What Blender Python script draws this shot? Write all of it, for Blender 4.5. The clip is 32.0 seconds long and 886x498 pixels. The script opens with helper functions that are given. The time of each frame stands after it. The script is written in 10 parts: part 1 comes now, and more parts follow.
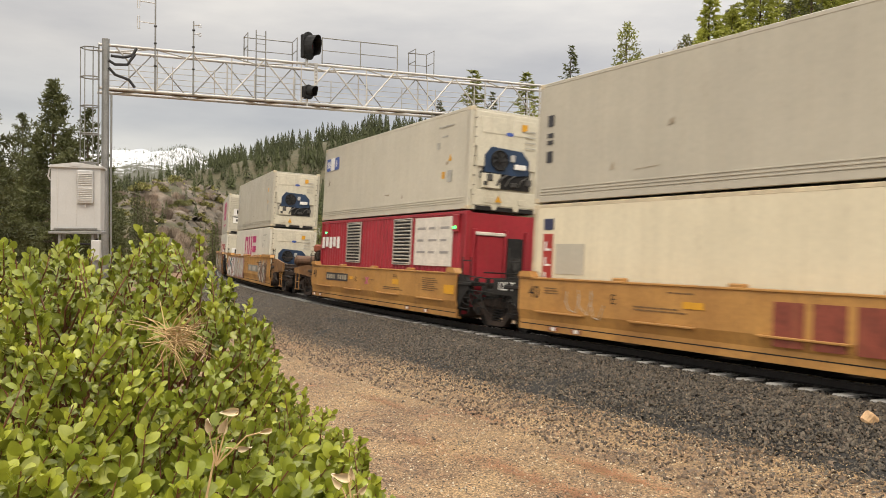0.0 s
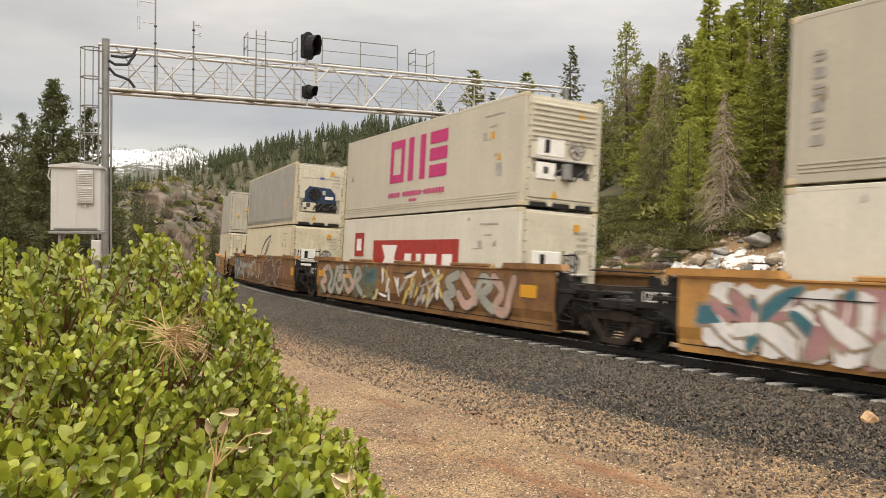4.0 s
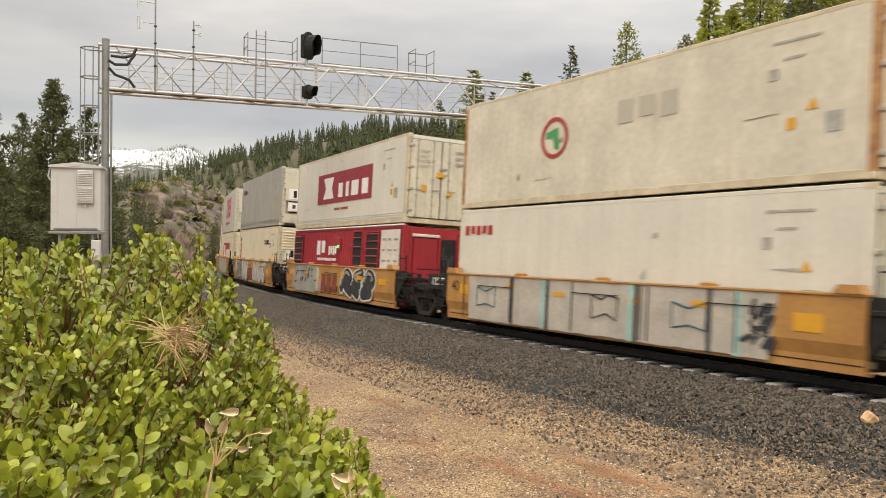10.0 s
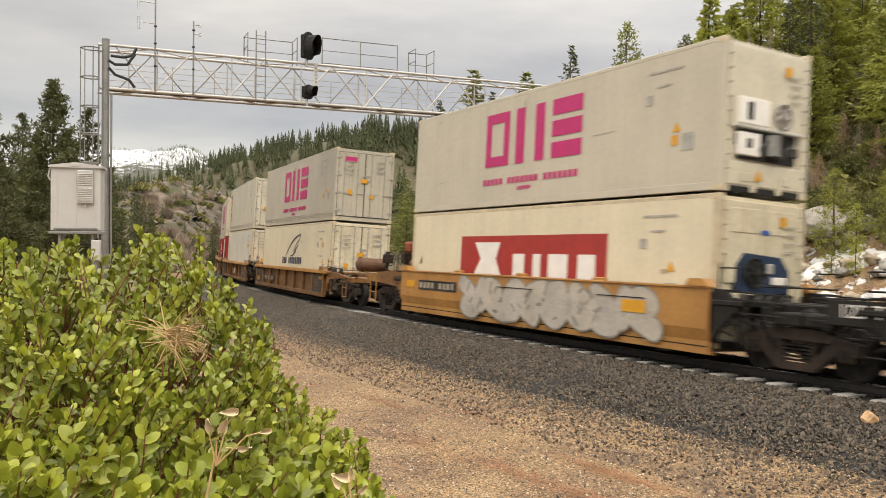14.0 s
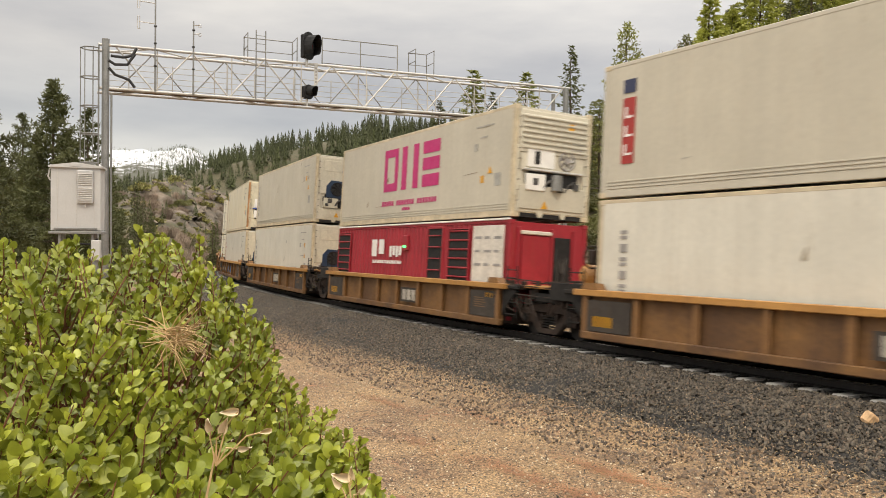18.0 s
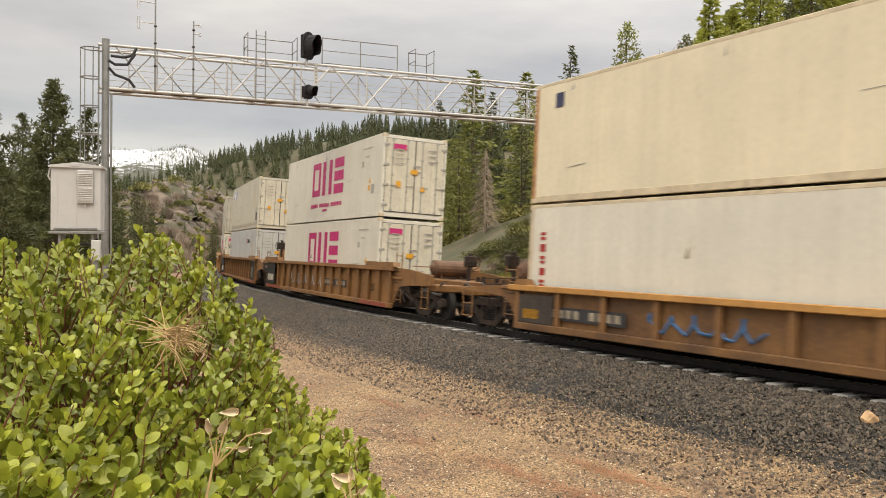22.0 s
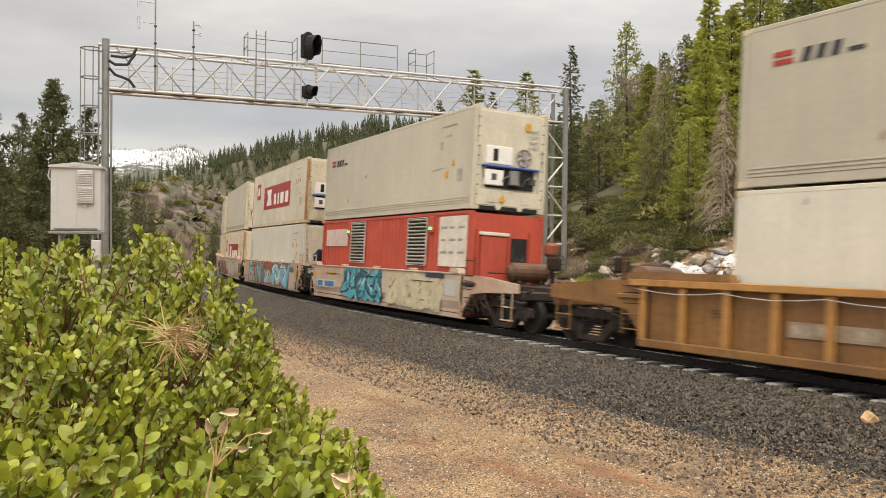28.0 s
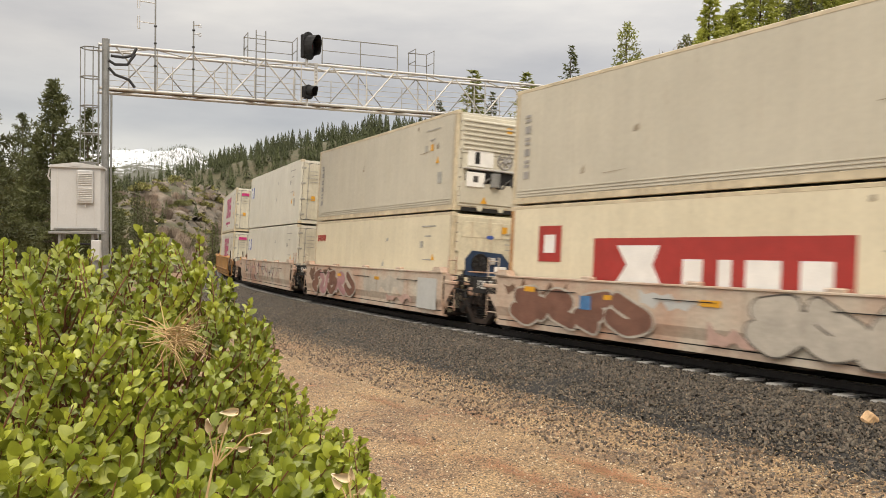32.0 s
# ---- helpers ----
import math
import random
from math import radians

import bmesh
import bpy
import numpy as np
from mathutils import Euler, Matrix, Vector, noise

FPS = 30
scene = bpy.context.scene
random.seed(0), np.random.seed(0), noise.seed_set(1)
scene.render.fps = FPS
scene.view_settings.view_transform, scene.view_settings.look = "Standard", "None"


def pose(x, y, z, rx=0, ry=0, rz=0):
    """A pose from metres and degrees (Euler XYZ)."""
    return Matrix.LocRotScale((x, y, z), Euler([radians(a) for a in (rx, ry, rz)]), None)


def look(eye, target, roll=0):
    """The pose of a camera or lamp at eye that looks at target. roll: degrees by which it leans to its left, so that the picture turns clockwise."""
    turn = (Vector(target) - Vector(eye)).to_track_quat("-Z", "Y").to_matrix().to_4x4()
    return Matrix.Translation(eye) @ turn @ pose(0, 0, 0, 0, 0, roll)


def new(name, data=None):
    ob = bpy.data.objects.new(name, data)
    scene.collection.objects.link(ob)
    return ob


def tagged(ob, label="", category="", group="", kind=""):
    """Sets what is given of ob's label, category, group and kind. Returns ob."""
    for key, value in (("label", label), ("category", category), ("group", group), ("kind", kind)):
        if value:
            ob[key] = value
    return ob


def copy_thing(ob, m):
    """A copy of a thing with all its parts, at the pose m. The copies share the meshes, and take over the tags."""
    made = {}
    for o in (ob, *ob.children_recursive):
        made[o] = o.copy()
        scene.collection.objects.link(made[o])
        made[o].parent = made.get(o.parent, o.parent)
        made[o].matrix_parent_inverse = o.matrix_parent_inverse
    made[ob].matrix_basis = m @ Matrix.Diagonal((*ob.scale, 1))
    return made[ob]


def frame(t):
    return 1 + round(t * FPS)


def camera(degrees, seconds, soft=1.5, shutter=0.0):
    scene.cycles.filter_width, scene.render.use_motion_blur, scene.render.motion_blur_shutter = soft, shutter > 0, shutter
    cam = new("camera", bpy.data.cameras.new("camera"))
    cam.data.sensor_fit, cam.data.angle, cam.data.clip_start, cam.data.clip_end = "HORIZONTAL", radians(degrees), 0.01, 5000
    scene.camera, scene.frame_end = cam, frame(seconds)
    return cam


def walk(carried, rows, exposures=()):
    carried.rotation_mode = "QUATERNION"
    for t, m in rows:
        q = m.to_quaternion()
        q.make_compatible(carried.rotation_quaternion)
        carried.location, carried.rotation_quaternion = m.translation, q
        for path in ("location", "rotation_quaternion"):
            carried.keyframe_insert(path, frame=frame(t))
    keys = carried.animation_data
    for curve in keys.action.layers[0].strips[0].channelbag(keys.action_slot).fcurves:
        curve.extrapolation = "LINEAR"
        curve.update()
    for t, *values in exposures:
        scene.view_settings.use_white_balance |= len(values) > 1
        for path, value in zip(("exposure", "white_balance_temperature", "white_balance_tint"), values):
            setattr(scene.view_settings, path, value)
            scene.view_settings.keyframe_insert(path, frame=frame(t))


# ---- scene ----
cam = camera(56.24, 32.0, soft=0.5, shutter=0.4)
CAM_POSE = Matrix.Translation((0, 0, 2.5)) @ pose(0, 0, 0, 90 - 0.885, 0, 0) @ pose(0, 0, 0, 0, 0, 0.611)
walk(cam, [(0, CAM_POSE), (32, CAM_POSE)], [(0, -0.11, 7700, 10), (32, -0.11, 7700, 10)])

# ---- light: high overcast, bright overhead, a soft weak sun behind the camera ----
SUN_ELEV, SUN_AZ = 55, 180          # degrees; azimuth clockwise from +y
world = bpy.data.worlds.new("overcast_sky")
scene.world = world
world.use_nodes = True


def build_sky():
    nt = world.node_tree
    nt.nodes.clear()
    n, l = nt.nodes, nt.links
    out = n.new("ShaderNodeOutputWorld")
    bg = n.new("ShaderNodeBackground")
    sky = n.new("ShaderNodeTexSky")
    sky.sky_type = "NISHITA"
    sky.sun_disc = False
    sky.sun_elevation = radians(SUN_ELEV)
    sky.sun_rotation = radians(SUN_AZ)
    co = n.new("ShaderNodeTexCoord")
    sep = n.new("ShaderNodeSeparateXYZ")
    l.new(co.outputs["Generated"], sep.inputs[0])
    # overcast gradient: zenith brighter than the horizon
    ramp = n.new("ShaderNodeValToRGB")
    e = ramp.color_ramp.elements
    e[0].position, e[0].color = 0.0, (0.92, 0.97, 1.03, 1)
    e[1].position, e[1].color = 1.0, (3.0, 3.1, 3.35, 1)
    for p, c in ((0.075, (0.80, 0.85, 0.92)), (0.13, (0.56, 0.62, 0.73)), (0.21, (0.66, 0.70, 0.79)), (0.30, (0.86, 0.90, 0.98)), (0.42, (1.35, 1.40, 1.52)), (0.6, (2.2, 2.28, 2.45))):
        k = e.new(p)
        k.color = (*c, 1)
    l.new(sep.outputs["Z"], ramp.inputs[0])
    # cloud layer: flattened noise
    mp = n.new("ShaderNodeMapping")
    mp.inputs["Scale"].default_value = (1.0, 1.0, 4.0)
    mp.inputs["Location"].default_value = (0.3, 0.1, 0.2)
    l.new(co.outputs["Generated"], mp.inputs[0])
    no = n.new("ShaderNodeTexNoise")
    no.inputs["Scale"].default_value = 3.2
    no.inputs["Detail"].default_value = 7
    no.inputs["Roughness"].default_value = 0.52
    l.new(mp.outputs[0], no.inputs["Vector"])
    cr = n.new("ShaderNodeValToRGB")
    cr.color_ramp.elements[0].position, cr.color_ramp.elements[0].color = 0.32, (0.78, 0.80, 0.84, 1)
    cr.color_ramp.elements[1].position, cr.color_ramp.elements[1].color = 0.68, (1.16, 1.15, 1.12, 1)
    l.new(no.outputs["Fac"], cr.inputs[0])
    mul = n.new("ShaderNodeMix")
    mul.data_type, mul.blend_type = "RGBA", "MULTIPLY"
    mul.inputs[0].default_value = 1.0
    l.new(ramp.outputs[0], mul.inputs[6])
    l.new(cr.outputs[0], mul.inputs[7])
    mix = n.new("ShaderNodeMix")
    mix.data_type = "RGBA"
    mix.inputs[0].default_value = 0.93
    dim = n.new("ShaderNodeMix")
    dim.data_type, dim.blend_type = "RGBA", "MULTIPLY"
    dim.inputs[0].default_value = 1.0
    dim.inputs[7].default_value = (0.1, 0.1, 0.1, 1)
    l.new(sky.outputs[0], dim.inputs[6])
    l.new(dim.outputs[2], mix.inputs[6])
    l.new(mul.outputs[2], mix.inputs[7])
    # thinner cloud to the east
    thin = n.new("ShaderNodeMapRange")
    thin.inputs["From Min"].default_value, thin.inputs["From Max"].default_value = -0.6, 0.6
    thin.inputs["To Min"].default_value, thin.inputs["To Max"].default_value = 0.88, 1.14
    l.new(sep.outputs["X"], thin.inputs["Value"])
    grad = n.new("ShaderNodeVectorMath")
    grad.operation = "SCALE"
    l.new(mix.outputs[2], grad.inputs[0])
    l.new(thin.outputs["Result"], grad.inputs["Scale"])
    l.new(grad.outputs[0], bg.inputs[0])
    bg.inputs[1].default_value = 1.05
    l.new(bg.outputs[0], out.inputs[0])


build_sky()
sun = new("sun", bpy.data.lights.new("sun", "SUN"))
sun.data.energy = 1.45
sun.data.angle = radians(24)
sun.data.color = (1.0, 0.93, 0.80)
_az, _el = radians(SUN_AZ), radians(SUN_ELEV)
sun.matrix_world = look((0, 0, 0), (-math.sin(_az) * math.cos(_el), -math.cos(_az) * math.cos(_el), -math.sin(_el)))


# ---- materials ----
def mat(name, base, rough=0.6, metal=0.0, vary=0.25, dark=None, scale=3.0, fine=40.0, bump=0.15, bump_scale=None,
        streak=0.0, streak_col=(0.16, 0.09, 0.05), spots=0.0, spot_col=(0.12, 0.06, 0.03), obj_random=0.0, island=0.0, bands=0.0, coord="Object", translucent=0.0, clear=0.0, pebble=0.0, pebble_scale=60.0):
    """A node material: base colour with broad stains and fine grain, optional run-down streaks and spots, fine bump."""
    m = bpy.data.materials.new(name)
    m.use_nodes = True
    nt = m.node_tree
    n, l = nt.nodes, nt.links
    bs = n["Principled BSDF"]
    bs.inputs["Metallic"].default_value = metal
    co = n.new("ShaderNodeTexCoord")
    vec = co.outputs[coord]

    def tex(sc, det=5, ro=0.55, src=None, dist=0.0):
        t = n.new("ShaderNodeTexNoise")
        t.inputs["Scale"].default_value = sc
        t.inputs["Detail"].default_value = det
        t.inputs["Roughness"].default_value = ro
        t.inputs["Distortion"].default_value = dist
        l.new(src or vec, t.inputs["Vector"])
        return t.outputs["Fac"]

    def ramp(src, a, b, lo=0.0, hi=1.0):
        r = n.new("ShaderNodeMapRange")
        r.inputs["From Min"].default_value, r.inputs["From Max"].default_value = a, b
        r.inputs["To Min"].default_value, r.inputs["To Max"].default_value = lo, hi
        l.new(src, r.inputs["Value"])
        return r.outputs["Result"]

    def mix(fac, a, b, mode="MIX"):
        x = n.new("ShaderNodeMix")
        x.data_type, x.blend_type = "RGBA", mode
        for slot, v in ((0, fac), (6, a), (7, b)):
            if isinstance(v, (int, float)):
                x.inputs[slot].default_value = v
            elif isinstance(v, tuple):
                x.inputs[slot].default_value = (*v, 1)
            else:
                l.new(v, x.inputs[slot])
        return x.outputs[2]

    if dark is None:
        dark = tuple(c * (1 - vary) for c in base)
    broad = ramp(tex(scale), 0.35, 0.68)
    col = mix(broad, dark, base)
    grain = ramp(tex(fine, 3), 0.3, 0.7, 1 - vary * 0.5, 1 + vary * 0.35)
    g = n.new("ShaderNodeCombineColor")
    for i in range(3):
        l.new(grain, g.inputs[i])
    col = mix(1.0, col, g.outputs[0], "MULTIPLY")
    if pebble:
        vo = n.new("ShaderNodeTexVoronoi")
        vo.inputs["Scale"].default_value = pebble_scale
        l.new(vec, vo.inputs["Vector"])
        bw = n.new("ShaderNodeRGBToBW")
        l.new(vo.outputs["Color"], bw.inputs[0])
        pv = ramp(bw.outputs[0], 0.15, 0.85, 1 - pebble, 1 + pebble)
        # darker between the pebbles: shade of their gaps put into the colour
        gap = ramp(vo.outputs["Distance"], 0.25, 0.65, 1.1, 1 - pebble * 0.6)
        g3 = n.new("ShaderNodeCombineColor")
        mm = n.new("ShaderNodeMath")
        mm.operation = "MULTIPLY"
        l.new(pv, mm.inputs[0])
        l.new(gap, mm.inputs[1])
        for i in range(3):
            l.new(mm.outputs[0], g3.inputs[i])
        col = mix(1.0, col, g3.outputs[0], "MULTIPLY")
    if bands:
        mb = n.new("ShaderNodeMapping")
        mb.inputs["Scale"].default_value = (2.6, 0.02, 0.05)
        l.new(vec, mb.inputs[0])
        bv = ramp(tex(1.0, 4, 0.7, mb.outputs[0]), 0.3, 0.7, 1 - bands, 1 + bands)
        gb = n.new("ShaderNodeCombineColor")
        for i in range(3):
            l.new(bv, gb.inputs[i])
        col = mix(1.0, col, gb.outputs[0], "MULTIPLY")
    if streak:
        mp = n.new("ShaderNodeMapping")
        mp.inputs["Scale"].default_value = (6.0, 6.0, 0.35)
        l.new(vec, mp.inputs[0])
        st = ramp(tex(1.0, 6, 0.6, mp.outputs[0]), 0.56, 0.78, 0, streak)
        col = mix(st, col, streak_col)
    if spots:
        sp = ramp(tex(1.7, 8, 0.68), 0.60, 0.70, 0, spots)
        col = mix(sp, col, spot_col)
    if obj_random or island:
        src = n.new("ShaderNodeObjectInfo").outputs["Random"] if obj_random else n.new("ShaderNodeNewGeometry").outputs["Random Per Island"]
        k = obj_random or island
        v = ramp(src, 0, 1, 1 - k, 1 + k)
        g2 = n.new("ShaderNodeCombineColor")
        for i in range(3):
            l.new(v, g2.inputs[i])
        col = mix(1.0, col, g2.outputs[0], "MULTIPLY")
    l.new(col, bs.inputs["Base Color"])
    l.new(ramp(tex(scale * 2.3), 0.3, 0.7, max(0.05, rough - 0.12), min(1, rough + 0.12)), bs.inputs["Roughness"])
    if bump:
        b = n.new("ShaderNodeBump")
        b.inputs["Strength"].default_value = bump
        b.inputs["Distance"].default_value = 0.02
        l.new(tex(bump_scale or fine, 6), b.inputs["Height"])
        l.new(b.outputs[0], bs.inputs["Normal"])
    if translucent:
        tr = n.new("ShaderNodeBsdfTranslucent")
        l.new(col, tr.inputs[0])
        ms = n.new("ShaderNodeMixShader")
        ms.inputs[0].default_value = translucent
        l.new(bs.outputs[0], ms.inputs[1])
        l.new(tr.outputs[0], ms.inputs[2])
        l.new(ms.outputs[0], n["Material Output"].inputs[0])
    if clear:
        bs.inputs["Coat Weight"].default_value = clear
    return m


def glow(name, col, strength):
    m = bpy.data.materials.new(name)
    m.use_nodes = True
    bs = m.node_tree.nodes["Principled BSDF"]
    bs.inputs["Base Color"].default_value = (*col, 1)
    bs.inputs["Emission Color"].default_value = (*col, 1)
    bs.inputs["Emission Strength"].default_value = strength
    return m


CONT = dict(rough=0.45, vary=0.11, bands=0.05, scale=0.6, fine=9.0, bump=0.08, streak=0.26, streak_col=(0.30, 0.22, 0.14), spots=0.16, spot_col=(0.22, 0.15, 0.09))
C_WHITE = mat("white_container_paint", (0.665, 0.635, 0.545), **CONT)
C_CREAM = mat("cream_container_paint", (0.72, 0.645, 0.475), **CONT)
C_GREY = mat("light_grey_container_paint", (0.465, 0.43, 0.35), **CONT)
C_WARM = mat("warm_grey_container_paint", (0.54, 0.50, 0.405), **CONT)
C_BLUEGREY = mat("blue_grey_container_paint", (0.50, 0.505, 0.485), **CONT)
C_DARKG = mat("mid_grey_container_paint", (0.34, 0.325, 0.285), **CONT)
C_RUSTY = mat("rust_stained_white_paint", (0.66, 0.61, 0.49), rough=0.5, vary=0.2, scale=0.8, fine=8.0, bump=0.08, bands=0.05, streak=0.42, streak_col=(0.36, 0.23, 0.12), spots=0.26, spot_col=(0.34, 0.20, 0.10))
C_RED = mat("red_container_paint", (0.36, 0.022, 0.035), rough=0.45, vary=0.2, scale=0.8, fine=10, bump=0.05, streak=0.25)
C_ORED = mat("faded_red_container_paint", (0.50, 0.075, 0.045), rough=0.5, vary=0.2, scale=0.8, fine=10, bump=0.05, streak=0.25, streak_col=(0.5, 0.25, 0.18))
MAGENTA = mat("magenta_paint", (0.52, 0.022, 0.155), rough=0.45, vary=0.12, bump=0.03)
PINK = mat("faded_magenta_paint", (0.55, 0.10, 0.25), rough=0.5, vary=0.12, bump=0.03)
SIGNRED = mat("sign_red_paint", (0.40, 0.034, 0.027), rough=0.45, vary=0.18, bump=0.03)
SIGNWHITE = mat("sign_white_paint", (0.82, 0.80, 0.76), rough=0.45, vary=0.1, bump=0.03)
SIGNBLUE = mat("sign_blue_paint", (0.045, 0.10, 0.38), rough=0.45, vary=0.15, bump=0.03)
NAVY = mat("navy_paint", (0.028, 0.036, 0.085), rough=0.5, vary=0.15, bump=0.03)
SIGNBLACK = mat("black_lettering_paint", (0.03, 0.03, 0.035), rough=0.5, vary=0.2, bump=0.03)
SIGNGREY = mat("faded_grey_lettering_paint", (0.33, 0.31, 0.29), rough=0.5, vary=0.2, bump=0.03)
AMBER = mat("amber_sticker", (0.68, 0.33, 0.025), rough=0.45, vary=0.12, bump=0.03)
GREENP = mat("green_paint", (0.05, 0.28, 0.10), rough=0.5, vary=0.1, bump=0.02)
UNITBLUE = mat("refrigeration_unit_blue", (0.018, 0.045, 0.10), rough=0.4, vary=0.3, fine=20, bump=0.1)
# near-black for the fan and for sheets that stand for shade in openings
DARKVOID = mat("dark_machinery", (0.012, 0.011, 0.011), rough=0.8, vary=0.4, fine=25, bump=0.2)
GREENLAMP = glow("green_indicator", (0.05, 1.0, 0.25), 2.5)
WELL_Y = mat("well_car_yellow_paint", (0.49, 0.25, 0.070), rough=0.5, vary=0.3, dark=(0.34, 0.16, 0.045), scale=0.6, fine=12, bump=0.08, streak=0.65, streak_col=(0.17, 0.08, 0.035), spots=0.45, obj_random=0.06)
WELL_R = mat("rusty_well_car_paint", (0.30, 0.150, 0.045), rough=0.6, vary=0.4, dark=(0.14, 0.062, 0.024), scale=1.4, fine=12, bump=0.12, streak=0.9, streak_col=(0.10, 0.05, 0.03), spots=0.75, obj_random=0.06)
WELL_B = mat("brown_well_car_paint", (0.265, 0.128, 0.038), rough=0.6, vary=0.4, dark=(0.17, 0.08, 0.03), scale=0.7, fine=12, bump=0.12, streak=0.8, streak_col=(0.075, 0.04, 0.022), spots=0.7, obj_random=0.06)
# panel paint: recess shade between the posts put into the colour, plus dirt streaks
WELL_RECESS = mat("dirt_darkened_well_car_paint", (0.215, 0.105, 0.034), rough=0.65, vary=0.45, dark=(0.10, 0.048, 0.02), scale=1.1, fine=12, bump=0.12, streak=0.9, streak_col=(0.06, 0.033, 0.02), spots=0.8, obj_random=0.06)
WELL_P = mat("faded_pink_well_car_paint", (0.54, 0.49, 0.40), rough=0.6, vary=0.35, dark=(0.44, 0.25, 0.17), scale=0.55, fine=12, bump=0.1, streak=0.6, streak_col=(0.20, 0.10, 0.06), spots=0.4, spot_col=(0.20, 0.09, 0.05))
DARKSTEEL = mat("oily_dark_steel", (0.012, 0.010, 0.0085), rough=0.85, vary=0.45, fine=18, bump=0.2, spots=0.3, spot_col=(0.05, 0.028, 0.016))
BROWNSTEEL = mat("rust_brown_steel", (0.040, 0.023, 0.015), rough=0.75, vary=0.45, fine=18, bump=0.2)
WHEELST = mat("wheel_tread_steel", (0.20, 0.16, 0.13), rough=0.45, metal=0.7, vary=0.4, fine=15, bump=0.1)
GALV = mat("galvanised_steel", (0.57, 0.55, 0.52), rough=0.45, metal=0.35, vary=0.22, scale=1.5, fine=22, bump=0.08)
GALVDARK = mat("weathered_galvanised_steel", (0.29, 0.29, 0.28), rough=0.5, metal=0.4, vary=0.3, scale=1.5, fine=22, bump=0.08)
RAIL = mat("rail_steel", (0.018, 0.014, 0.012), rough=0.6, vary=0.4, fine=20, bump=0.15)
RAILHEAD = mat("polished_rail_head", (0.42, 0.40, 0.38), rough=0.28, metal=0.9, vary=0.15, fine=20, bump=0.03)
CONCRETE = mat("concrete_tie", (0.33, 0.32, 0.30), rough=0.85, vary=0.25, scale=4, fine=40, bump=0.25, obj_random=0.12)
CABWHITE = mat("white_cabinet_paint", (0.50, 0.495, 0.485), rough=0.45, vary=0.08, scale=1.5, fine=20, bump=0.04, streak=0.15)
RUBBER = mat("black_rubber", (0.02, 0.02, 0.022), rough=0.55, vary=0.3, bump=0.05)
SIGNALBLACK = mat("signal_black_paint", (0.007, 0.007, 0.008), rough=0.75, vary=0.3, bump=0.05)
REDLENS = mat("red_signal_lens", (0.10, 0.008, 0.012), rough=0.15, vary=0.2, bump=0.0)
DIRT = mat("tan_gravel_dirt", (0.35, 0.228, 0.116), rough=0.95, vary=0.4, dark=(0.20, 0.12, 0.066), scale=0.9, fine=70, bump=0.6, bump_scale=60, spots=0.75, spot_col=(0.34, 0.135, 0.065), pebble=0.65, pebble_scale=45)
# bed near-black: shade between stones and under the train put into the colour
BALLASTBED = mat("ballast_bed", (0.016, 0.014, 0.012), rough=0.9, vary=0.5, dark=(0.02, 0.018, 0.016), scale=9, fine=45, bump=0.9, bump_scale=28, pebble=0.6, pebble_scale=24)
STONE = mat("dark_ballast_stone", (0.084, 0.067, 0.048), rough=0.6, vary=0.4, scale=8, fine=60, bump=0.3, island=0.92)
BROWNSTONE = mat("brown_ballast_stone", (0.15, 0.105, 0.072), rough=0.75, vary=0.4, scale=8, fine=60, bump=0.3, island=0.6)
# ballast colour cut to about half, standing for shade beneath the train
SHADESTONE = mat("oil_stained_ballast", (0.032, 0.027, 0.022), rough=0.8, vary=0.4, scale=8, fine=60, bump=0.3, island=0.7)
PALESTONE = mat("pale_pebble", (0.57, 0.49, 0.36), rough=0.9, vary=0.3, scale=8, fine=60, bump=0.2, island=0.35)
TANSTONE = mat("tan_gravel_stone", (0.36, 0.265, 0.17), rough=0.9, vary=0.35, scale=8, fine=60, bump=0.3, island=0.5)
FOREST = mat("needle_litter_soil", (0.115, 0.088, 0.05), rough=1.0, vary=0.5, dark=(0.05, 0.055, 0.024), scale=0.35, fine=9, bump=0.6, bump_scale=6)
ROCK = mat("granite", (0.36, 0.34, 0.31), rough=0.9, vary=0.5, dark=(0.16, 0.15, 0.135), scale=1.6, fine=26, bump=1.0, bump_scale=4, spots=0.3, spot_col=(0.09, 0.085, 0.075), obj_random=0.15)
TANROCK = mat("tan_granite", (0.50, 0.42, 0.32), rough=0.9, vary=0.4, dark=(0.22, 0.18, 0.14), scale=1.2, fine=14, bump=0.6, bump_scale=5, obj_random=0.15)
CLIFF = mat("weathered_cliff_rock", (0.20, 0.155, 0.115), rough=0.95, vary=0.5, dark=(0.06, 0.052, 0.04), scale=0.25, fine=2.2, bump=1.0, bump_scale=0.9, spots=0.4, spot_col=(0.07, 0.075, 0.04))
SNOW = mat("old_snow", (0.60, 0.60, 0.60), rough=0.7, vary=0.12, scale=1.5, fine=12, bump=0.4, bump_scale=5, spots=0.7, spot_col=(0.30, 0.23, 0.16))


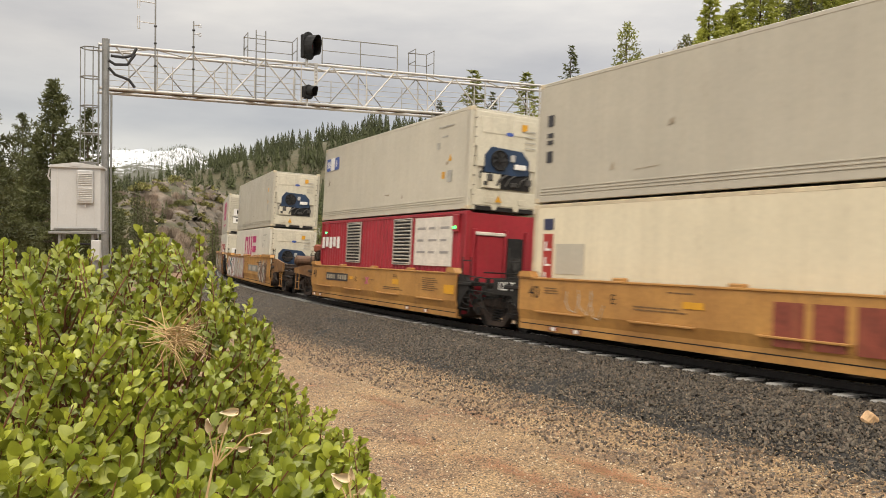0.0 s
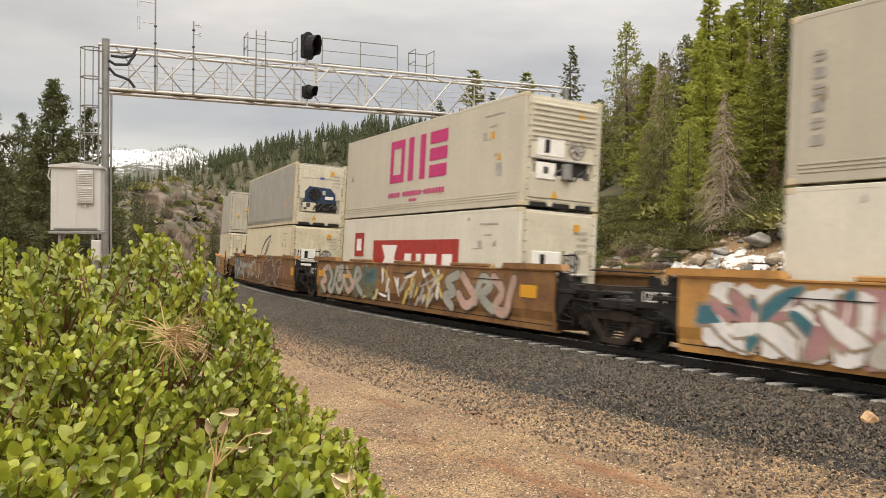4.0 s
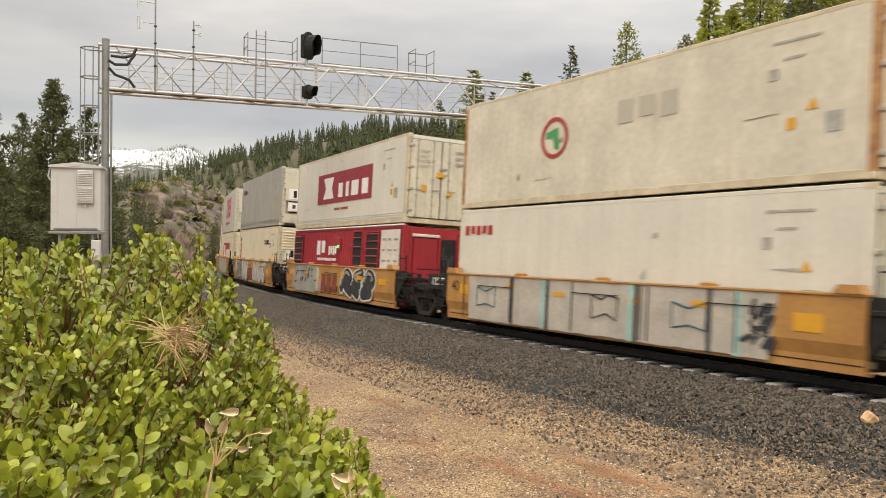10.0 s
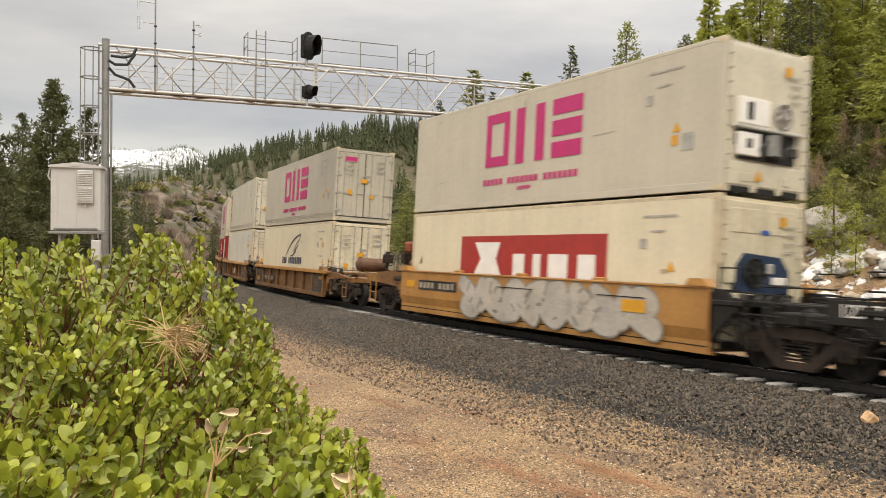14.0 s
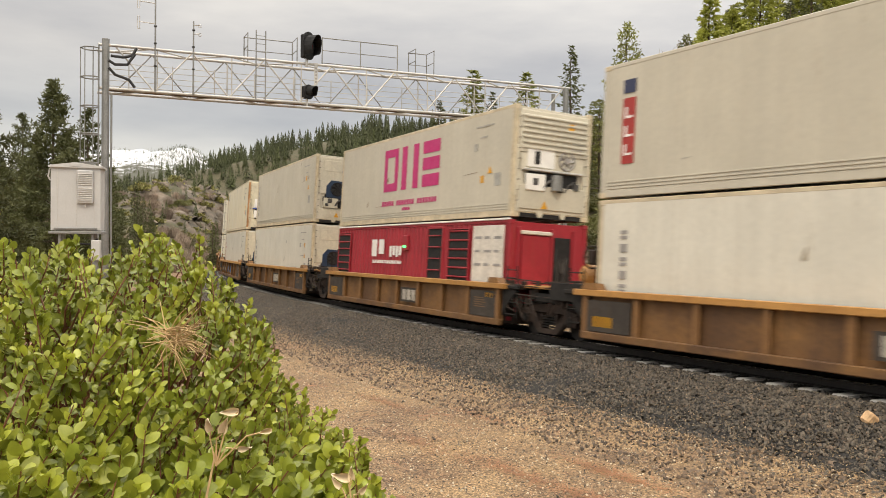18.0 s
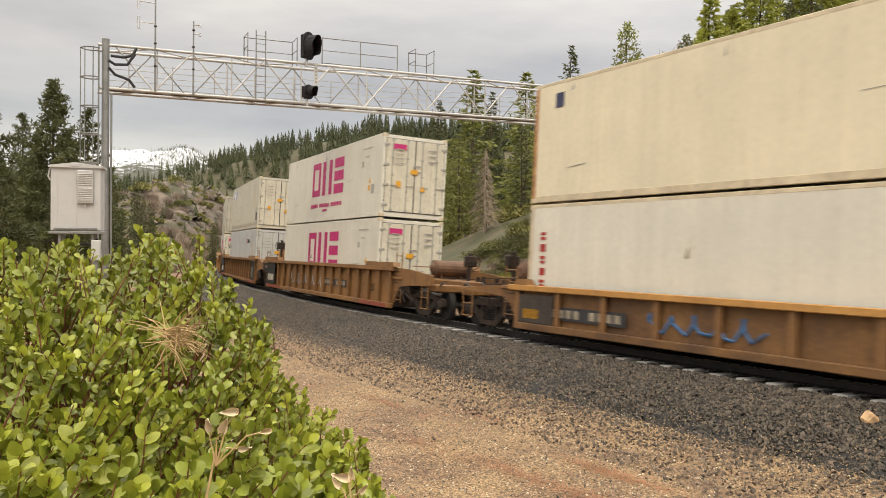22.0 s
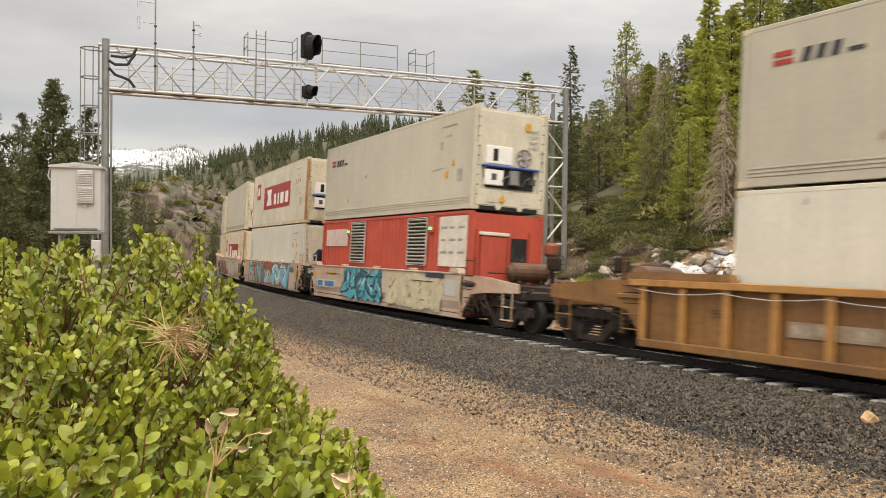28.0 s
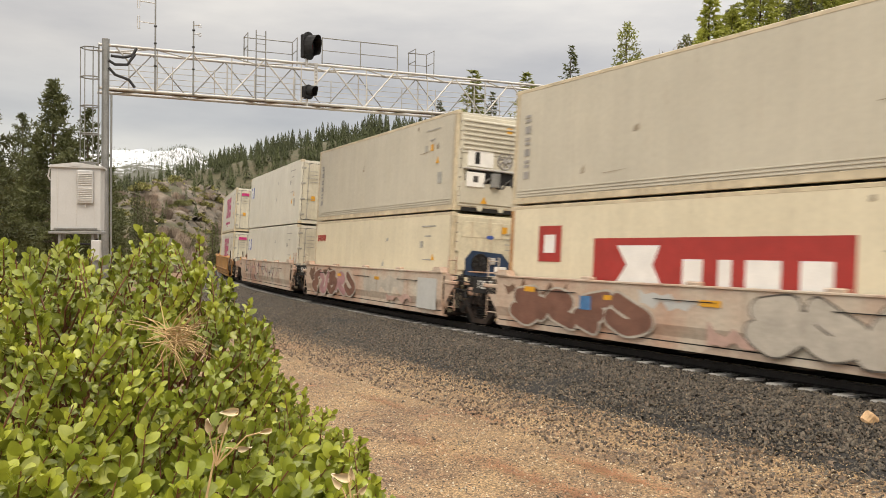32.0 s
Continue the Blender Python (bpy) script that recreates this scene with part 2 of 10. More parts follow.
def far_snow():
    """Snow above the tree line, dark woods and rock showing through in patches."""
    m = mat("distant_snow_slope", (0.66, 0.67, 0.69), rough=0.9, vary=0.25, dark=(0.45, 0.47, 0.50), scale=0.012, fine=0.06, bump=0.0)
    nt = m.node_tree
    n, l = nt.nodes, nt.links
    bs = n["Principled BSDF"]
    old = bs.inputs["Base Color"].links[0].from_socket
    co = n.new("ShaderNodeTexCoord")
    sep = n.new("ShaderNodeSeparateXYZ")
    l.new(co.outputs["Object"], sep.inputs[0])

    def noise_at(sc, amp):
        t = n.new("ShaderNodeTexNoise")
        t.inputs["Scale"].default_value, t.inputs["Detail"].default_value, t.inputs["Roughness"].default_value = sc, 7, 0.65
        l.new(co.outputs["Object"], t.inputs["Vector"])
        k = n.new("ShaderNodeMath")
        k.operation = "MULTIPLY_ADD"
        k.inputs[1].default_value, k.inputs[2].default_value = amp, -amp * 0.5
        l.new(t.outputs["Fac"], k.inputs[0])
        return k.outputs[0]
    z = sep.outputs[2]
    for src in (noise_at(0.007, 190.0), noise_at(0.035, 150.0)):
        a = n.new("ShaderNodeMath")
        a.operation = "ADD"
        l.new(z, a.inputs[0])
        l.new(src, a.inputs[1])
        z = a.outputs[0]
    r = n.new("ShaderNodeMapRange")
    r.inputs["From Min"].default_value, r.inputs["From Max"].default_value = 204, 226
    l.new(z, r.inputs["Value"])
    x = n.new("ShaderNodeMix")
    x.data_type = "RGBA"
    x.inputs[6].default_value = (0.085, 0.085, 0.065, 1)
    l.new(r.outputs["Result"], x.inputs[0])
    l.new(old, x.inputs[7])
    l.new(x.outputs[2], bs.inputs["Base Color"])
    return m


FARSNOW = far_snow()
FIRLEAF = mat("fir_needles", (0.385, 0.40, 0.08), rough=0.7, vary=0.4, scale=0.5, fine=6, bump=0.0, obj_random=0.32, translucent=0.38)
UPPERFIR = mat("grey_green_fir_needles", (0.24, 0.25, 0.068), rough=0.7, vary=0.4, scale=0.5, fine=6, bump=0.0, obj_random=0.35, translucent=0.3)
DARKLEAF = mat("dark_pine_needles", (0.112, 0.122, 0.043), rough=0.7, vary=0.4, scale=0.5, fine=6, bump=0.0, obj_random=0.25, translucent=0.28)
FARLEAF = mat("far_conifer_needles", (0.085, 0.10, 0.038), rough=0.9, vary=0.4, scale=0.02, fine=0.4, bump=0.0, island=0.4)
BARK = mat("conifer_bark", (0.12, 0.085, 0.062), rough=0.95, vary=0.4, fine=14, bump=0.5)
THICKET = mat("bare_thicket_twigs", (0.34, 0.26, 0.20), rough=0.95, vary=0.35, fine=14, bump=0.2, obj_random=0.3)
DEADWOOD = mat("bare_grey_wood", (0.42, 0.33, 0.25), rough=0.95, vary=0.35, fine=14, bump=0.2)
DEADNEEDLE = mat("dead_brown_needles", (0.36, 0.235, 0.15), rough=0.95, vary=0.35, fine=6, bump=0.0)
SHRUBLEAF = mat("hillside_shrub_leaves", (0.165, 0.168, 0.05), rough=0.6, vary=0.4, scale=1.0, fine=10, bump=0.0, obj_random=0.35, translucent=0.15)
BUSHLEAF = mat("manzanita_leaf", (0.245, 0.278, 0.032), rough=0.36, vary=0.3, dark=(0.18, 0.215, 0.027), scale=2.5, fine=60, bump=0.08, island=0.32, translucent=0.13)
BUSHYOUNG = mat("young_manzanita_leaf", (0.34, 0.365, 0.046), rough=0.36, vary=0.25, scale=2.5, fine=60, bump=0.08, island=0.3, translucent=0.22)
BUSHPART = mat("manzanita_leaf_single", (0.29, 0.325, 0.044), rough=0.38, vary=0.3, dark=(0.25, 0.29, 0.037), scale=2.5, fine=60, bump=0.08, obj_random=0.28, translucent=0.28)
REDSTEM = mat("manzanita_stem", (0.21, 0.075, 0.038), rough=0.5, vary=0.35, fine=40, bump=0.15)
DRY = mat("dry_straw", (0.56, 0.38, 0.19), rough=0.8, vary=0.3, fine=40, bump=0.1)
POD = mat("dry_seed_pod", (0.80, 0.66, 0.44), rough=0.7, vary=0.3, fine=40, bump=0.15)


# ---- mesh tools ----
class Mesh:
    """Collects vertices and faces of one part."""

    def __init__(self):
        self.v, self.f = [], []

    def add(self, vs, fs):
        o = len(self.v)
        self.v += [tuple(p) for p in vs]
        self.f += [tuple(i + o for i in f) for f in fs]
        return self

    def box(self, c, s, b=0.0, m=None):
        """Box of size s about c, with chamfered edges of width b; m turns it."""
        h = [q / 2 for q in s]
        b = min(b, *(q * 0.49 for q in h))
        vs, fs = [], []
        if b <= 0:
            for i in range(8):
                vs.append(Vector([(1 if i >> a & 1 else -1) * h[a] for a in range(3)]))
            fs = [(0, 2, 3, 1), (4, 5, 7, 6), (0, 1, 5, 4), (2, 6, 7, 3), (0, 4, 6, 2), (1, 3, 7, 5)]
        else:
            for i in range(8):
                sg = [1 if i >> a & 1 else -1 for a in range(3)]
                for a in range(3):
                    vs.append(Vector([sg[k] * (h[k] if k == a else h[k] - b) for k in range(3)]))
            ix = lambda sg, a: 3 * sum((1 if sg[k] > 0 else 0) << k for k in range(3)) + a
            for a in range(3):
                p, q = [k for k in range(3) if k != a]
                for s1 in (-1, 1):
                    ring = []
                    for sp, sq in ((-1, -1), (1, -1), (1, 1), (-1, 1)):
                        sg = [0, 0, 0]
                        sg[a], sg[p], sg[q] = s1, sp, sq
                        ring.append(ix(sg, a))
                    fs.append(tuple(ring))
            for c3 in range(3):
                a, p = [k for k in range(3) if k != c3]
                for sa in (-1, 1):
                    for sp in (-1, 1):
                        lo, hi = [0, 0, 0], [0, 0, 0]
                        lo[a] = hi[a] = sa
                        lo[p] = hi[p] = sp
                        lo[c3], hi[c3] = -1, 1
                        fs.append((ix(lo, a), ix(hi, a), ix(hi, p), ix(lo, p)))
            for i in range(8):
                fs.append((3 * i, 3 * i + 1, 3 * i + 2))
            out = []
            for f in fs:
                nn = (vs[f[1]] - vs[f[0]]).cross(vs[f[2]] - vs[f[0]])
                ce = sum((vs[k] for k in f), Vector()) / len(f)
                out.append(f if nn.dot(ce) > 0 else tuple(reversed(f)))
            fs = out
        c = Vector(c)
        return self.add([(m @ p if m else p) + c for p in vs], fs)

    def tube(self, p0, p1, r0, r1=None, n=8, caps=True):
        p0, p1 = Vector(p0), Vector(p1)
        r1 = r0 if r1 is None else r1
        d = (p1 - p0).normalized()
        u = d.orthogonal().normalized()
        w = d.cross(u)
        vs = []
        for p, r in ((p0, r0), (p1, r1)):
            for i in range(n):
                a = 2 * math.pi * i / n
                vs.append(p + (u * math.cos(a) + w * math.sin(a)) * r)
        fs = [(i, (i + 1) % n, n + (i + 1) % n, n + i) for i in range(n)]
        if caps:
            fs += [tuple(range(n - 1, -1, -1)), tuple(range(n, 2 * n))]
        return self.add(vs, fs)

    def path(self, pts, r, n=6):
        pts = [Vector(p) for p in pts]
        rs = r if isinstance(r, (list, tuple)) else [r] * len(pts)
        vs, fs = [], []
        for i, p in enumerate(pts):
            d = (pts[min(i + 1, len(pts) - 1)] - pts[max(i - 1, 0)]).normalized()
            u = d.cross(Vector((0.13, 0.31, 0.94))).normalized()
            w = d.cross(u)
            for k in range(n):
                a = 2 * math.pi * k / n
                vs.append(p + (u * math.cos(a) + w * math.sin(a)) * rs[i])
        for i in range(len(pts) - 1):
            for k in range(n):
                a, b2 = i * n + k, i * n + (k + 1) % n
                fs.append((a, b2, b2 + n, a + n))
        fs += [tuple(range(n - 1, -1, -1)), tuple(range(len(vs) - n, len(vs)))]
        return self.add(vs, fs)

    def prism(self, poly, axis, a, b):
        """Polygon (two other axes, in order) pushed along an axis from a to b."""
        k = [q for q in range(3) if q != axis]
        vs = []
        for lev in (a, b):
            for p in poly:
                q = [0, 0, 0]
                q[axis], q[k[0]], q[k[1]] = lev, p[0], p[1]
                vs.append(q)
        n = len(poly)
        area = sum(poly[i][0] * poly[(i + 1) % n][1] - poly[(i + 1) % n][0] * poly[i][1] for i in range(n))
        flip = (area > 0) != (axis == 1)
        fs = [tuple(range(n - 1, -1, -1)), tuple(range(n, 2 * n))] + [(i, (i + 1) % n, n + (i + 1) % n, n + i) for i in range(n)]
        if (b < a):
            flip = not flip
        if not flip:
            fs = [tuple(reversed(f)) for f in fs]
        return self.add(vs, fs)

    def data(self, name, material, smooth=False):
        me = bpy.data.meshes.new(name)
        me.from_pydata(self.v, [], self.f)
        if smooth:
            me.polygons.foreach_set("use_smooth", [True] * len(me.polygons))
        for m in (material if isinstance(material, (list, tuple)) else [material]):
            me.materials.append(m)
        me.update()
        return me


CACHE = {}


def part(name, mesh, material, parent, label="", smooth=False, at=None):
    """One mesh object under a thing or a part. mesh: a Mesh, or ready mesh data."""
    me = mesh if isinstance(mesh, bpy.types.Mesh) else mesh.data(name, material, smooth)
    ob = new(name, me)
    ob.parent = parent
    if at is not None:
        ob.matrix_basis = at if isinstance(at, Matrix) else Matrix.Translation(at)
    if label:
        ob["label"] = label
    return ob


def kept(key, make, material, smooth=False):
    """Mesh data made once for each key."""
    k = (key, material.name)
    if k not in CACHE:
        CACHE[k] = make().data(str(key[0] if isinstance(key, tuple) else key), material, smooth)
    return CACHE[k]


def thing(name, label, category, group="", kind="", m=None):
    ob = new(name)
    ob.empty_display_size = 0.2
    if m is not None:
        ob.matrix_basis = m
    return tagged(ob, label, category, group, kind)


def quads_mesh(name, P4, material):
    """Mesh data from an array (n, k, 3) of separate polygons of k corners."""
    n, k = P4.shape[:2]
    me = bpy.data.meshes.new(name)
    me.vertices.add(n * k)
    me.vertices.foreach_set("co", P4.reshape(-1).astype(np.float32))
    me.loops.add(n * k)
    me.loops.foreach_set("vertex_index", np.arange(n * k, dtype=np.int32))
    me.polygons.add(n)
    me.polygons.foreach_set("loop_start", np.arange(0, n * k, k, dtype=np.int32))
    me.polygons.foreach_set("loop_total", np.full(n, k, dtype=np.int32))
    me.materials.append(material)
    me.update(calc_edges=True)
    return me


# ---- the line of the track ----
RADIUS, GRADE, LEAN = 227.0, 0.0159, 0.0552
CENTRE = (200.347, 133.094)
HEAD0 = radians(-61.13)
START = (1.558, 23.479)


def on_track(s, lat=0.0, h=0.0):
    """Place at s metres along the track, lat to the camera's side of its middle, h over the rails (canted frame)."""
    a = HEAD0 + s / RADIUS
    x = START[0] + (math.sin(a) - math.sin(HEAD0)) * RADIUS
    y = START[1] - (math.cos(a) - math.cos(HEAD0)) * RADIUS
    l2 = lat * math.cos(LEAN) - h * math.sin(LEAN)
    z = h * math.cos(LEAN) + lat * math.sin(LEAN) + 0.015 + GRADE * s
    return Vector((x + math.sin(a) * l2, y - math.cos(a) * l2, z))


def track_pose(s, half=0.5):
    """Pose of a vehicle whose bogies stand half a metres before and behind s: x forward, z up."""
    a, b = on_track(s - half), on_track(s + half)
    d = (b - a).normalized()
    left = Vector((0, 0, 1)).cross(d).normalized()
    m = Matrix((d, left, d.cross(left))).transposed().to_4x4()
    m.translation = (a + b) / 2
    return m @ Matrix.Rotation(-LEAN, 4, "X")


# ---- ground ----
def smooth(x, a, b):
    t = np.clip((x - a) / (b - a), 0, 1)
    return t * t * (3 - 2 * t)


def ridge_noise(x, y, sc, seed):
    """Cheap smooth noise from a few crossed waves."""
    rs = np.random.RandomState(seed)
    out = np.zeros_like(x)
    for i in range(7):
        a, ph, f = rs.uniform(0, 6.28), rs.uniform(0, 6.28), rs.uniform(0.6, 2.2)
        out += np.sin((x * np.cos(a) + y * np.sin(a)) * f / sc * 6.28 + ph) / f
    return out / 4


def line_of(x, y):
    """Distance along the track and to the camera's side of its middle."""
    dx, dy = x - CENTRE[0], y - CENTRE[1]
    d = np.hypot(dx, dy) - RADIUS
    ang = np.arctan2(dy, dx) - (HEAD0 - math.pi / 2)
    ang = (ang + math.pi * 1.55) % (2 * math.pi) - math.pi * 1.55
    return ang * RADIUS, d


def ground_z(x, y):
    x, y = np.asarray(x, float), np.asarray(y, float)
    s, d = line_of(x, y)
    base = GRADE * np.clip(s, -420, 60)
    z = base - 0.42 - 0.12 * smooth(np.abs(d), 1.5, 4.0)
    # camera's side: shoulder, access road, bank
    z = z + 0.20 * smooth(d, 4.0, 8.0) + 0.75 * smooth(d, 8.5, 12.5) + 0.25 * smooth(d, 12.5, 17)
    z = z + 1.2 * smooth(d, 6, 14) * smooth(s, -22, -34) * 0.5
    # inner side: boulder slope and wooded hill
    u = np.maximum(-d - 6.0, 0)
    hill = 0.42 * np.minimum(u, 6.0) + 0.52 * np.clip(u - 6, 0, 45) + 0.22 * np.clip(u - 50, 0, 120)
    hill = hill * (0.45 + 0.55 * smooth(s, -70, -12))
    z = z + hill + ridge_noise(x, y, 9, 3) * 0.35 * smooth(-d, 5, 10) + ridge_noise(x, y, 40, 4) * 2.2 * smooth(-d, 14, 45)
    # outer side, far off: rocky knoll, wooded ridge
    knoll = 8.6 * np.exp(-(((x + 52) / 15) ** 2 + ((y - 172) / 26) ** 2) / 2) + 4.4 * np.exp(-(((x + 70) / 20) ** 2 + ((y - 185) / 30) ** 2) / 2)
    z = z + (knoll + ridge_noise(x, y, 14, 8) * 1.6 * np.clip(knoll / 8, 0, 1)) * smooth(d, 5, 16)
    r2 = 86 * np.exp(-((np.minimum(x + 38, 0) / 165) ** 2 + ((y - 690) / 130) ** 2) / 2)
    z = z + (r2 + ridge_noise(x, y, 120, 5) * 5 * np.clip(r2 / 40, 0, 1)) * smooth(d, 20, 140)
    # left: low bank with pines
    z = z + 1.6 * smooth(-x, 14, 40) * smooth(d, 8, 20) * smooth(y, 15, 40)
    # far mountain
    far = np.interp(x, (-2600, -1900, -1420, -1220, -1110, -1030, -975, -933, -895, -850, -760, -600, -300, 0, 600), (130, 215, 268, 294, 306, 301, 304, 316, 300, 279, 244, 195, 160, 120, 60)) * np.exp(-((y - 3050) / 480) ** 2 / 2)
    z = z + far + (ridge_noise(x, y, 260, 6) * 7 + ridge_noise(x, y, 60, 16) * 5) * np.clip(far / 90, 0, 1)
    return z


def build_ground():
    # rings round the viewpoint, finer in the directions that matter
    az = np.concatenate([np.linspace(-40, 40, 321), np.linspace(43, 317, 92)])
    az = np.radians(az)
    rad = [0.0]
    r, st = 0.6, 0.35
    while r < 4600:
        rad.append(r)
        r += max(st, r * 0.022)
    rad = np.array(rad[1:])
    A, Rr = np.meshgrid(az, rad)
    x, y = np.sin(A) * Rr, np.cos(A) * Rr
    z = ground_z(x, y)
    n_az, n_r = len(az), len(rad)
    verts = np.stack([x, y, z], -1).reshape(-1, 3)
    verts = np.vstack([verts, [[0, 0, float(ground_z(0.0, 0.0))]]])
    idx = np.arange(n_r * n_az).reshape(n_r, n_az)
    q = np.stack([idx[:-1], idx[1:], np.roll(idx, -1, 1)[1:], np.roll(idx, -1, 1)[:-1]], -1).reshape(-1, 4)[:, ::-1]
    faces = [tuple(f) for f in q.tolist()]
    c0 = len(verts) - 1
    faces += [(int(idx[0, (k + 1) % n_az]), int(idx[0, k]), c0)[::-1] for k in range(n_az)]
    me = bpy.data.meshes.new("ground")
    me.from_pydata(verts.tolist(), [], faces)
    for m in (DIRT, FOREST, CLIFF, FARSNOW, SNOW):
        me.materials.append(m)
    # what covers the ground where
    cx, cy = verts[q].mean(1)[:, 0], verts[q].mean(1)[:, 1]
    cz = verts[q].mean(1)[:, 2]
    s, d = line_of(cx, cy)
    kind = np.ones(len(q), int)
    kind[(d > -5) & (d < 26) & (s > -46)] = 0
    kind[(d > -5) & (d < 6) & (s > -130)] = 0
    kind[(d > -13.2) & (d < -5) & (s > -17) & (s < 20)] = 0
    rr = np.hypot(cx, cy)
    knoll = (np.hypot((cx + 58) / 32, (cy - 175) / 45) < 1) & (d > 8) & (ridge_noise(cx, cy, 12, 11) > -0.28)
    kind[knoll] = 2
    kind[(rr > 1500) & (cz > 60)] = 3
    kind = np.concatenate([kind, np.zeros(n_az, int)])
    me.polygons.foreach_set("material_index", kind.astype(np.int32))
    me.polygons.foreach_set("use_smooth", [True] * len(me.polygons))
    me.update()
    tagged(new("ground", me), "tan gravel ground rising to wooded hills and a snowy mountain", "ground", kind="structure")


build_ground()


# ---- ballast bed, rails, ties ----
S_NEAR, S_FAR = 30.0, -440.0


def build_bed():
    prof = [(-4.3, -0.62), (-3.2, -0.42), (-1.75, -0.19), (-1.36, -0.195), (1.36, -0.195), (1.75, -0.19), (2.6, -0.29), (3.6, -0.50), (4.4, -0.70), (5.2, -0.90)]
    vs, fs = [], []
    s = S_NEAR
    rows = []
    while s > S_FAR:
        rows.append(s)
        s -= 0.5 if s > -45 else 2.5
    for i, s in enumerate(rows):
        for lat, h in prof:
            j = 0.05 * noise.noise(Vector((s * 0.8, lat * 1.7, 0)))
            p = on_track(s, lat, 0)
            z = 0.015 + GRADE * s + h + LEAN * lat * max(0, 1 - abs(lat) / 4) + (j if abs(lat) > 1.5 else 0)
            vs.append((p.x, p.y, z))
    n = len(prof)
    for i in range(len(rows) - 1):
        for k in range(n - 1):
            fs.append((i * n + k, i * n + k + 1, (i + 1) * n + k + 1, (i + 1) * n + k))
    me = bpy.data.meshes.new("ballast_bed")
    me.from_pydata(vs, [], fs)
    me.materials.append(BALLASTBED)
    me.polygons.foreach_set("use_smooth", [True] * len(fs))
    tagged(new("ballast_bed", me), "crushed-stone ballast bed under the curved track, near-black for shade between stones", "ballast", kind="structure")


build_bed()


def sweep(name, prof, lat0, ss, material, label, parent=None):
    """A profile (lat, h) carried along the track."""
    vs, fs = [], []
    n = len(prof)
    for s in ss:
        for a, h in prof:
            vs.append(on_track(s, lat0 + a, h))
    for i in range(len(ss) - 1):
        for k in range(n):
            fs.append((i * n + k, i * n + (k + 1) % n, (i + 1) * n + (k + 1) % n, (i + 1) * n + k))
    fs += [tuple(range(n))[::-1], tuple(range(len(vs) - n, len(vs)))]
    me = bpy.data.meshes.new(name)
    me.from_pydata(vs, [], fs)
    me.materials.append(material)
    ob = new(name, me)
    if parent:
        ob.parent = parent
        if label:
            ob["label"] = label
    return ob


RAIL_PROF = [(-0.070, -0.172), (-0.070, -0.160), (-0.012, -0.140), (-0.010, -0.046), (-0.036, -0.036), (-0.037, -0.012), (0.037, -0.012), (0.036, -0.036), (0.010, -0.046), (0.012, -0.140), (0.070, -0.160), (0.070, -0.172)]
HEAD_PROF = [(-0.036, -0.012), (-0.030, -0.002), (-0.018, 0.001), (0.018, 0.001), (0.030, -0.002), (0.036, -0.012)]
ALONG = [S_NEAR - 1.0 * i for i in range(int(S_NEAR - S_FAR))]
for side in (1, -1):
    rail_ob = tagged(new("rail"), "weathered steel rail with a polished running surface", "rail", "rails of the track", "structure")
    sweep("rail_web", RAIL_PROF, side * 0.7525, ALONG, RAIL, "", rail_ob)
    sweep("rail_head", HEAD_PROF, side * 0.7525, ALONG, RAILHEAD, "polished rail head", rail_ob)


def tie_mesh():
    m = Mesh()
    m.prism([(-1.30, -0.30), (1.30, -0.30), (1.30, -0.195), (1.27, -0.178), (0.95, -0.176), (0.45, -0.176), (0.25, -0.205), (-0.25, -0.205), (-0.45, -0.176), (-0.95, -0.176), (-1.27, -0.178), (-1.30, -0.195)], 0, -0.13, 0.13)
    return m


def clip_mesh():
    m = Mesh()
    for y in (0.7525, -0.7525):
        for e in (0.105, -0.105):
            m.box((0, y + e, -0.158), (0.10, 0.055, 0.03), 0.006)
    return m


def build_ties():
    tie, clip = tie_mesh().data("tie", CONCRETE), clip_mesh().data("rail_clips", RAIL)
    s = 12.09 + 0.61 * 18
    while s > -62:
        m = track_pose(s, 0.3)
        t = tagged(new("railway_tie", tie), "pale grey concrete railway tie bedded in ballast", "railway tie", "ties under the rails", "structure")
        t.matrix_basis = m
        part("rail_clips", clip, RAIL, t, "rusty rail clips")
        s -= 0.612


build_ties()


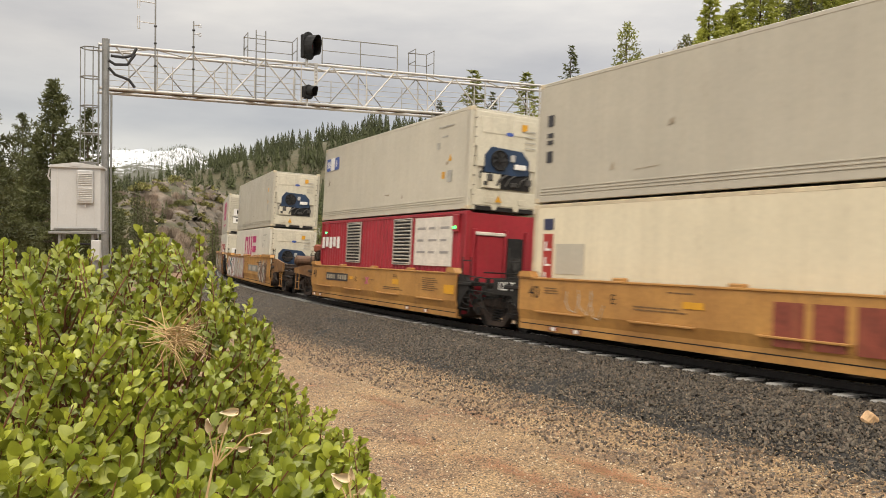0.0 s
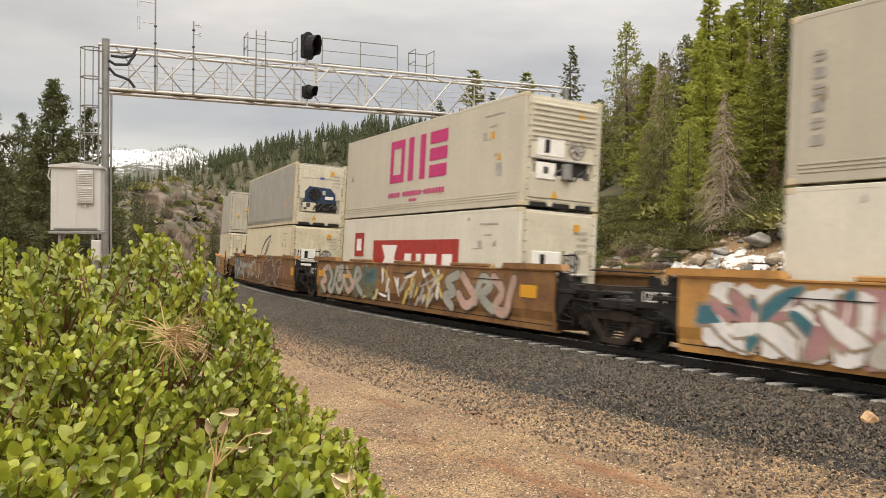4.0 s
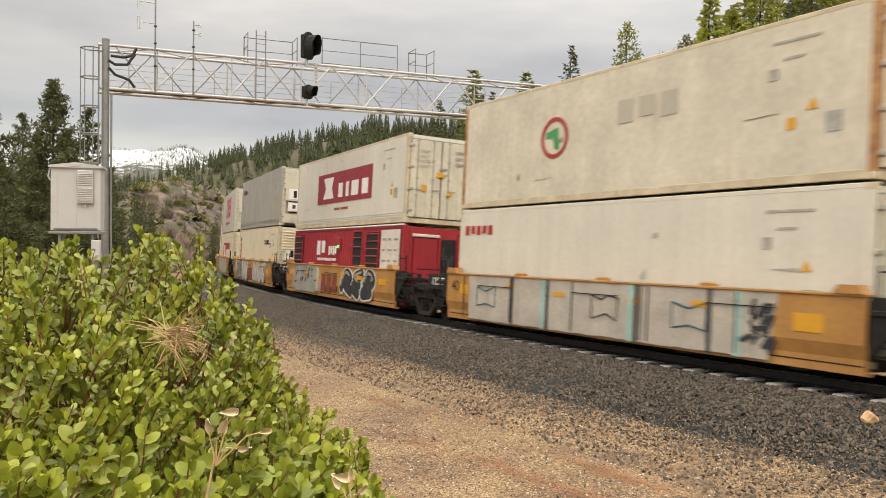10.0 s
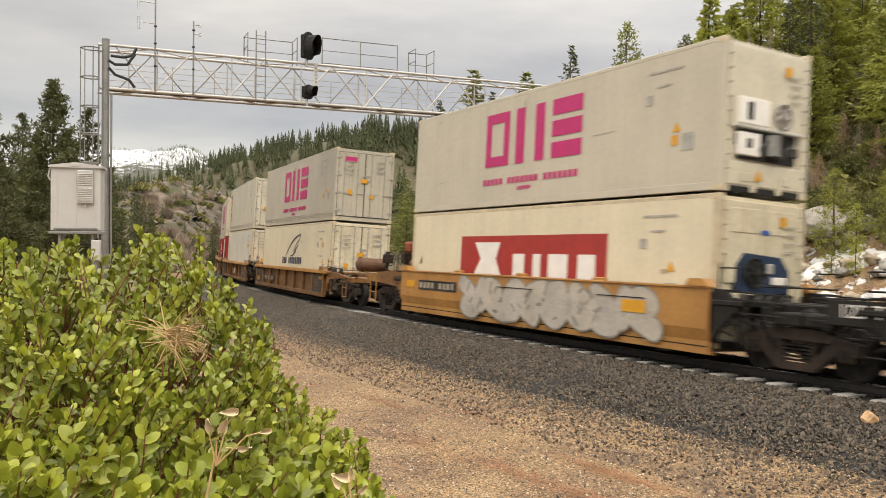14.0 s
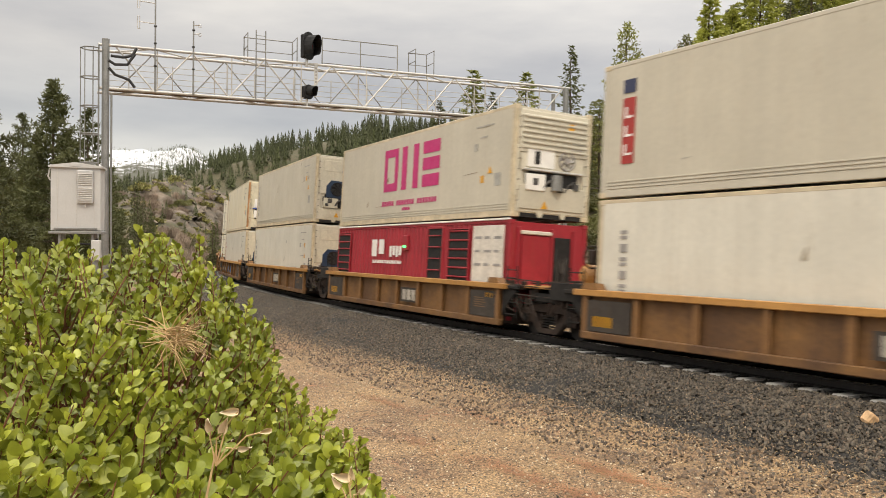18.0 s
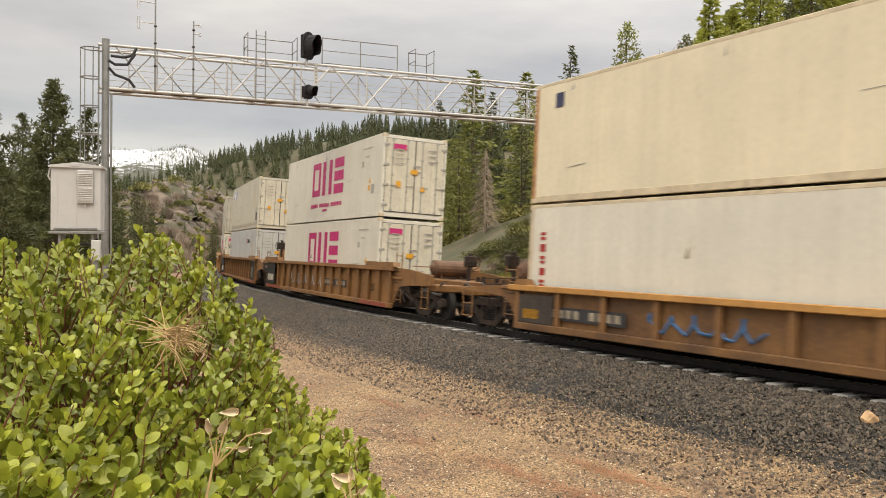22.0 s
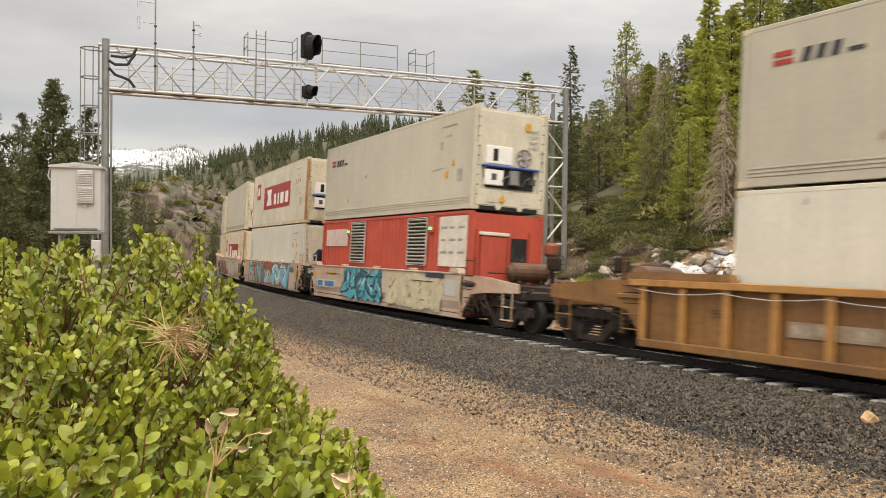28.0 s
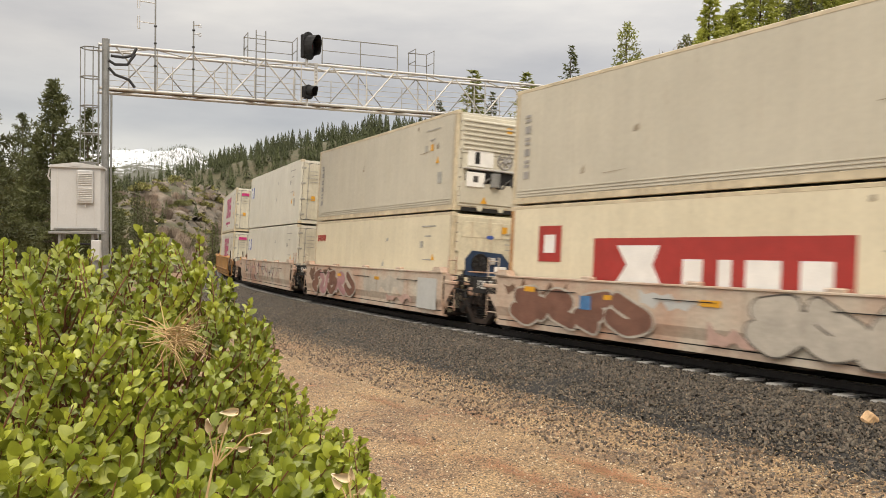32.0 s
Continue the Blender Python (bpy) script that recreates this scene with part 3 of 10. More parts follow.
def stone_batch(name, pts, sizes, material, label, seed, flat=0.75):
    """Angular little stones, all of one object."""
    rs = np.random.RandomState(seed)
    base = np.array([(1, 0, -0.3), (-1, 0, -0.3), (0, 1, -0.3), (0, -1, -0.3), (0.3, 0, 0.8), (-0.3, 0.1, 0.75)], float)
    tri = np.array([(0, 2, 4), (2, 5, 4), (2, 1, 5), (1, 3, 5), (3, 4, 5), (3, 0, 4)])
    n = len(pts)
    v = np.repeat(base[None], n, 0) * rs.uniform(0.6, 1.25, (n, 6, 1)) + rs.uniform(-0.3, 0.3, (n, 6, 3))
    a, b = rs.uniform(0, 6.28, n), rs.uniform(-1.1, 1.1, n)
    v[..., 2] *= flat
    ca, sa, cb, sb = np.cos(a)[:, None], np.sin(a)[:, None], np.cos(b)[:, None], np.sin(b)[:, None]
    x, y, z = v[..., 0], v[..., 1], v[..., 2]
    y, z = y * cb - z * sb, y * sb + z * cb
    x, y = x * ca - y * sa, x * sa + y * ca
    v = np.stack([x, y, z], -1) * sizes[:, None, None] + pts[:, None, :]
    f = (np.arange(n)[:, None, None] * 6 + tri[None]).reshape(-1, 3)
    me = bpy.data.meshes.new(name)
    me.vertices.add(n * 6)
    me.vertices.foreach_set("co", v.reshape(-1).astype(np.float32))
    me.loops.add(len(f) * 3)
    me.loops.foreach_set("vertex_index", f.reshape(-1).astype(np.int32))
    me.polygons.add(len(f))
    me.polygons.foreach_set("loop_start", np.arange(0, len(f) * 3, 3, dtype=np.int32))
    me.polygons.foreach_set("loop_total", np.full(len(f), 3, dtype=np.int32))
    me.materials.append(material)
    me.update(calc_edges=True)
    return tagged(new(name, me), label, "gravel", kind="stuff")


def bed_height(s, lat):
    """Height of the ballast or the ground beside it."""
    prof_l = [-4.3, -3.2, -1.75, -1.36, 1.36, 1.75, 2.6, 3.6, 4.4, 5.2]
    prof_h = [-0.62, -0.42, -0.19, -0.195, -0.195, -0.19, -0.29, -0.50, -0.70, -0.90]
    h = np.interp(lat, prof_l, prof_h) + 0.015 + GRADE * s + LEAN * lat * np.maximum(0, 1 - np.abs(lat) / 4)
    a = HEAD0 + s / RADIUS
    x = START[0] + (np.sin(a) - math.sin(HEAD0)) * RADIUS + np.sin(a) * lat
    y = START[1] - (np.cos(a) - math.cos(HEAD0)) * RADIUS - np.cos(a) * lat
    g = ground_z(x, y)
    return x, y, np.where((lat > -4.3) & (lat < 5.2), np.maximum(h, g), g)


def build_stones():
    rs = np.random.RandomState(5)
    # shoulder on the camera's side, thinning out over the road
    n = 205000
    s = 22 - 62 * rs.uniform(0, 1, n) ** 1.5
    lat = 1.35 + np.abs(rs.normal(0, 1, n)) * 2.3
    edge = 4.0 - 0.75 * smooth(s, -6, 8) + 0.35 * ridge_noise(s, lat, 6, 61)
    keep = (lat < edge) | (rs.uniform(0, 1, n) < np.exp(-(lat - edge) * 1.3))
    keep &= lat < 8.5
    s, lat = s[keep], lat[keep]
    x, y, z = bed_height(s, lat)
    size = (0.013 + 0.021 * rs.uniform(0, 1, len(s)) ** 1.3) * np.where(lat > 5, 0.8, 1)
    stone_batch("ballast_stones", np.stack([x, y, z + size * rs.uniform(0.1, 0.9, len(s))], -1), size, STONE, "dark grey angular crushed stone of the track bed", 6, 1.0)
    n = 22000
    s, lat = 22 - 56 * rs.uniform(0, 1, n) ** 1.5, rs.uniform(1.7, 6.4, n)
    x, y, z = bed_height(s, lat)
    size = 0.013 + 0.022 * rs.uniform(0, 1, n) ** 1.5
    stone_batch("brown_ballast_stones", np.stack([x, y, z + size * 0.7], -1), size, BROWNSTONE, "brown and rust-tinted stones among the ballast", 26, 1.0)
    # between and beyond the rails, the train's shade put into the stone colour
    n = 16000
    s = 22 - 55 * rs.uniform(0, 1, n) ** 1.3
    lat = rs.uniform(-3.6, 1.25, n)
    x, y, z = bed_height(s, lat)
    size = rs.uniform(0.018, 0.042, n)
    stone_batch("inner_ballast_stones", np.stack([x, y, z + size * 0.25], -1), size, SHADESTONE, "crushed stone between the rails, coloured dark for the shade under the train", 7)
    # pale gravel of the road
    n = 46000
    s = 16 - 40 * rs.uniform(0, 1, n) ** 1.4
    lat = rs.uniform(3.1, 12.5, n)
    x, y, z = bed_height(s, lat)
    size = 0.005 + 0.017 * rs.power(0.7, n)
    n2 = 15000
    s2, l2 = 16 - 40 * rs.uniform(0, 1, n2) ** 1.5, rs.uniform(2.2, 12.5, n2)
    x2, y2, z2 = bed_height(s2, l2)
    k2 = (l2 > 3.9) | (rs.uniform(0, 1, n2) < 0.10)
    sz2 = (0.005 + 0.013 * rs.power(0.8, n2))[k2]
    stone_batch("pale_pebbles", np.stack([x2, y2, z2 + 0.008], -1)[k2], sz2, PALESTONE, "cream-coloured pebbles strewn over the road", 18)
    n2 = 12000
    s2, l2 = 16 - 36 * rs.uniform(0, 1, n2) ** 1.5, 3.6 + 7 * rs.uniform(0, 1, n2) ** 1.4
    x2, y2, z2 = bed_height(s2, l2)
    stone_batch("dark_pebbles", np.stack([x2, y2, z2 + 0.006], -1), 0.006 + 0.014 * rs.power(0.7, n2), STONE, "dark grey pebbles spilt from the ballast", 19)
    stone_batch("road_gravel", np.stack([x, y, z + size * 0.2], -1), size, TANSTONE, "tan and pale pebbles scattered over the dirt road", 8)


build_stones()


# ---- the train ----
SPEED = 11.04
TRAIN = []          # (object, s at 0 s, half distance of bogies)
HC = 2.896          # high-cube container
CL, CW = 12.192, 2.438


def plate(m, x0, x1, z0, z1, y, out=-1, t=0.006):
    """A thin raised rectangle on a side wall at y."""
    m.box(((x0 + x1) / 2, y + out * t / 2, (z0 + z1) / 2), (abs(x1 - x0), t, abs(z1 - z0)))
    return m


def poly_plate(m, pts, y, t=0.006):
    """A thin raised polygon (x, z) on the camera-side wall at y."""
    m.prism(pts, 1, y - t, y + 0.001)
    return m


def container_shell(ribs, H):
    """Side walls with shallow ribs, roof, floor, end walls, edge rails."""
    m = Mesh()
    L2, W2 = CL / 2, CW / 2
    e = 0.012
    # side walls
    if ribs:
        for sy in (-1, 1):
            step = CL / ribs
            prof = []
            x = -L2 + 0.16
            k = 0
            while x < L2 - 0.16:
                o = 0.0 if k % 2 else (0.052 if ribs < 60 else 0.006)
                prof += [(x, o), (min(x + step * (0.26 if ribs < 60 else 0.38), L2 - 0.16), o)]
                x += step * 0.5
                k += 1
            vs, fs = [], []
            for px, o in prof:
                vs += [(px, sy * (W2 - 0.004 - o), 0.16), (px, sy * (W2 - 0.004 - o), H - 0.07)]
            for i in range(len(prof) - 1):
                q = (2 * i, 2 * i + 2, 2 * i + 3, 2 * i + 1)
                fs.append(q if sy < 0 else q[::-1])
            m.add(vs, fs)
    m.box((0, 0, H / 2 + 0.02), (CL - 0.06, CW - (0.14 if ribs < 60 else 0.09) if ribs else CW - 0.008, H - 0.12), e)
    return m


RUSTPOST = mat("orange_rust_paint", (0.52, 0.29, 0.12), rough=0.65, vary=0.45, dark=(0.30, 0.13, 0.05), scale=2.5, fine=12, bump=0.15, spots=0.5)


def shell_edges(root, body, H, post=None):
    """Rails, sills and corner posts of a container, each a part."""
    L2, W2, e = CL / 2, CW / 2, 0.012
    for sy in (-1, 1):
        part("bottom_rail", kept("bottom_rail", lambda: Mesh().box((0, 0, 0), (CL - 0.2, 0.06, 0.16), e), body), body, root, at=(0, sy * (W2 - 0.03), 0.09))
        part("top_rail", kept("top_rail", lambda: Mesh().box((0, 0, 0), (CL - 0.2, 0.06, 0.09), e), body), body, root, at=(0, sy * (W2 - 0.03), H - 0.045))
        for sx in (-1, 1):
            part("corner_post", kept(("corner_post", H), lambda: Mesh().box((0, 0, 0), (0.15, 0.11, H - 0.2), e), post or body), post or body, root, at=(sx * (L2 - 0.075), sy * (W2 - 0.055), H / 2))
    for sx in (-1, 1):
        part("end_sill", kept("end_sill", lambda: Mesh().box((0, 0, 0), (0.10, CW - 0.2, 0.15), e), body), body, root, at=(sx * (L2 - 0.05), 0, 0.08))


def casting():
    return Mesh().box((0, 0, 0), (0.178, 0.162, 0.118), 0.01)


def side_line():
    """Raised seams above the bottom rail of a refrigerated container."""
    m = Mesh()
    for z in (0.20, 0.27, 0.34):
        m.box((0, -CW / 2 - 0.003, z), (CL - 0.4, 0.012, 0.03), 0.004)
    return m


def door_leaf():
    """Door with two raised panels, one moulded sheet."""
    m = Mesh()
    pr = [(-0.025, -0.545), (0.022, -0.545), (0.026, -0.52), (0.026, -0.505), (0.040, -0.49), (0.040, -0.06), (0.026, -0.05), (0.026, 0.05), (0.040, 0.06), (0.040, 0.49), (0.026, 0.505), (0.026, 0.52), (0.022, 0.545), (-0.025, 0.545)]
    m.prism(pr, 2, -1.26, 1.26)
    return m


def lock_rod():
    m = Mesh()
    m.tube((0, 0, -1.28), (0, 0, 1.28), 0.019, n=8)
    for z in (-1.22, -0.55, 0.0, 0.6, 1.22):
        m.box((-0.01, 0, z), (0.04, 0.11, 0.06), 0.006)
    m.box((0.02, 0.11, -0.35), (0.02, 0.30, 0.03), 0.005)
    return m


def hinge():
    m = Mesh()
    m.box((0, 0, 0), (0.05, 0.20, 0.085), 0.008)
    return m


ENDWHITE = mat("white_end_paint", (0.62, 0.575, 0.46), rough=0.45, vary=0.14, scale=1.5, fine=12, bump=0.06, streak=0.4, streak_col=(0.33, 0.25, 0.17), spots=0.25, spot_col=(0.30, 0.20, 0.12))
ENDCREAM = mat("rust_run_cream_end_paint", (0.66, 0.60, 0.45), rough=0.5, vary=0.2, scale=1.5, fine=12, bump=0.08, streak=0.8, streak_col=(0.34, 0.19, 0.09), spots=0.5, spot_col=(0.30, 0.16, 0.07))
DARKPIPE = mat("grimy_compressor_parts", (0.085, 0.08, 0.075), rough=0.5, vary=0.5, fine=18, bump=0.2)
GREYBOLT = mat("grimy_bolt", (0.30, 0.27, 0.22), rough=0.6, vary=0.4, fine=20, bump=0.1)
DOORWARE = mat("pale_door_hardware", (0.40, 0.385, 0.34), rough=0.55, vary=0.3, fine=20, bump=0.1, spots=0.3)
FADETEXT = mat("faint_grey_lettering", (0.43, 0.41, 0.36), rough=0.6, vary=0.3, fine=20, bump=0.0)


def end_doors(root, body, H):
    """Door end facing forward: two leaves with lock rods and hinges, stickers."""
    x = CL / 2
    body = ENDWHITE if body in (C_WHITE, C_WARM) else ENDCREAM if body in (C_CREAM, C_RUSTY) else body
    part("door_gasket", kept(("gasket", H), lambda: Mesh().box((0, 0, 0), (0.03, 2.25, H - 0.335), 0.004), RUBBER), RUBBER, root, "black rubber door gasket", at=(x - 0.005, 0, H / 2 + 0.01))
    for sy in (-1, 1):
        d = part("door", kept("door_leaf", door_leaf, body), body, root, at=(x - 0.01, sy * 0.565, H / 2 + 0.01))
        for k, yy in enumerate((-0.30, 0.26)):
            part("lock_rod", kept("lock_rod", lock_rod, DOORWARE), DOORWARE, d, "pale galvanised lock rod", at=(0.05, yy, 0))
        for k in range(4):
            part("hinge", kept("hinge", hinge, DOORWARE), DOORWARE, d, at=(0.03, sy * 0.52, -1.05 + 0.7 * k))
    return x + 0.045


EDGE_RUST = mat("rust_edged_cream_paint", (0.66, 0.56, 0.39), rough=0.55, vary=0.3, scale=1.2, fine=9, bump=0.08, streak=0.7, streak_col=(0.22, 0.11, 0.05), spots=0.6, spot_col=(0.24, 0.11, 0.05))


def fan_ring(r):
    m = Mesh()
    for i in range(20):
        a, b = 2 * math.pi * i / 20, 2 * math.pi * (i + 1) / 20
        m.tube((0, r * math.cos(a), r * math.sin(a)), (0, r * math.cos(b), r * math.sin(b)), 0.025, n=5, caps=False)
    for i in range(7):
        a = 2 * math.pi * i / 7
        m.add([(0, 0.05 * math.cos(a - 1), 0.05 * math.sin(a - 1)), (0.02, r * 0.92 * math.cos(a), r * 0.92 * math.sin(a)), (-0.03, r * 0.92 * math.cos(a + 0.5), r * 0.92 * math.sin(a + 0.5))], [(0, 1, 2)])
    m.tube((-0.05, 0, 0), (0.03, 0, 0), 0.08, n=10)
    return m


def blue_unit_box():
    m = Mesh()
    m.prism([(-0.86, -0.42), (-0.86, 0.12), (-0.62, 0.40), (0.55, 0.34), (0.84, 0.05), (0.84, -0.42), (0.30, -0.48), (-0.40, -0.44)], 0, -0.30, 0.02)
    return m


def upper_panel():
    return Mesh().box((0, 0, 0.62), (0.07, 2.10, 1.0), 0.015)


def lower_panel():
    return Mesh().box((0, 0, -1.02), (0.08, 2.10, 0.62), 0.015)


def machine_bits(seed):
    m = Mesh()
    r = random.Random(seed)
    for k in range(9):
        y, z = r.uniform(-0.8, 0.75), r.uniform(-0.16, 0.12)
        m.box((r.uniform(-0.2, 0.0), y, z), (0.16, r.uniform(0.08, 0.28), r.uniform(0.08, 0.24)), 0.015)
    for k in range(5):
        y = r.uniform(-0.8, 0.5)
        m.path([(0.02, y, -0.2), (0.05, y + 0.1, 0.0), (0.03, y + 0.3, 0.12)], 0.02)
    return m




def end_machinery(root, body, H, style):
    """Refrigeration end facing forward. style: 'blue' round-fan unit, 'open' panelled unit."""
    x = CL / 2
    body = ENDCREAM if body in (C_CREAM, C_RUSTY) else ENDWHITE
    part("end_frame", kept(("end_frame", H), lambda: end_frame(H), body), body, root)
    # bay and sill opening are flat dark boxes in place of their shade
    rec = part("machinery_recess", kept("recess", lambda: Mesh().box((-0.01, 0, 0), (0.03, 1.58, 0.56), 0.005), DARKVOID), DARKVOID, root, "dark sheet for the shade in the machinery bay", at=(x + 0.012, 0, 0.92))
    part("machinery", kept("machinery_a", lambda: machine_bits(3), DARKPIPE), DARKPIPE, rec, at=(0.02, 0, 0.0))["kind"] = "stuff"
    part("floor_opening", kept("floor_opening", lambda: Mesh().box((0, 0, 0), (0.06, 1.95, 0.125), 0.01), DARKVOID), DARKVOID, root, "dark block for the shade under the end sill", at=(x - 0.022, 0, 0.062))
    for y in (-0.36, 0.36):
        part("sill_foot", kept("sill_foot", lambda: Mesh().prism([(-0.11, 0.07), (-0.06, -0.06), (0.06, -0.06), (0.11, 0.07)], 0, -0.03, 0.03), body), body, root, at=(x + 0.0, y, 0.085))
    for sy in (-1, 1):
        for k in range(9):
            part("frame_bolt", kept("frame_bolt", lambda: Mesh().box((0, 0, 0), (0.03, 0.07, 0.035), 0.006), GREYBOLT), GREYBOLT, root, at=(x + 0.016, sy * 1.06, 0.42 + 0.27 * k))
    if style == "blue":
        u = part("condenser_housing", kept("blue_unit", blue_unit_box, UNITBLUE), UNITBLUE, root, "dark blue condenser housing", at=Matrix.Translation((x + 0.03, 0, 1.46)) @ Matrix.Diagonal((1, 0.86, 0.88, 1)))
        # black disc stands for the shade inside the fan opening
        part("fan_well", kept("fan_well", lambda: Mesh().tube((0, 0, 0), (0.02, 0, 0), 0.33, n=22), RUBBER), RUBBER, u, "black disc for the shaded fan opening", at=(0.012, -0.32, -0.02))
        part("condenser_fan", kept("fan", lambda: fan_ring(0.31), DARKVOID), DARKVOID, u, "black fan in a ring guard", at=(0.05, -0.32, -0.02))
        part("control_box", kept("ctrl", lambda: Mesh().box((0, 0, 0), (0.06, 0.17, 0.22), 0.02), GALV), GALV, u, at=(0.04, 0.18, 0.08))
        part("control_panel", kept("ctrl2", lambda: Mesh().box((0, 0, 0), (0.05, 0.46, 0.17), 0.02), SIGNWHITE), SIGNWHITE, u, "white control panel", at=(0.04, 0.48, -0.18))
        part("tray_panel", kept("tray", lambda: Mesh().box((0, 0, 0), (0.06, 0.62, 0.42), 0.015), body), body, root, at=(x + 0.03, -0.52, 0.84))
        part("maker_badge", kept("badge", lambda: Mesh().prism([(0.13 * math.cos(2 * math.pi * k / 16), 0.055 * math.sin(2 * math.pi * k / 16)) for k in range(16)], 0, 0, 0.008), SIGNBLUE), SIGNBLUE, root, "small blue oval badge", at=(x + 0.02, 0.05, 2.22))
        part("upper_hatch", kept("upper_hatch", lambda: Mesh().box((0, 0, 0), (0.03, 0.78, 0.46), 0.012), body), body, root, at=(x + 0.012, -0.5, 2.42))
        part("upper_hatch", kept("upper_hatch", lambda: Mesh().box((0, 0, 0), (0.03, 0.78, 0.46), 0.012), body), body, root, at=(x + 0.012, 0.5, 2.42))
    else:
        p = part("access_panel", kept("access", lambda: Mesh().box((0, 0, 0), (0.05, 0.86, 0.50), 0.015), SIGNWHITE), SIGNWHITE, root, "white access panel", at=(x + 0.02, -0.40, 1.56))
        part("grille", kept("grille", lambda: Mesh().box((0, 0, 0), (0.03, 0.16, 0.34), 0.006), DARKVOID), DARKVOID, p, at=(0.02, -0.12, 0))
        part("fan_grille", kept("fan2", lambda: fan_ring(0.24), SIGNGREY), SIGNGREY, root, "grey fan grille", at=(x + 0.04, 0.42, 1.56))
        part("bay_shelf", kept("shelf", lambda: Mesh().box((0, 0, 0), (0.16, 1.86, 0.06), 0.015), SIGNBLUE if style == "openblue" else GALV), GALV, root, at=(x + 0.02, 0, 1.24))
        part("battery_box", kept("batt", lambda: Mesh().box((0, 0, 0), (0.10, 0.60, 0.44), 0.02), SIGNWHITE), SIGNWHITE, root, at=(x + 0.03, -0.55, 0.92))
        part("compressor", kept("comp", lambda: Mesh().tube((0, 0, -0.2), (0, 0, 0.2), 0.16, n=14), GALVDARK), GALVDARK, root, at=(x + 0.05, 0.1, 0.95))
    return x + 0.012


def end_frame(H):
    """Frame of panels round the machinery bay."""
    x = CL / 2
    m = Mesh()
    m.box((x - 0.01, 0, (H + 1.12) / 2), (0.05, 2.2, H - 1.34), 0.015)
    m.box((x - 0.01, 0, 0.36), (0.05, 2.2, 0.44), 0.015)
    for sy in (-1, 1):
        m.box((x - 0.01, sy * 1.05, 1.2), (0.05, 0.18, 1.3), 0.012)
    for y in (-0.55, 0.55):
        m.box((x + 0.02, y, 0.30), (0.02, 0.26, 0.16), 0.006)
    return m


def tri_sticker():
    return Mesh().prism([(-0.11, -0.09), (0.11, -0.09), (0, 0.11)], 0, 0, 0.006)


def stickers(root, x, seed, door):
    """Safety stickers and small lettering bars on the forward end and the camera's side."""
    r = random.Random(seed)
    tri = kept("tri", tri_sticker, AMBER)
    sq = kept("amber_square", lambda: Mesh().box((0, 0, 0), (0.006, 0.18, 0.20)), AMBER)
    bar = lambda w, h: kept(("bar", w, h), lambda: Mesh().box((0, 0, 0), (0.006, w, h)), FADETEXT)
    spots = [(-0.62, 1.15), (0.30, 1.05)] if door else [(0.52, 2.45), (-0.25, 0.34)]
    for k, (y, z) in enumerate(spots):
        part("warning_sticker", sq if k == 0 else tri, AMBER, root, "amber warning sticker", at=(x + (0.02 if door else 0.02), y, z))
    for k in range(4):
        part("lettering_bar", bar(0.34, 0.035), SIGNGREY, root, at=(x + 0.022, -0.62 if door else 0.72 - 0.0 * k, 2.36 - 0.16 * k))
    if door:
        for k in range(5):
            part("lettering_bar", kept("dark_bar", lambda: Mesh().box((0, 0, 0), (0.006, 0.30, 0.05)), SIGNGREY), SIGNGREY, root, at=(x + 0.022, 0.62 if k < 3 else 0.05, 2.42 - 0.2 * k))
        part("hazard_plate", kept("hazard_plate", lambda: Mesh().box((0, 0, 0), (0.006, 0.26, 0.16)), AMBER), AMBER, root, "yellow rectangular plate", at=(x + 0.03, -0.05, 1.62))
    # camera's side, forward end
    Y = -CW / 2 - 0.004
    side_rot = Matrix.Rotation(radians(-90), 4, "Z")
    part("lettering_bar", bar(0.95, 0.045), SIGNGREY, root, at=Matrix.Translation((CL / 2 - 1.5, Y, 2.50)) @ side_rot)
    part("lettering_bar", bar(0.4, 0.045), SIGNGREY, root, at=Matrix.Translation((CL / 2 - 1.55, Y, 2.20)) @ side_rot)
    part("warning_sticker", tri, AMBER, root, "amber warning triangle", at=Matrix.Translation((CL / 2 - 1.15, Y, 1.45 + r.uniform(-0.2, 0.2))) @ side_rot)
    part("warning_sticker", sq, AMBER, root, "amber warning sticker", at=Matrix.Translation((CL / 2 - (1.55 if r.random() < 0.5 else 1.2), Y, 1.05 if r.random() < 0.6 else 1.95)) @ side_rot)
    part("lettering_bar", bar(0.2, 0.2), SIGNGREY, root, at=Matrix.Translation((CL / 2 - 1.95, Y, 1.95)) @ side_rot)


# marks on the camera's side; x from the middle, forward positive, z from the container's floor
YW = -CW / 2 - 0.003


def mark_frame_and_bars(root, x0, x1, z0, z1, material):
    """The carrier's mark in plain shapes: a hollow block, two uprights, three stacked bars."""
    w = (x1 - x0)
    a = x0 + w * 0.27
    b0, b1 = x0 + w * 0.345, x0 + w * 0.645
    c0 = x0 + w * 0.72
    t = w * 0.062
    m = Mesh()
    plate(m, x0, x0 + t, z0, z1, YW)
    plate(m, a - t, a, z0, z1, YW)
    plate(m, x0 + t, a - t, z0, z0 + t * 1.05, YW)
    plate(m, x0 + t, a - t, z1 - t * 1.05, z1, YW)
    part("hollow_block", m, material, root)
    for c in (b0, b1 - t * 1.5):
        part("upright_block", plate(Mesh(), c, c + t * 1.5, z0, z1, YW), material, root)
    hh = (z1 - z0)
    for k in range(3):
        zz = z0 + k * (hh - t * 1.5) / 2
        part("bar_block", plate(Mesh(), c0, x1, zz, zz + t * 1.5, YW), material, root)


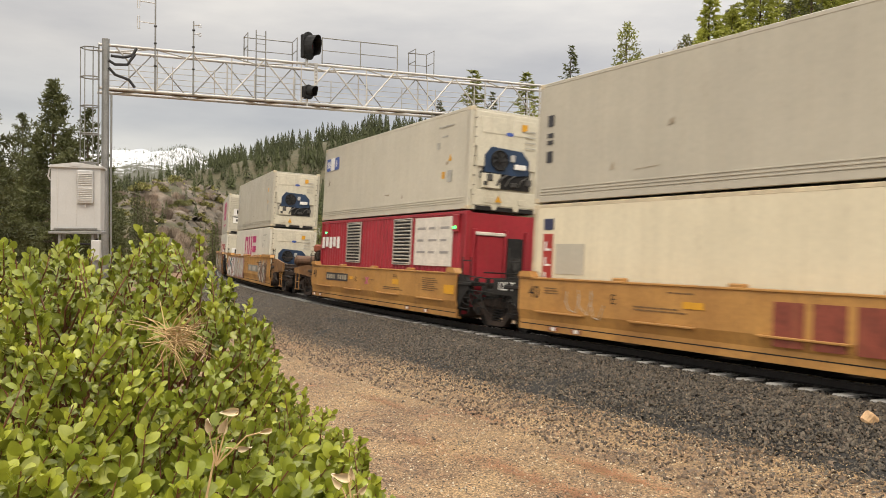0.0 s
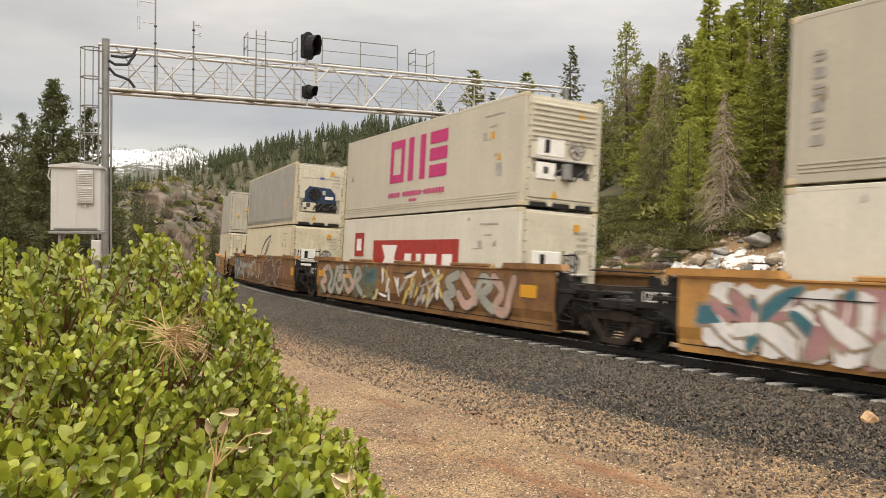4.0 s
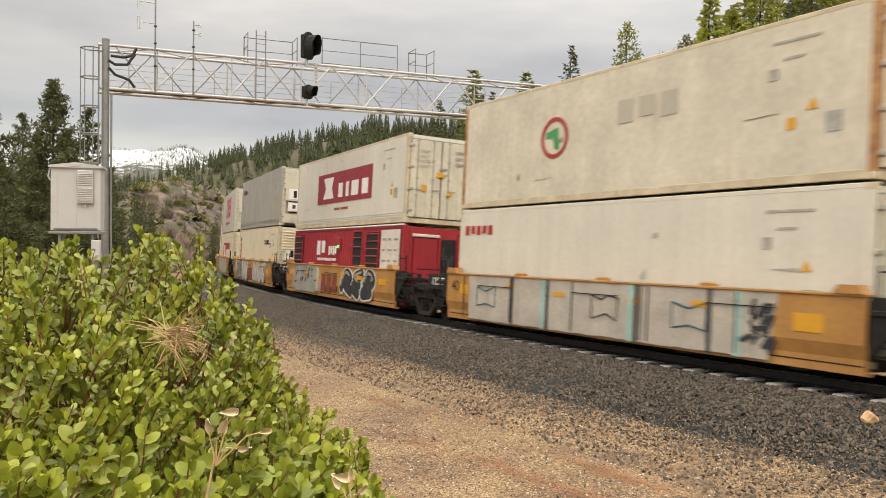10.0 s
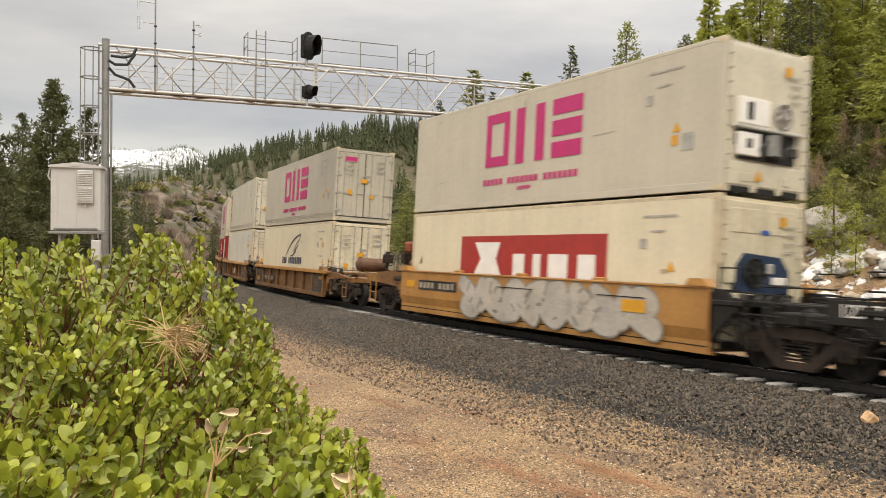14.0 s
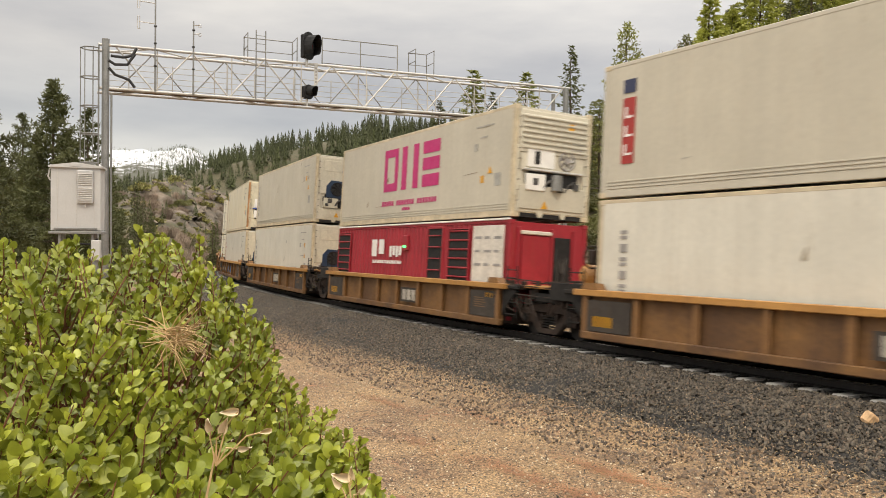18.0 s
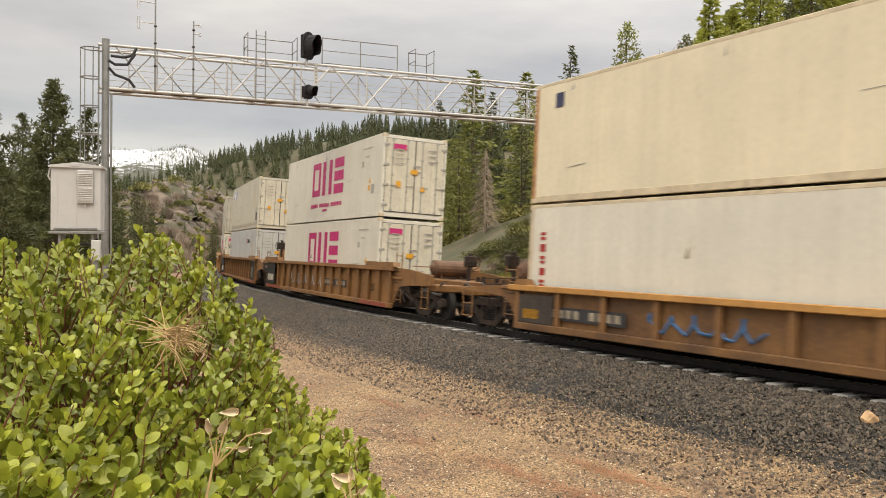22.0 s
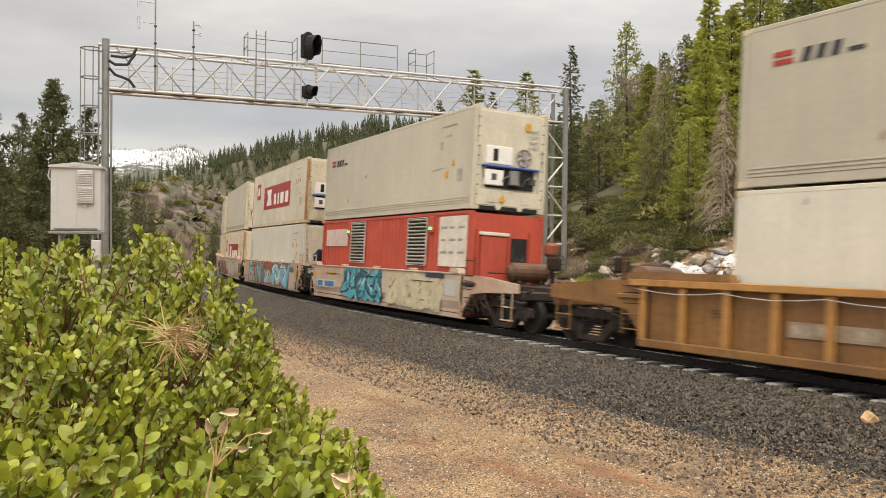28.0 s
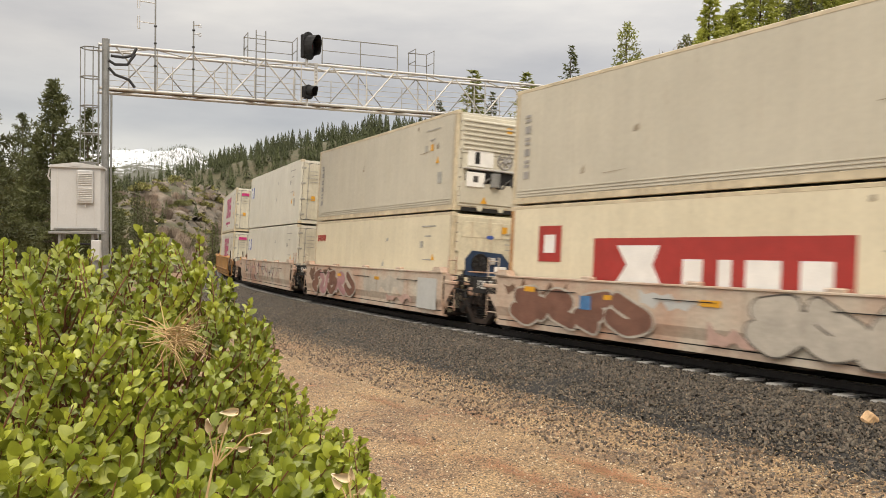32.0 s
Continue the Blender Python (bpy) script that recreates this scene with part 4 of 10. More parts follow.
def mark_caption(root, x0, x1, z, h, material, n=21):
    """A row of small bars: a line of lettering too small to read."""
    m = Mesh()
    step = (x1 - x0) / n
    for k in range(n):
        if n > 12 and k in (5, 13):
            continue
        plate(m, x0 + k * step, x0 + (k + 0.7) * step, z, z + h, YW)
    part("caption_strip", m, material, root)["kind"] = "stuff"


def mark_big(root, low, material, caption=True):
    if low:
        mark_frame_and_bars(root, -2.15, 1.80, 1.0, 2.48, material)
    else:
        mark_frame_and_bars(root, -2.06, 2.0, 1.07, 2.48, material)
        if caption:
            mark_caption(root, -2.12, 1.95, 0.58, 0.16, material)
            mark_caption(root, -0.5, 0.1, 0.40, 0.09, material, 6)


def mark_panel(root, x0, x1, z0, z1, material, small=True, lead=True):
    """A red panel with plain white blocks, one tall and four low."""
    p = part("red_panel", plate(Mesh(), x0, x1, z0, z1, YW), material, root)
    w, h = x1 - x0, z1 - z0
    y = YW - 0.006
    part("tall_white_block", poly_plate(Mesh(), [(x0 + 0.12 * w, z0 + 0.16 * h), (x0 + 0.33 * w, z0 + 0.16 * h), (x0 + 0.29 * w, z0 + 0.50 * h), (x0 + 0.32 * w, z0 + 0.86 * h), (x0 + 0.12 * w, z0 + 0.86 * h), (x0 + 0.17 * w, z0 + 0.5 * h)], y), SIGNWHITE, p)
    for a, b in ((0.42, 0.50), (0.56, 0.61), (0.66, 0.78), (0.84, 0.94)):
        part("low_white_block", plate(Mesh(), x0 + a * w, x0 + b * w, z0 + 0.16 * h, z0 + 0.62 * h, y), SIGNWHITE, p)
    if lead:
        q = part("red_square", plate(Mesh(), -4.9, -4.05, 1.53, 2.38, YW), material, root)
        part("white_square", plate(Mesh(), -4.68, -4.27, 1.74, 2.17, y), SIGNWHITE, q)


def mark_upright(root, x, z0, z1, n, material, w=0.20):
    """A column of small bars down the side near the rear end."""
    m = Mesh()
    st = (z1 - z0) / n
    for k in range(n):
        a = z0 + k * st
        plate(m, x - w / 2, x + w / 2, a + st * 0.12, a + st * (0.35 if k % 2 else 0.75), YW)
        if k % 2:
            plate(m, x - w / 2, x + w / 2, a + st * 0.50, a + st * 0.75, YW)
    part("upright_lettering_bars", m, material, root)["kind"] = "stuff"


def mark_flagbars(root, x0, z0, s=1.0):
    """Two red bars and a row of dark slanted blocks."""
    s *= 0.74
    for k in range(2):
        part("red_bar", plate(Mesh(), x0, x0 + 0.58 * s, z0 + 0.22 * s * k, z0 + (0.22 * k + 0.14) * s, YW), SIGNRED, root)
    x = x0 + 0.80 * s
    for k in range(3):
        part("dark_block", poly_plate(Mesh(), [(x, z0 - 0.01), (x + 0.24 * s, z0 - 0.01), (x + 0.34 * s, z0 + 0.34 * s), (x + 0.10 * s, z0 + 0.34 * s)], YW), SIGNBLACK, root)
        x += 0.40 * s
    part("dark_bar", plate(Mesh(), x + 0.05, x + 0.5 * s, z0, z0 + 0.07, YW), SIGNBLACK, root)


def mark_wing(root, x0, z0):
    """A blue wing of curved feathers over a line of dark blocks."""
    for k, (xa, za, xb, zb, bow, th) in enumerate(((-0.1, 0.22, 2.45, 1.22, -0.28, 0.075), (1.25, 0.42, 2.28, 0.98, -0.10, 0.06), (1.30, 0.30, 2.12, 0.72, -0.06, 0.06), (0.75, 0.26, 1.75, 0.46, 0.10, 0.05), (2.30, 0.98, 2.45, 1.22, 0.02, 0.06))):
        n = 9
        up_, lo = [], []
        for i in range(n + 1):
            t = i / n
            px, pz = x0 + xa + (xb - xa) * t, z0 + za + (zb - za) * t - bow * math.sin(math.pi * t) * (1 - 0.4 * t)
            w = 0.62 * th * (0.25 + 0.75 * math.sin(math.pi * (0.1 + 0.8 * t)))
            up_.append((px, pz + w))
            lo.append((px, pz - w))
        m = Mesh()
        for i in range(n):
            poly_plate(m, [lo[i], lo[i + 1], up_[i + 1], up_[i]], YW - 0.0004 * k)
        part("wing_feather", m, NAVY, root)
    m = Mesh()
    x = x0 - 0.7
    for k in range(12):
        if k != 3:
            plate(m, x, x + 0.20, z0 - 0.12, z0 + 0.18, YW)
        x += 0.295
    part("navy_lettering_blocks", m, NAVY, root)["kind"] = "stuff"


def mark_blue_label(root, x0, x1, z0, z1):
    p = part("blue_label", plate(Mesh(), x0, x1, z0, z1, YW), SIGNBLUE, root)
    w = x1 - x0
    part("white_label_field", plate(Mesh(), x0 + w * 0.34, x0 + w * 0.66, z0, z1, YW - 0.006), SIGNWHITE, p)
    m = Mesh()
    for k in (0.08, 0.20, 0.76):
        plate(m, x0 + w * k, x0 + w * (k + 0.07), z0 + 0.12, z1 - 0.12, YW - 0.006)
    part("white_blocks", m, SIGNWHITE, p)


def mark_flag_column(root, x, z0, z1):
    """Blue, red and blue blocks down the side with white bars."""
    h = z1 - z0
    part("blue_block", plate(Mesh(), x - 0.18, x + 0.18, z1 - h * 0.16, z1, YW), NAVY, root)
    m = Mesh()
    plate(m, x - 0.18, x + 0.18, z0, z1 - h * 0.22, YW)
    p = part("red_block", m, SIGNRED, root)
    m = Mesh()
    for k in range(3):
        z = z0 + h * (0.10 + 0.22 * k)
        plate(m, x - 0.11, x + 0.11, z, z + 0.05, YW - 0.006)
        plate(m, x - 0.11, x - 0.05, z, z + h * 0.13, YW - 0.0066)
    part("white_strip", m, SIGNWHITE, p)["kind"] = "stuff"


def mark_leaf(root, x, z):
    """A green and red round mark, weathered."""
    m = Mesh()
    ring = [(x + 0.52 * math.cos(a), z + 0.5 * math.sin(a)) for a in [2 * math.pi * i / 20 for i in range(20)]]
    inn = [(x + 0.41 * math.cos(a), z + 0.40 * math.sin(a)) for a in [2 * math.pi * i / 20 for i in range(20)]]
    for i in range(20):
        poly_plate(m, [ring[i], ring[(i + 1) % 20], inn[(i + 1) % 20], inn[i]], YW)
    part("red_ring", m, SIGNRED, root)
    part("green_leaf", poly_plate(Mesh(), [(x - 0.32, z + 0.14), (x + 0.12, z + 0.24), (x + 0.20, z - 0.28), (x + 0.02, z - 0.28), (x - 0.05, z + 0.0), (x - 0.32, z + 0.0)], YW), GREENP, root)


def mark_swirl(root, x, z):
    """A navy emblem: a ring with three curling arms, and a row of slanted blocks."""
    m = Mesh()
    for i in range(18):
        a, b = 2 * math.pi * i / 18, 2 * math.pi * (i + 1) / 18
        poly_plate(m, [(x + r * math.cos(q), z + 0.8 * r * math.sin(q)) for r, q in ((0.14, a), (0.25, a), (0.25, b), (0.14, b))], YW)
    part("emblem_ring", m, NAVY, root)
    for k, a0 in enumerate((0.9, 2.6, 5.2)):
        m = Mesh()
        for i in range(6):
            r0, r1, q0, q1 = 0.22 + 0.06 * i, 0.28 + 0.06 * i, a0 + 0.16 * i, a0 + 0.16 * (i + 1)
            w = 0.10 * (1 - i / 7)
            poly_plate(m, [(x + r0 * math.cos(q0), z + 0.75 * r0 * math.sin(q0) - w * 0.5), (x + r1 * math.cos(q1), z + 0.75 * r1 * math.sin(q1) - w * 0.4), (x + r1 * math.cos(q1), z + 0.75 * r1 * math.sin(q1) + w * 0.4), (x + r0 * math.cos(q0), z + 0.75 * r0 * math.sin(q0) + w * 0.5)], YW - 0.0008 - 0.0003 * k)
        part("emblem_arm", m, NAVY, root)
    xx = x + 0.62
    for k in range(6):
        part("slanted_block", poly_plate(Mesh(), [(xx, z + 0.10), (xx + 0.19, z + 0.10), (xx + 0.25, z + 0.28), (xx + 0.06, z + 0.28)], YW), SIGNGREY, root)
        xx += 0.29


def mark_small(root, x, z, w, h, material, n=5):
    st = w / n
    for k in range(n):
        part("lettering_block", plate(Mesh(), x + k * st, x + k * st + st * 0.72, z + (0.15 * h if k % 2 else 0), z + h, YW), material, root)


LOUVREPAINT = mat("chalky_louvre_paint", (0.52, 0.49, 0.44), rough=0.6, vary=0.25, fine=12, bump=0.08, streak=0.4)
FADEPINK = mat("pinkish_white_overpaint", (0.66, 0.52, 0.46), rough=0.6, vary=0.2, fine=12, bump=0.06)
DATAWHITE = mat("chalky_white_panel", (0.70, 0.65, 0.57), rough=0.6, vary=0.18, fine=12, bump=0.08, streak=0.35)


def genset(root, body, H, louver_light, orange):
    """Generator container: louvres, a pale data panel, doors, indicator lamps on the camera's side."""
    frame_mat = LOUVREPAINT if louver_light else body

    def louvre():
        m = Mesh()
        m.box((0, -0.008, 0), (1.02, 0.012, 1.80), 0.003)
        return m

    def slats():
        m = Mesh()
        q = 13 if louver_light else 7
        for k in range(q):
            m.box((0, -0.02, -0.84 + k * 1.68 / (q - 1)), (1.02, 0.05, 0.055 if louver_light else 0.045), 0.008, Matrix.Rotation(radians(28), 3, "X"))
        for sx in (-0.52, 0.52):
            m.box((sx, -0.015, 0), (0.03, 0.05, 1.82), 0.008)
        for z in (-0.91, 0.91):
            m.box((0, -0.015, z), (1.06, 0.05, 0.03), 0.008)
        return m
    z = 1.55 if H < 2.7 else 1.86
    xs = (((-2.4, 1.92) if not orange else (-2.18, 2.8)) if louver_light else (-5.4, 3.45))
    for x in xs:
        sc = Matrix.Translation((x, YW, z + (0.18 if louver_light else 0))) @ Matrix.Diagonal((1.28 if louver_light else 1.15, 1, 0.80 if louver_light else 0.92, 1))
        # flat dark sheet behind the slats, its colour standing for shade
        lo = part("louvre", kept("louvre", louvre, DARKVOID), DARKVOID, root, "dark sheet for the shade behind the louvre slats", at=sc)
        part("louvre_slats", kept(("louvre_slats", louver_light), slats, frame_mat), frame_mat, lo)
    panel_x = ((2.85, 5.35) if not orange else (4.31, 6.0)) if louver_light else (4.25, 5.85)
    p = part("data_panel", plate(Mesh(), panel_x[0], panel_x[1], z - (0.55 if louver_light else 0.95), z + 0.90, YW - 0.004, t=0.012), DATAWHITE, root, "pale data panel")
    m = Mesh()
    for k in range(3):
        for j in range(3):
            w = panel_x[1] - panel_x[0]
            plate(m, panel_x[0] + w * (0.08 + 0.31 * j), panel_x[0] + w * (0.30 + 0.31 * j - 0.06 * ((j + k) % 2)), z - 0.18 + k * 0.36, z - 0.11 + k * 0.36, YW - 0.016)
    part("data_lettering", m, SIGNGREY, p)["kind"] = "stuff"
    if not louver_light:
        # no real recess: a dark sheet carries the bay's shade
        d = part("service_door", kept("svc", lambda: Mesh().box((0, 0, 0), (0.95, 0.03, 1.75), 0.01), DARKVOID), DARKVOID, root, "dark sheet for the shaded service bay", at=(2.0, YW + 0.01, z))

        def rungs():
            m = Mesh()
            for k in range(5):
                m.tube((-0.35, -0.05, -0.7 + 0.34 * k), (0.35, -0.05, -0.7 + 0.34 * k), 0.02, n=6)
            for sx in (-0.5, 0.5):
                m.box((sx, -0.02, 0), (0.08, 0.06, 1.8), 0.01)
            m.box((0, -0.02, 0.9), (1.05, 0.06, 0.08), 0.01)
            return m
        part("door_ladder", kept("rungs", rungs, body), body, d)
        lamps = [(-0.02, 2.0)]
    else:
        lamps = [(-5.32 if not orange else -3.05, 2.55), (5.55 if not orange else 3.8, 2.55)]
    for x, zz in lamps:
        b = part("indicator_box", kept("ind", lambda: Mesh().box((0, 0, 0), (0.34, 0.08, 0.5), 0.02), body), body, root, at=(x, YW - 0.02, zz))
        part("indicator_lamp", kept("indl", lambda: Mesh().box((0, 0, 0), (0.17, 0.02, 0.085), 0.006), GREENLAMP), GREENLAMP, b, "lit green indicator lamp", at=(0, -0.05, -0.12))
    # white blocks of the carrier's name
    if louver_light and not orange:
        mark_small(root, -5.9, 1.82, 2.1, 0.45, SIGNWHITE, 5)
    elif louver_light:
        part("pale_panel", plate(Mesh(), -5.6, -3.25, 1.9, 2.55, YW), FADEPINK, root, "pale blank panel")
    else:
        mark_small(root, -2.8, 1.55, 1.2, 0.58, SIGNWHITE, 2)
        mark_small(root, -1.3, 1.55, 1.0, 0.36, SIGNWHITE, 4)
        mark_caption(root, -2.7, -0.3, 1.32, 0.11, SIGNWHITE, 12)
    # forward end: recess with radiator, its shade a flat dark sheet
    e = part("end_recess", kept("end_recess", lambda: Mesh().box((0, 0, 0), (0.03, 0.52, 1.7), 0.01), DARKVOID), DARKVOID, root, "dark sheet for the shade in the engine bay", at=(CL / 2 + 0.0, 0.42, 1.35))
    part("end_door", kept("end_door", lambda: Mesh().box((0, 0, 0), (0.05, 0.86, 1.75), 0.02), body), body, root, at=(CL / 2 + 0.0, -0.42, 1.32))
    part("door_hood", kept("door_hood", lambda: Mesh().box((0, 0, 0), (0.07, 1.0, 0.10), 0.02), DATAWHITE), DATAWHITE, root, "chalky strip over the end door", at=(CL / 2 + 0.01, -0.42, 2.28))
    for y in (-0.95, 0.08, 0.78):
        part("end_post", kept("end_post", lambda: Mesh().box((0, 0, 0), (0.09, 0.09, 2.2), 0.02), body), body, root, at=(CL / 2 + 0.0, y, 1.32))
    part("engine_gear", kept("machinery_b", lambda: machine_bits(8), DARKPIPE), DARKPIPE, e, at=Matrix.Translation((0.03, 0, 0.0)) @ Matrix.Diagonal((0.4, 0.28, 2.6, 1)))["kind"] = "stuff"


SCUFF = mat("brown_scuff", (0.40, 0.33, 0.24), rough=0.7, vary=0.4, fine=20, bump=0.05)
GREYSCUFF = mat("grey_scuff", (0.42, 0.41, 0.37), rough=0.6, vary=0.3, fine=20, bump=0.05)


def scuffs(v):
    """Scrapes, dents and old patches on the camera's side."""
    m, r = Mesh(), random.Random(90 + v)
    for k in range(4):
        x, z, w = r.uniform(-5.7, 5.2), r.uniform(0.4, 2.6), r.uniform(0.15, 0.9)
        if r.random() < 0.45:
            poly_plate(m, [(x, z), (x + w, z + r.uniform(-0.04, 0.08)), (x + w, z + 0.03 + r.uniform(0, 0.02)), (x, z + 0.015)], YW, 0.002)
        else:
            w *= 0.2
            poly_plate(m, [(x, z), (x + w, z + 0.02), (x + w * 0.9, z + r.uniform(0.1, 0.3)), (x + 0.02, z + 0.1)], YW, 0.002)
    return m


def container(label, body, end, marks, s0, half, z, H=HC, ribs=0, kind_name="refrigerated_container", seams=False):
    root = thing(kind_name, label, "container", "containers on the train")
    part("container_body", kept(("shell", ribs, H), lambda: container_shell(ribs, H), body), body, root)
    shell_edges(root, body if hash_int(label) % 3 and body not in (C_CREAM, C_RUSTY) else EDGE_RUST if body not in (C_RED, C_ORED) else body, H, RUSTPOST if "rust" in label else None)
    for sx in (-1, 1):
        for sy in (-1, 1):
            for zz in (0.059, H - 0.059):
                part("corner_casting", kept("casting", casting, EDGE_RUST if body not in (C_RED, C_ORED) else body), EDGE_RUST, root, at=(sx * (CL / 2 - 0.089 + 0.006), sy * (CW / 2 - 0.081 + 0.005), zz))
    if seams:
        part("side_seams", kept("seams", side_line, body), body, root)
    if end == "door":
        x = end_doors(root, body, H)
        stickers(root, x, hash_int(label), True)
    elif end in ("blue", "open", "openblue", "louvre"):
        if end == "louvre":
            ep = part("upper_panel", kept("wup", upper_panel, body), body, root, "ribbed white end panel", at=(CL / 2 + 0.005, 0, 1.55))
            for k in range(7):
                part("panel_rib", kept("panel_rib", lambda: Mesh().box((0, 0, 0), (0.05, 2.0, 0.06), 0.012), body), body, ep, at=(0.045, 0, 0.26 + 0.135 * k))
            part("lower_panel", kept("wlp", lower_panel, body), body, root, at=(CL / 2 + 0.005, 0, 1.55))
            x = end_machinery(root, body, H, "open")
        else:
            x = end_machinery(root, body, H, end)
        stickers(root, x + 0.02, hash_int(label), False)
    if end == "door" and "magenta" in label:
        part("end_label", Mesh().box((CL / 2 + 0.04, -0.62, 2.45), (0.012, 0.52, 0.20), 0.003), MAGENTA, root, "small magenta block on the door")
    v = hash_int(label) % 5
    if body not in (C_RED, C_ORED):
        sm = GREYSCUFF if v % 2 else SCUFF
        part("scuff_marks", kept(("scuff", v), lambda: scuffs(v), sm), sm, root)["kind"] = "stuff"
        part("placard", kept("placard", lambda: Mesh().box((0, 0, 0), (0.30, 0.006, 0.34)), GREYSCUFF), GREYSCUFF, root, at=(CL / 2 - 0.75 - 0.1 * v, YW, 1.0))
    elif H < 2.7:
        part("white_roof_edge", kept("roof_edge", lambda: Mesh().box((0, -CW / 2 + 0.02, 2.591 + 0.012), (CL - 0.1, 0.10, 0.05), 0.01), SIGNWHITE), SIGNWHITE, root, "white-painted roof edge")
    for fn in marks:
        fn(root)
    TRAIN.append((root, s0, half, z))
    return root


def hash_int(s):
    return sum((i + 1) * ord(c) for i, c in enumerate(s))


# ---- well cars ----
def side_smooth(hw, top):
    """Plain side sill of a well: plate with a knuckle, lip and top flange; hw half length."""
    m = Mesh()
    for sy in (-1, 1):
        o = [(1.46, top), (1.50, top), (1.50, 0.62), (1.44, 0.40), (1.44, 0.16), (1.28, 0.14), (1.28, 0.20), (1.38, 0.20), (1.38, 0.42), (1.46, 0.66)]
        poly = [(sy * a, b) for a, b in o]
        m.prism(poly if sy > 0 else poly[::-1], 0, -hw, hw)
        m.box((0, sy * 1.43, top - 0.02), (2 * hw, 0.20, 0.05), 0.01)
    return m


def ledge():
    return Mesh().box((0, 0, 0), (1.7, 0.06, 0.045), 0.01)


def side_ribbed(hw, top):
    m = Mesh()
    for sy in (-1, 1):
        m.box((0, sy * 1.385, (top + 0.25) / 2), (2 * hw, 0.03, top - 0.25))
        m.box((0, sy * 1.46, 0.22), (2 * hw, 0.14, 0.16), 0.015)
    return m


def top_chord(hw, top):
    m = Mesh()
    for sy in (-1, 1):
        m.box((0, sy * 1.47, top - 0.07), (2 * hw + 0.5, 0.19, 0.14), 0.015)
    return m


def side_post(top):
    m = Mesh()
    m.box((0, 0, (top + 0.2) / 2), (0.085, 0.10, top - 0.36), 0.012)
    m.box((0, -0.045, (top + 0.2) / 2), (0.16, 0.015, top - 0.38))
    return m


def floor_beam():
    return Mesh().box((0, 0, 0.16), (0.35, 2.76, 0.10), 0.01)


def bulkhead():
    return Mesh().box((0, 0, 0.75), (0.10, 2.84, 1.1), 0.02)


def end_deck(hw, reach, top):
    """Structure from the well's end out over the bogie: deck, bolster, centre sill, side brackets. Built for the forward end."""
    m = Mesh()
    m.box(((hw + reach) / 2, 0, 0.98), (reach - hw + 0.1, 0.75, 0.36), 0.03)
    m.box((hw + 0.35, 0, 1.12), (0.7, 2.9, 0.10), 0.02)
    m.box((reach - 0.1, 0, 0.92), (0.55, 2.5, 0.22), 0.03)
    return m


def side_bracket(hw, reach, top, sy):
    """Side plate from the well's end out beside the bogie."""
    if reach - hw < 2.2 and not (hw > 7 and top < 1.5):
        o = [(hw, 0.40), (hw, top - 0.03), (hw + 0.30, top - 0.06), (hw + 0.62, 1.02), (hw + 0.45, 0.90), (hw + 0.18, 0.62)]
        return Mesh().prism(o, 1, sy * 1.30, sy * 1.42)
    o = [(hw, 0.35), (hw, top - 0.03), (hw + 1.2, top - 0.06), (reach + 0.1, top - 0.20), (reach + 0.1, 0.98), (hw + 1.2, 0.92), (hw + 0.5, 0.86), (hw + 0.22, 0.55)]
    return Mesh().prism(o, 1, sy * 1.32, sy * 1.40)


def guide_cap(long):
    """Raised guide on the sill at the well's end."""
    return Mesh().prism([(-long / 2, 0), (long / 2, 0), (long / 2 - 0.1, 0.14), (-long / 2 + 0.1, 0.14)], 1, -0.12, 0.12)


def small_guide():
    return Mesh().box((0, 0, 0.03), (0.34, 0.16, 0.09), 0.03)


def wire(hw, top):
    """Loosely hung cable along the sill."""
    pts = []
    n = int(hw * 4)
    for k in range(n + 1):
        x = -hw + 2 * hw * k / n
        pts.append((x, -1.575, top - 0.20 - 0.07 * abs(math.sin(k * math.pi / 4))))
    return Mesh().path(pts, 0.009, 5)


def stirrup():
    """Corner steps below the deck."""
    m = Mesh()
    for x in (-0.22, 0.22):
        m.tube((x, 0, 0.28), (x, 0, 1.0), 0.018, n=6)
    m.box((0, 0, 0.29), (0.48, 0.08, 0.03), 0.005)
    return m


def step_bar():
    return Mesh().box((0, 0, 0.62), (0.48, 0.07, 0.03), 0.005)


def end_rail(hw, top):
    """Handrail, ladder and grab irons beside the well's end."""
    m = Mesh()
    for sy in (-1, 1):
        for x in (hw + 0.12, hw + 0.58):
            m.tube((x, sy * 1.38, 0.35), (x, sy * 1.38, top + 0.45), 0.018, n=6)
        for z in (0.45, 0.75, 1.05, 1.35, top + 0.35):
            m.tube((hw + 0.12, sy * 1.40, z), (hw + 0.58, sy * 1.40, z), 0.014, n=6)
    m.tube((hw + 0.8, -1.1, top + 0.05), (hw + 0.8, 1.1, top + 0.05), 0.018, n=6)
    return m


def hose(hw, reach, k):
    r = random.Random(4 + k)
    y = -1.05 + 0.7 * k + r.uniform(-0.1, 0.1)
    pts = [(hw + (reach - hw) * t * 1.15, y + r.uniform(-0.06, 0.06), 1.12 - 0.42 * math.sin(math.pi * t) + r.uniform(-0.05, 0.05)) for t in (0, 0.2, 0.4, 0.6, 0.8, 1)]
    return Mesh().path(pts, 0.028, 6)


